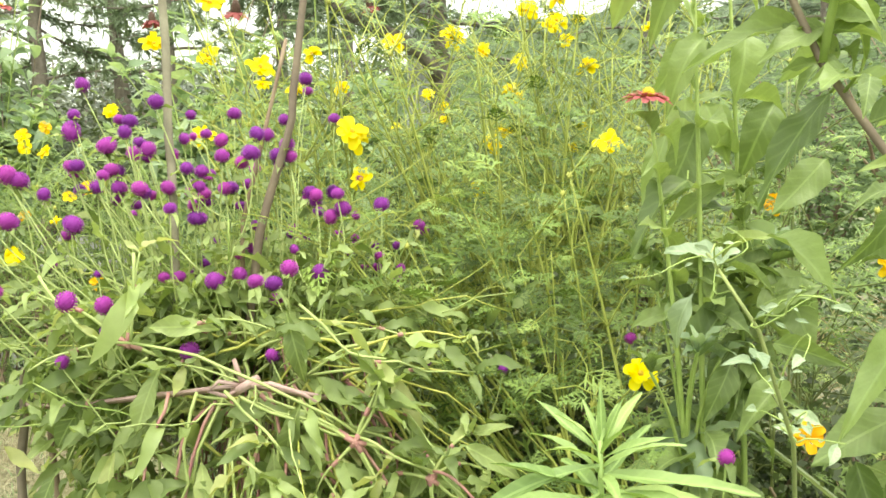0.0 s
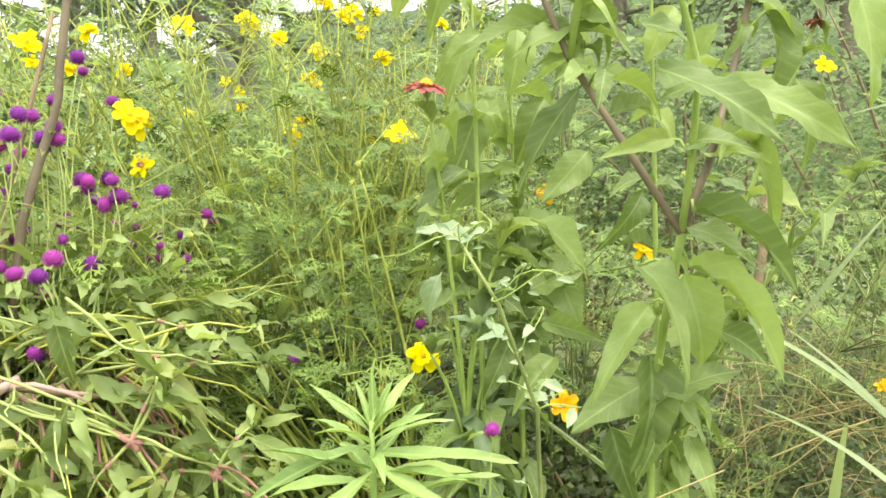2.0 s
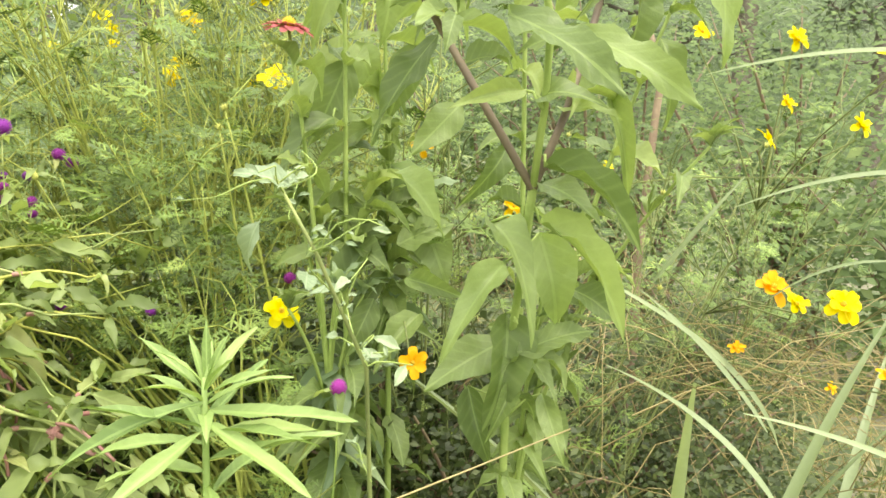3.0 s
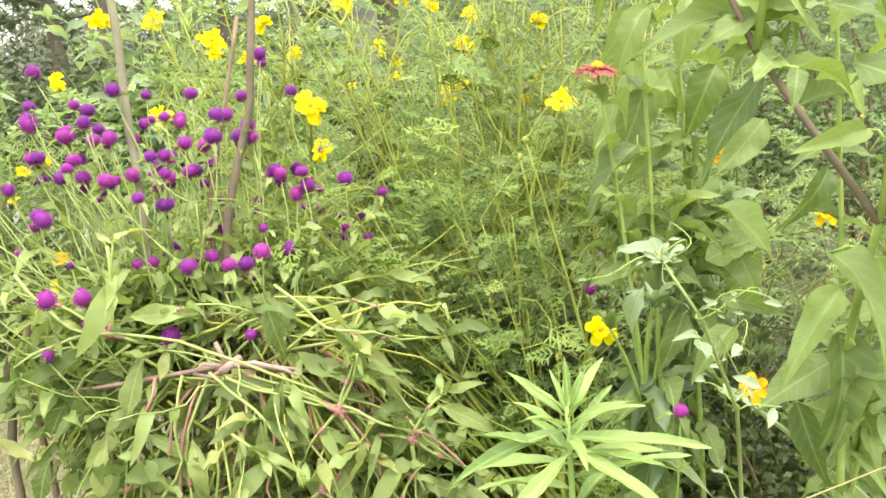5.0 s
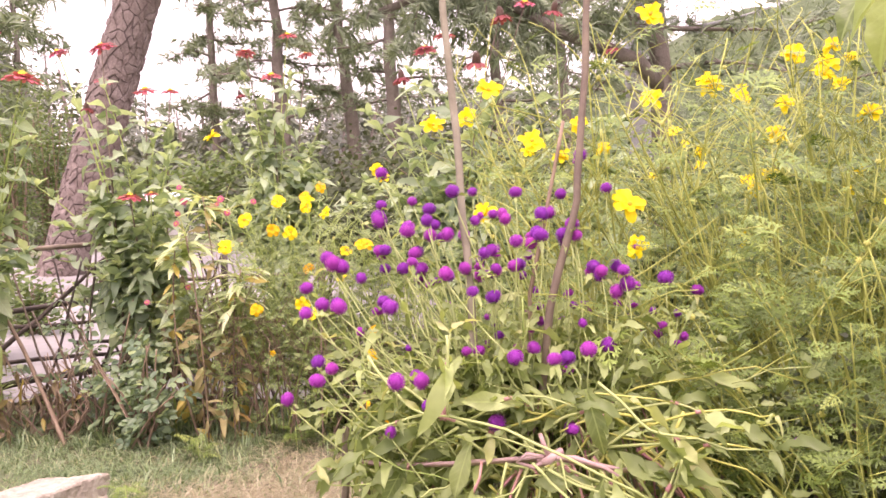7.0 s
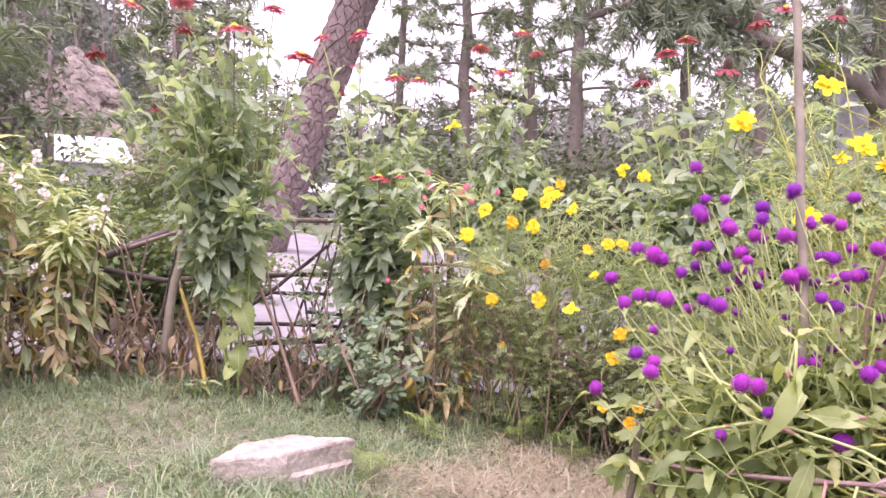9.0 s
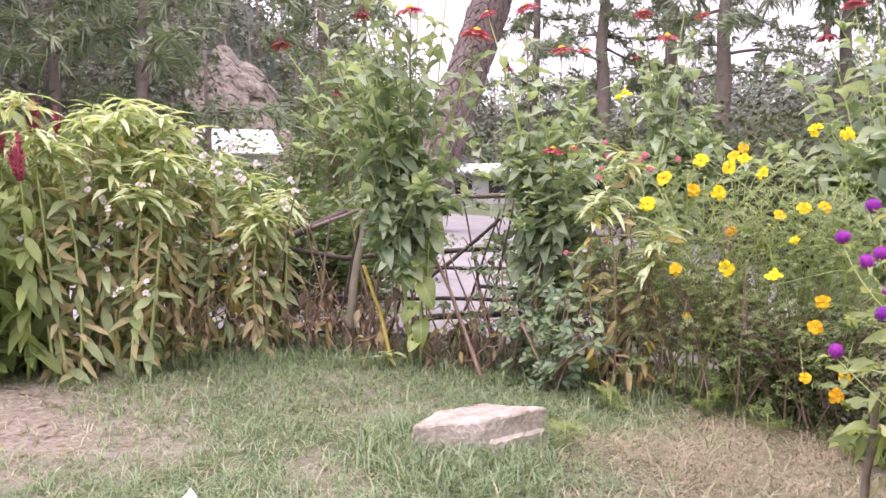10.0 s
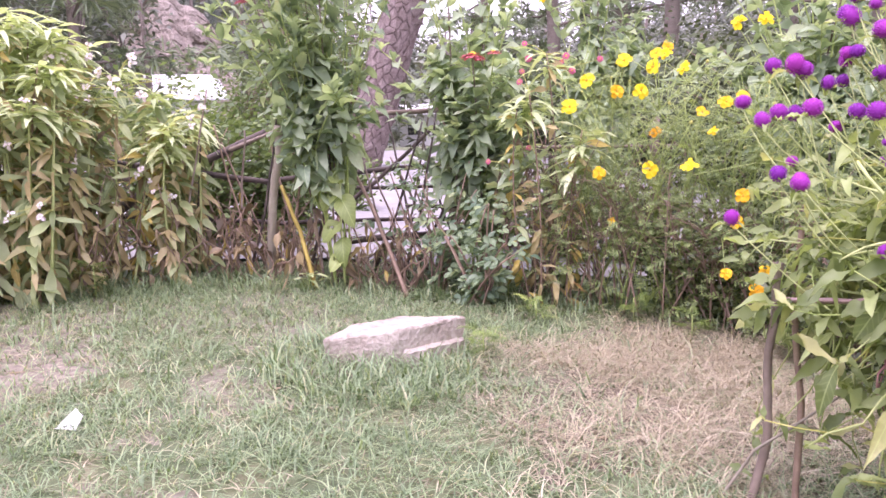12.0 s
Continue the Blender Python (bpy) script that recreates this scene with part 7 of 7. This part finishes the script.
for k, (x, y) in enumerate(((-3.62, 1.98), (-3.52, 2.2), (-3.3, 2.42), (-3.2, 2.5), (-2.98, 2.58), (-2.82, 2.66), (-3.42, 2.36), (-3.66, 1.75))):
    stalk_bunch((x, y, gz(x)), 7, 0.32 + 0.06 * (k % 4), 0.3, "withered brown plant with curled leaves at the fence", 20 + k, leaves=7)
stalk_bunch((-2.1, 2.9, gz(-2.1)), 10, 0.8, 0.12, "withered brown plant with curled leaves at the fence", 7, leaves=6)


# ---------------------------------------------------------------- balsam, celosia, yellow bush, rose
def balsam(base, n, h, spread, blooms, label, seed, pods=False, top_shape=LEAF_BT, most=45, dry=0.42):
    """A leafy clump of upright stems, narrow drooping leaves and a starry tuft on each tip."""
    rnd = random.Random(seed)
    base = Vector(base)
    t = thing("balsam_plant", label, "flower plant", base, "balsam plants")
    lv = Leaves(t, LEAF_B, M_JOIN_B, most)
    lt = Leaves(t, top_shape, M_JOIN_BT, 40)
    ld = Leaves(t, LEAF_YEL, M_JOIN_YEL, 30)
    ends = []
    for k in range(n):
        o = Vector((rnd.uniform(-1, 1) * spread[0], rnd.uniform(-1, 1) * spread[1], 0))
        st = base + o * 0.7 + Vector((0, 0, -0.02))
        st.z = gz(st.x) - 0.02
        e = base + o * 1.15
        e.z = gz(e.x) + h * rnd.uniform(0.72, 1.0) * (1 - 0.25 * (o.x / spread[0]) ** 2)
        line = curve_pts(st, e, (rnd.uniform(-0.04, 0.04), rnd.uniform(-0.04, 0.04), 0), 12)
        part("stem", Geo().tube(line, 0.004 if pods else 0.008, 0.003, 6), M_STEM_D if pods or rnd.random() < 0.25 else M_STEM_G, t)
        ends.append(line)
        for i in range(20 if pods else 48):
            s = rnd.uniform(0.6, 10.9)
            q = line[int(s)].lerp(line[int(s) + 1], s - int(s))
            way = around(rnd.uniform(0, 6.3), rnd.uniform(-1.25, -0.1) + 0.05 * s)
            if rnd.random() < dry * (1.6 - s / 11):
                ld.add(q, way, rnd.uniform(0.07, 0.13), normal=(0.5, -0.6, 0.6))
            else:
                lv.add(q, way, rnd.uniform(0.085, 0.165) * (1.1 - 0.02 * s), normal=(0.4 + rnd.uniform(-0.5, 0.5), -0.4, 0.8))
        for i in range(18):
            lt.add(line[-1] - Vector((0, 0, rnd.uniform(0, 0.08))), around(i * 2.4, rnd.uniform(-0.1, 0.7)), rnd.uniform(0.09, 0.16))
    for _ in range(0 if pods else 10):
        ln = ends[rnd.randrange(n)]
        q = ln[rnd.randrange(7, 12)]
        blooms = blooms + [(q.x + rnd.uniform(0.02, 0.12), q.y - rnd.uniform(0.02, 0.1), q.z + rnd.uniform(-0.08, 0.03), rnd.uniform(14, 24))]
    blooms = blooms + [(x + rnd.uniform(-0.04, 0.04), y, z + rnd.uniform(-0.05, 0.05), mm * 0.9) for x, y, z, mm in blooms if not pods]
    for x, y, z, mm in blooms:
        p = Vector((x, y, z))
        q = min((v for ln in ends for v in ln), key=lambda v: (v - p).length)
        part("stem", Geo().tube([q, q.lerp(p, 0.5) + Vector((0, 0, 0.01)), p], 0.0018, 0.0012, 4), M_STEM_Y, t)
        bloom(F_BALSAM if not pods else F_PINK, p, Vector((0.5 + rnd.uniform(-0.4, 0.4), -0.8, 0.3)), mm * (0.0012 if pods else 0.00085), t, rnd)
    lv.done()
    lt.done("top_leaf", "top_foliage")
    ld.done("yellow_leaf", "yellow_foliage")
    return t


balsam((-3.72, 1.38, gz(-3.75)), 28, 1.26, (0.32, 0.34), BALSAM_FL[:10], "white flowered balsam clump with drooping yellowing leaves", 1, dry=0.38)
balsam((-3.68, 1.72, gz(-3.68)), 20, 1.1, (0.2, 0.22), BALSAM_FL[10:], "white flowered balsam clump with drooping yellowing leaves", 2, dry=0.6)
balsam((-3.52, 2.08, gz(-3.52)), 11, 0.95, (0.15, 0.12), [], "thin fading balsam at the fence", 3, dry=0.5)
balsam((-1.99, 2.80, gz(-2.0)), 6, 1.06, (0.14, 0.06), [(-2.03, 2.75, 1.27, 10), (-2.02, 2.76, 1.21, 13), (-2.04, 2.74, 1.16, 10), (-2.06, 2.75, 1.12, 12), (-1.88, 2.82, 1.21, 13), (-1.86, 2.83, 1.15, 12), (-1.90, 2.82, 1.19, 9), (-1.76, 2.88, 1.19, 11), (-2.02, 2.74, 0.85, 10), (-2.17, 2.66, 0.80, 10)], "slender balsam with pink buds and yellow leaves", 4, pods=True, dry=0.6)


def celosia(base, n, h, spread, plumes, label, seed):
    rnd = random.Random(seed)
    base = Vector(base)
    t = thing("celosia_plant", label, "flower plant", base, "celosia plants")
    lv = Leaves(t, LEAF_C, M_JOIN_C, 60)
    tips = [(Vector(p[:3]), p[3] * 0.001) for p in plumes]
    for k in range(n):
        e = base + Vector((rnd.uniform(-1, 1) * spread, rnd.uniform(-1, 1) * spread, h * rnd.uniform(0.55, 1.0)))
        tips.append((e, 0))
    for p, rad in tips:
        st = base + Vector(((p.x - base.x) * 0.5 + rnd.uniform(-0.08, 0.08), (p.y - base.y) * 0.5 + rnd.uniform(-0.08, 0.08), 0))
        st.z = gz(st.x) - 0.02
        line = curve_pts(st, p, (rnd.uniform(-0.04, 0.04), 0, 0.03), 12)
        part("stem", Geo().tube(line, 0.009, 0.004, 6), M_STEM_R if rnd.random() < 0.5 else M_STEM, t)
        for i in range(36):
            s = rnd.uniform(1.0, 10.9)
            q = line[int(s)].lerp(line[int(s) + 1], s - int(s))
            lv.add(q, around(rnd.uniform(0, 6.3), rnd.uniform(-1.25, 0.3)), rnd.uniform(0.09, 0.17) * (1.15 - 0.035 * s), normal=(0.3, -0.3, 0.9))
        if rad:
            g = Geo()
            rad = rad * 0.9
            ht = rad * 3.2
            spires = [(Vector((0, 0, 0)), 1.0)] + [(around(rnd.uniform(0, 6.3), 0.5) * rad * rnd.uniform(0.3, 0.8), rnd.uniform(0.35, 0.75)) for _ in range(6)]
            for o, sc in spires:
                for i in range(int(70 * sc) + 10):
                    s = rnd.random()
                    rr = rad * 0.42 * sc * (1 - s) ** 0.8 * (0.5 + 0.5 * min(1, s * 6))
                    a = rnd.uniform(0, 6.3)
                    c = p + o * (0.3 + s) + Vector((math.cos(a) * rr, math.sin(a) * rr, s * ht * sc))
                    d = around(a, 0.7 + rnd.uniform(-0.3, 0.6))
                    q = rad * rnd.uniform(0.15, 0.34)
                    sd = d.orthogonal().normalized() * q * 0.35
                    s3 = d.cross(sd)
                    g.add([c - sd, c + sd, c + s3, c - s3, c + d * q], [(0, 2, 4), (2, 1, 4), (1, 3, 4), (3, 0, 4)])
                g.tube([p - Vector((0, 0, 0.01)), p + o + Vector((0, 0, ht * 0.85 * sc))], rad * 0.25 * sc, rad * 0.06, 6)
            part("plume", g, M_PLUME, t, "crimson feathery plume")
    lv.done()
    return t


celosia((-4.0, 1.05, gz(-4.0)), 20, 0.95, 0.34, PLUMES[:4] + PLUMES[7:9] + PLUMES[12:], "crimson plumed celosia with broad green leaves", 1)
celosia((-4.3, 0.85, gz(-4.3)), 22, 1.3, 0.36, PLUMES[4:7] + PLUMES[9:12], "crimson plumed celosia with broad green leaves", 2)

cosmos((-1.75, 3.02, gz(-1.72)), [(x, y, z, mm * 1.08) for x, y, z, mm in near(MARIGOLD, -9, -1.62)], F_SINGLE, "bushy yellow marigold with finely cut leaves at the fence", 34, 1.0, (0.38, 0.18), 1150, 11, most=90, leaf=0.10, stem=M_STEM, rad=0.004, face=(0.4, -0.8, 0.4), low=0.0, fuzz=0.09, foot=0.34, shapes=FEATHER_FAR, joined=M_MARI_J)
cosmos((-1.35, 3.05, gz(-1.4)), [(x, y, z, mm * 1.08) for x, y, z, mm in near(MARIGOLD, -1.62, 0)], F_SINGLE, "bushy yellow marigold with finely cut leaves at the fence", 34, 0.95, (0.36, 0.18), 1150, 12, most=90, leaf=0.10, stem=M_STEM, rad=0.004, face=(0.4, -0.8, 0.4), low=0.0, fuzz=0.09, foot=0.34, shapes=FEATHER_FAR, joined=M_MARI_J)
cosmos((-0.9, 3.2, gz(-0.95)), COSMOS_FAR, F_COSMOS, "bushy marigold with finely cut leaves", 24, 0.85, (0.36, 0.18), 800, 13, most=60, leaf=0.10, stem=M_STEM, rad=0.004, low=0.0, fuzz=0.09, foot=0.34, shapes=FEATHER_FAR, joined=M_MARI_J)
for k, (x, y) in enumerate(((-0.45, 3.0), (0.0, 3.15), (0.45, 3.0), (0.95, 2.9))):
    cosmos((x, y, gz(x)), [], F_SINGLE, "green cosmos growth behind the purple flowers", 16, 1.25, (0.34, 0.16), 480, 14 + k, most=30, leaf=0.13, stem=M_STEM, rad=0.004, low=0.1, shapes=FEATHER_FAR, joined=M_MARI_J)


for k, (x, y) in enumerate(((-1.95, 2.92), (-1.68, 2.93), (-1.42, 2.96), (-1.15, 3.0))):
    cosmos((x, y, gz(x)), [], F_SINGLE, "dense low marigold foliage on the lawn edge", 14, (0.5, 0.62, 0.45, 0.55)[k], (0.24, 0.14), 430, 190 + k, most=4, leaf=0.085, stem=M_STEM_D, rad=0.004, low=0.0, fuzz=0.07, foot=0.2, shapes=FEATHER_FAR, joined=M_MARI_J)


def rose(base, label, seed, n=10, h=0.5):
    rnd = random.Random(seed)
    base = Vector(base)
    t = thing("rose_bush", label, "bush", base)
    lv = Leaves(t, LEAF_R, M_JOIN_R, 80)
    for k in range(n):
        e = base + Vector((rnd.uniform(-0.27, 0.27), rnd.uniform(-0.16, 0.16), h * rnd.uniform(0.3, 1.0)))
        line = curve_pts(base + Vector((rnd.uniform(-0.06, 0.06), rnd.uniform(-0.05, 0.05), -0.02)), e, (0, 0, 0.04), 8)
        part("stem", Geo().tube(line, 0.006, 0.003, 5), M_STEM_D, t)
        for i in range(9):
            q = line[rnd.randrange(1, 8)]
            d = around(rnd.uniform(0, 6.3), rnd.uniform(-0.2, 0.6))
            s = d.orthogonal().normalized()
            for w in range(5):
                o = (0, 1, -1, 0.8, -0.8)[w]
                along_d = (0.075, 0.05, 0.05, 0.022, 0.022)[w]
                lv.add(q + d * along_d, d + s * o, rnd.uniform(0.028, 0.052), normal=(rnd.uniform(-0.6, 0.7), rnd.uniform(-0.9, 0.2), 0.8))
    lv.done()


rose((-2.24, 2.62, gz(-2.24)), "rose bush with rounded grey green leaves on the lawn edge", 5, 13, 0.46)
rose((-2.50, 2.72, gz(-2.50)), "rose bush with rounded grey green leaves on the lawn edge", 6, 12, 0.7)


# ---------------------------------------------------------------- stone, litter, weeds, grass
g = Geo()
S0 = Vector((-2.05, 1.9, gz(-2.05)))
TOPS = [(-2.155, 1.628, 0.288), (-1.955, 1.770, 0.304), (-1.905, 2.065, 0.292), (-2.145, 2.02, 0.282), (-2.205, 1.815, 0.284)]
mid = sum((Vector(p) for p in TOPS), Vector()) / len(TOPS)
N = 110
rings = []
for lvl, (down, sc) in enumerate(((0.22, 0.99), (0.15, 0.985), (0.10, 0.98), (0.075, 0.985), (0.068, 0.98), (0.035, 0.99), (0.008, 1.0), (0.0, 0.975), (-0.003, 0.9), (-0.004, 0.75), (-0.003, 0.5), (-0.002, 0.25), (0.0, 0.0))):
    ring = []
    for k in range(N):
        f = k / N * len(TOPS)
        i = int(f)
        p = Vector(TOPS[i]).lerp(Vector(TOPS[(i + 1) % len(TOPS)]), f - i)
        p = mid + (p - mid) * sc
        q = Vector((p.x * 7.5, p.y * 7.5, down * 10))
        ch = math.floor((noise.noise(q) + 0.25 * noise.noise(q * 3)) * 5) / 5
        fine = noise.noise(q * 5)
        out = Vector((p.x - mid.x, p.y - mid.y, 0))
        if lvl < 8:
            p = p + out * (0.07 * ch + 0.03 * fine) * (0.5 + 0.5 * min(1, down / 0.05))
            if down > 0.07 and 1.05 < f < 2.0:
                p += Vector((0.022, -0.008, 0))
        p.z += -down + (0.009 * ch + 0.004 * fine if lvl > 5 else 0.006 * fine)
        ring.append(p)
    rings.append(ring)
g.add([v for rg in rings for v in rg], [(i * N + k, i * N + (k + 1) % N, (i + 1) * N + (k + 1) % N, (i + 1) * N + k) for i in range(len(rings) - 1) for k in range(N)])
lone("stone_slab", g, M_STONE, "flat pale stone slab lying on the lawn", "stone", origin=S0, smooth=False)

g = Geo()
b = Vector((-2.31, 0.872, gz(-2.31)))
g.add([b + Vector(v) for v in ((-0.03, -0.02, 0.002), (0.0, -0.03, 0.012), (0.035, 0.0, 0.004), (0.02, 0.03, 0.03), (-0.01, 0.03, 0.045), (-0.035, 0.015, 0.012), (0.0, 0.005, 0.036))], [(0, 1, 6), (1, 2, 6), (2, 3, 6), (3, 4, 6), (4, 5, 6), (5, 0, 6)])
lone("paper_scrap", g, M_PAPER, "small crumpled white paper scrap on the grass", "litter", origin=b, smooth=False)

r = random.Random(51)
for x, y, h, n in ((-3.2, 2.6, 0.2, 17), (-3.05, 2.7, 0.22, 18), (-2.85, 2.75, 0.16, 15), (-3.35, 2.45, 0.2, 17), (-3.6, 2.2, 0.2, 16), (-2.95, 2.6, 0.2, 15), (-3.3, 2.75, 0.25, 18), (-2.7, 2.95, 0.2, 17), (-2.15, 2.75, 0.12, 14), (-1.6, 2.8, 0.1, 14), (-1.80, 2.02, 0.11, 14), (-3.45, 1.62, 0.14, 16), (-2.9, 2.3, 0.08, 9), (-1.0, 2.7, 0.1, 12), (-1.9, 2.55, 0.08, 10), (-1.35, 2.75, 0.09, 10)):
    bb = Vector((x, y, gz(x)))
    t = thing("weed", "small green weed with cut leaves on the lawn", "plant", bb, "weeds")
    part("stem", Geo().tube([bb - Vector((0, 0, 0.01)), bb + Vector((0, 0, h))], 0.003, 0.002, 5), M_STEM, t)
    lw = Leaves(t, FEATHER if n % 2 == 0 else LEAF_B, M_JOIN, 40)
    for k in range(n):
        lw.add(bb + Vector((0, 0, h * r.uniform(0.3, 1))), around(k * 2.4, r.uniform(0, 0.7)), r.uniform(0.06, 0.1))
    lw.done()


def blades(n, area, hmin, hmax, wid, seed, keep, flat=0.0, tuft=0.008):
    """Curved tapering blades, standing in small tufts."""
    rnd = random.Random(seed)
    g = Geo()
    vs, fs = [], []
    left = 0
    while n > 0:
        if left <= 0:
            cx, cy = rnd.uniform(area[0], area[1]), rnd.uniform(area[2], area[3])
            left = rnd.randrange(3, 9)
        left -= 1
        x, y = cx + rnd.gauss(0, tuft), cy + rnd.gauss(0, tuft)
        k = keep(x, y)
        if rnd.random() > k:
            n -= 0.05
            continue
        n -= 1
        a = rnd.uniform(0, 6.3)
        h = rnd.uniform(hmin, hmax)
        z = gz(x)
        t = rnd.uniform(0.5, 1.3) + flat
        dx, dy = math.cos(a), math.sin(a)
        o = len(vs)
        w = wid * rnd.uniform(0.6, 1.3)
        for s, ww in ((0, 1), (0.5, 0.8), (1.0, 0)):
            q = h * t * s * s * 1.1
            zz = z - 0.004 + h * (s - 0.35 * s * s * t) * max(0.15, 1 - flat * 0.6)
            if ww:
                vs.append((x + dx * q - dy * w * ww, y + dy * q + dx * w * ww, zz))
                vs.append((x + dx * q + dy * w * ww, y + dy * q - dx * w * ww, zz))
            else:
                vs.append((x + dx * q, y + dy * q, zz))
        fs += [(o, o + 1, o + 3, o + 2), (o + 2, o + 3, o + 4)]
    g.add(vs, fs)
    return g


def border_side(x, y):
    """Positive on the lawn side of the border, in metres."""
    best = 9
    for (ax_, ay_), (bx_, by_) in zip(BORDER, BORDER[1:]):
        dx, dy = bx_ - ax_, by_ - ay_
        ln = math.hypot(dx, dy)
        s = max(0, min(1, ((x - ax_) * dx + (y - ay_) * dy) / ln ** 2))
        d = math.hypot(x - ax_ - s * dx, y - ay_ - s * dy)
        if d < abs(best):
            best = d if (dx * (y - ay_) - dy * (x - ax_)) < 0 else -d
    return best


def dryness(x, y):
    return max(0.0, min(1.0, 1.7 - 1.7 * math.hypot((x + 1.2) / 0.72, (y - 2.2) / 0.8) + noise.noise((x * 3, y * 3, 2)) * 0.8))


def bare(x, y):
    return max(0.0, min(1.0, 1.4 - 1.4 * math.hypot((x + 3.35) / 0.75, (y - 0.85) / 0.5) + noise.noise((x * 3, y * 3, 5)) * 0.7))


def keep_green(x, y):
    s = border_side(x, y)
    if s < -0.25:
        return 0.0
    return max(0.06, (0.55 + 0.6 * noise.noise((x * 2.0, y * 2.0, 0)))) * (1 - 0.72 * dryness(x, y)) * (1 - 0.93 * bare(x, y))


def worn(x, y):
    """Dry grass with bare soil showing between the tufts."""
    if border_side(x, y) < -0.3:
        return 0.0
    hole = 1.3 - math.hypot((x + 1.30) / 0.30, (y - 1.98) / 0.16)
    tuft = 0.62 + 0.9 * noise.noise((x * 9, y * 9, 4)) + 0.5 * noise.noise((x * 22, y * 22, 1))
    return dryness(x, y) * max(0.05, min(1.0, tuft - 0.45 * max(0.0, hole)))


M_GRASS = leaf_mat("lawn_grass", (0.125, 0.205, 0.10), (0.36, 0.48, 0.265), (0.66, 0.64, 0.40), veins=False, per_island=True)
M_STRAW = leaf_mat("dry_lawn_grass", (0.27, 0.23, 0.145), (0.52, 0.465, 0.31), (0.76, 0.71, 0.52), veins=False, per_island=True, glow=0.15)
lone("grass", blades(86000, (-4.6, 0.2, -0.3, 3.1), 0.025, 0.085, 0.0017, 1, keep_green, 0.2), M_GRASS, "short green lawn grass", "grass", "stuff")
lone("long_grass", blades(5200, (-3.9, -1.2, 1.2, 3.1), 0.06, 0.13, 0.0026, 2, lambda x, y: 0.9 if math.hypot(x + 2.02, y - 1.72) < 0.36 else 0.5 if -0.2 < border_side(x, y) < 0.25 else 0.02), M_GRASS, "longer green grass along the border and stone", "grass", "stuff")
lone("dry_grass", blades(11000, (-2.2, 0.0, 1.0, 3.2), 0.035, 0.09, 0.0016, 3, worn, 1.0), M_STRAW, "patch of flattened dry straw coloured grass", "dry grass", "stuff")
lone("loose_straw", blades(8000, (-2.2, 0.0, 1.0, 3.2), 0.05, 0.12, 0.0015, 13, worn, 0.4, 0.012), M_STRAW, "loose pale dry stalks on the bare patch", "dry grass", "stuff")
lone("scattered_straw", blades(11000, (-4.6, 0.2, -0.3, 3.1), 0.03, 0.09, 0.0017, 4, lambda x, y: 0.5 if border_side(x, y) > -0.2 else 0, 0.6), M_STRAW, "dry grass blades scattered in the lawn", "dry grass", "stuff")
lone("weedy_grass", blades(5000, (-3.0, 2.8, 3.0, 5.0), 0.04, 0.11, 0.0026, 5, lambda x, y: 0.5 if -0.8 < border_side(x, y) < 0.1 else 0.0), M_GRASS, "grass growing under the flower border", "grass", "stuff")
lone("fallen_leaves", blades(420, (-4.4, -0.9, 0.3, 2.9), 0.015, 0.045, 0.009, 6, lambda x, y: 0.15 + bare(x, y) if border_side(x, y) > -0.1 else 0, 0.9, 0.2), M_LEAF_DRY, "scattered small dry leaves", "litter", "stuff")
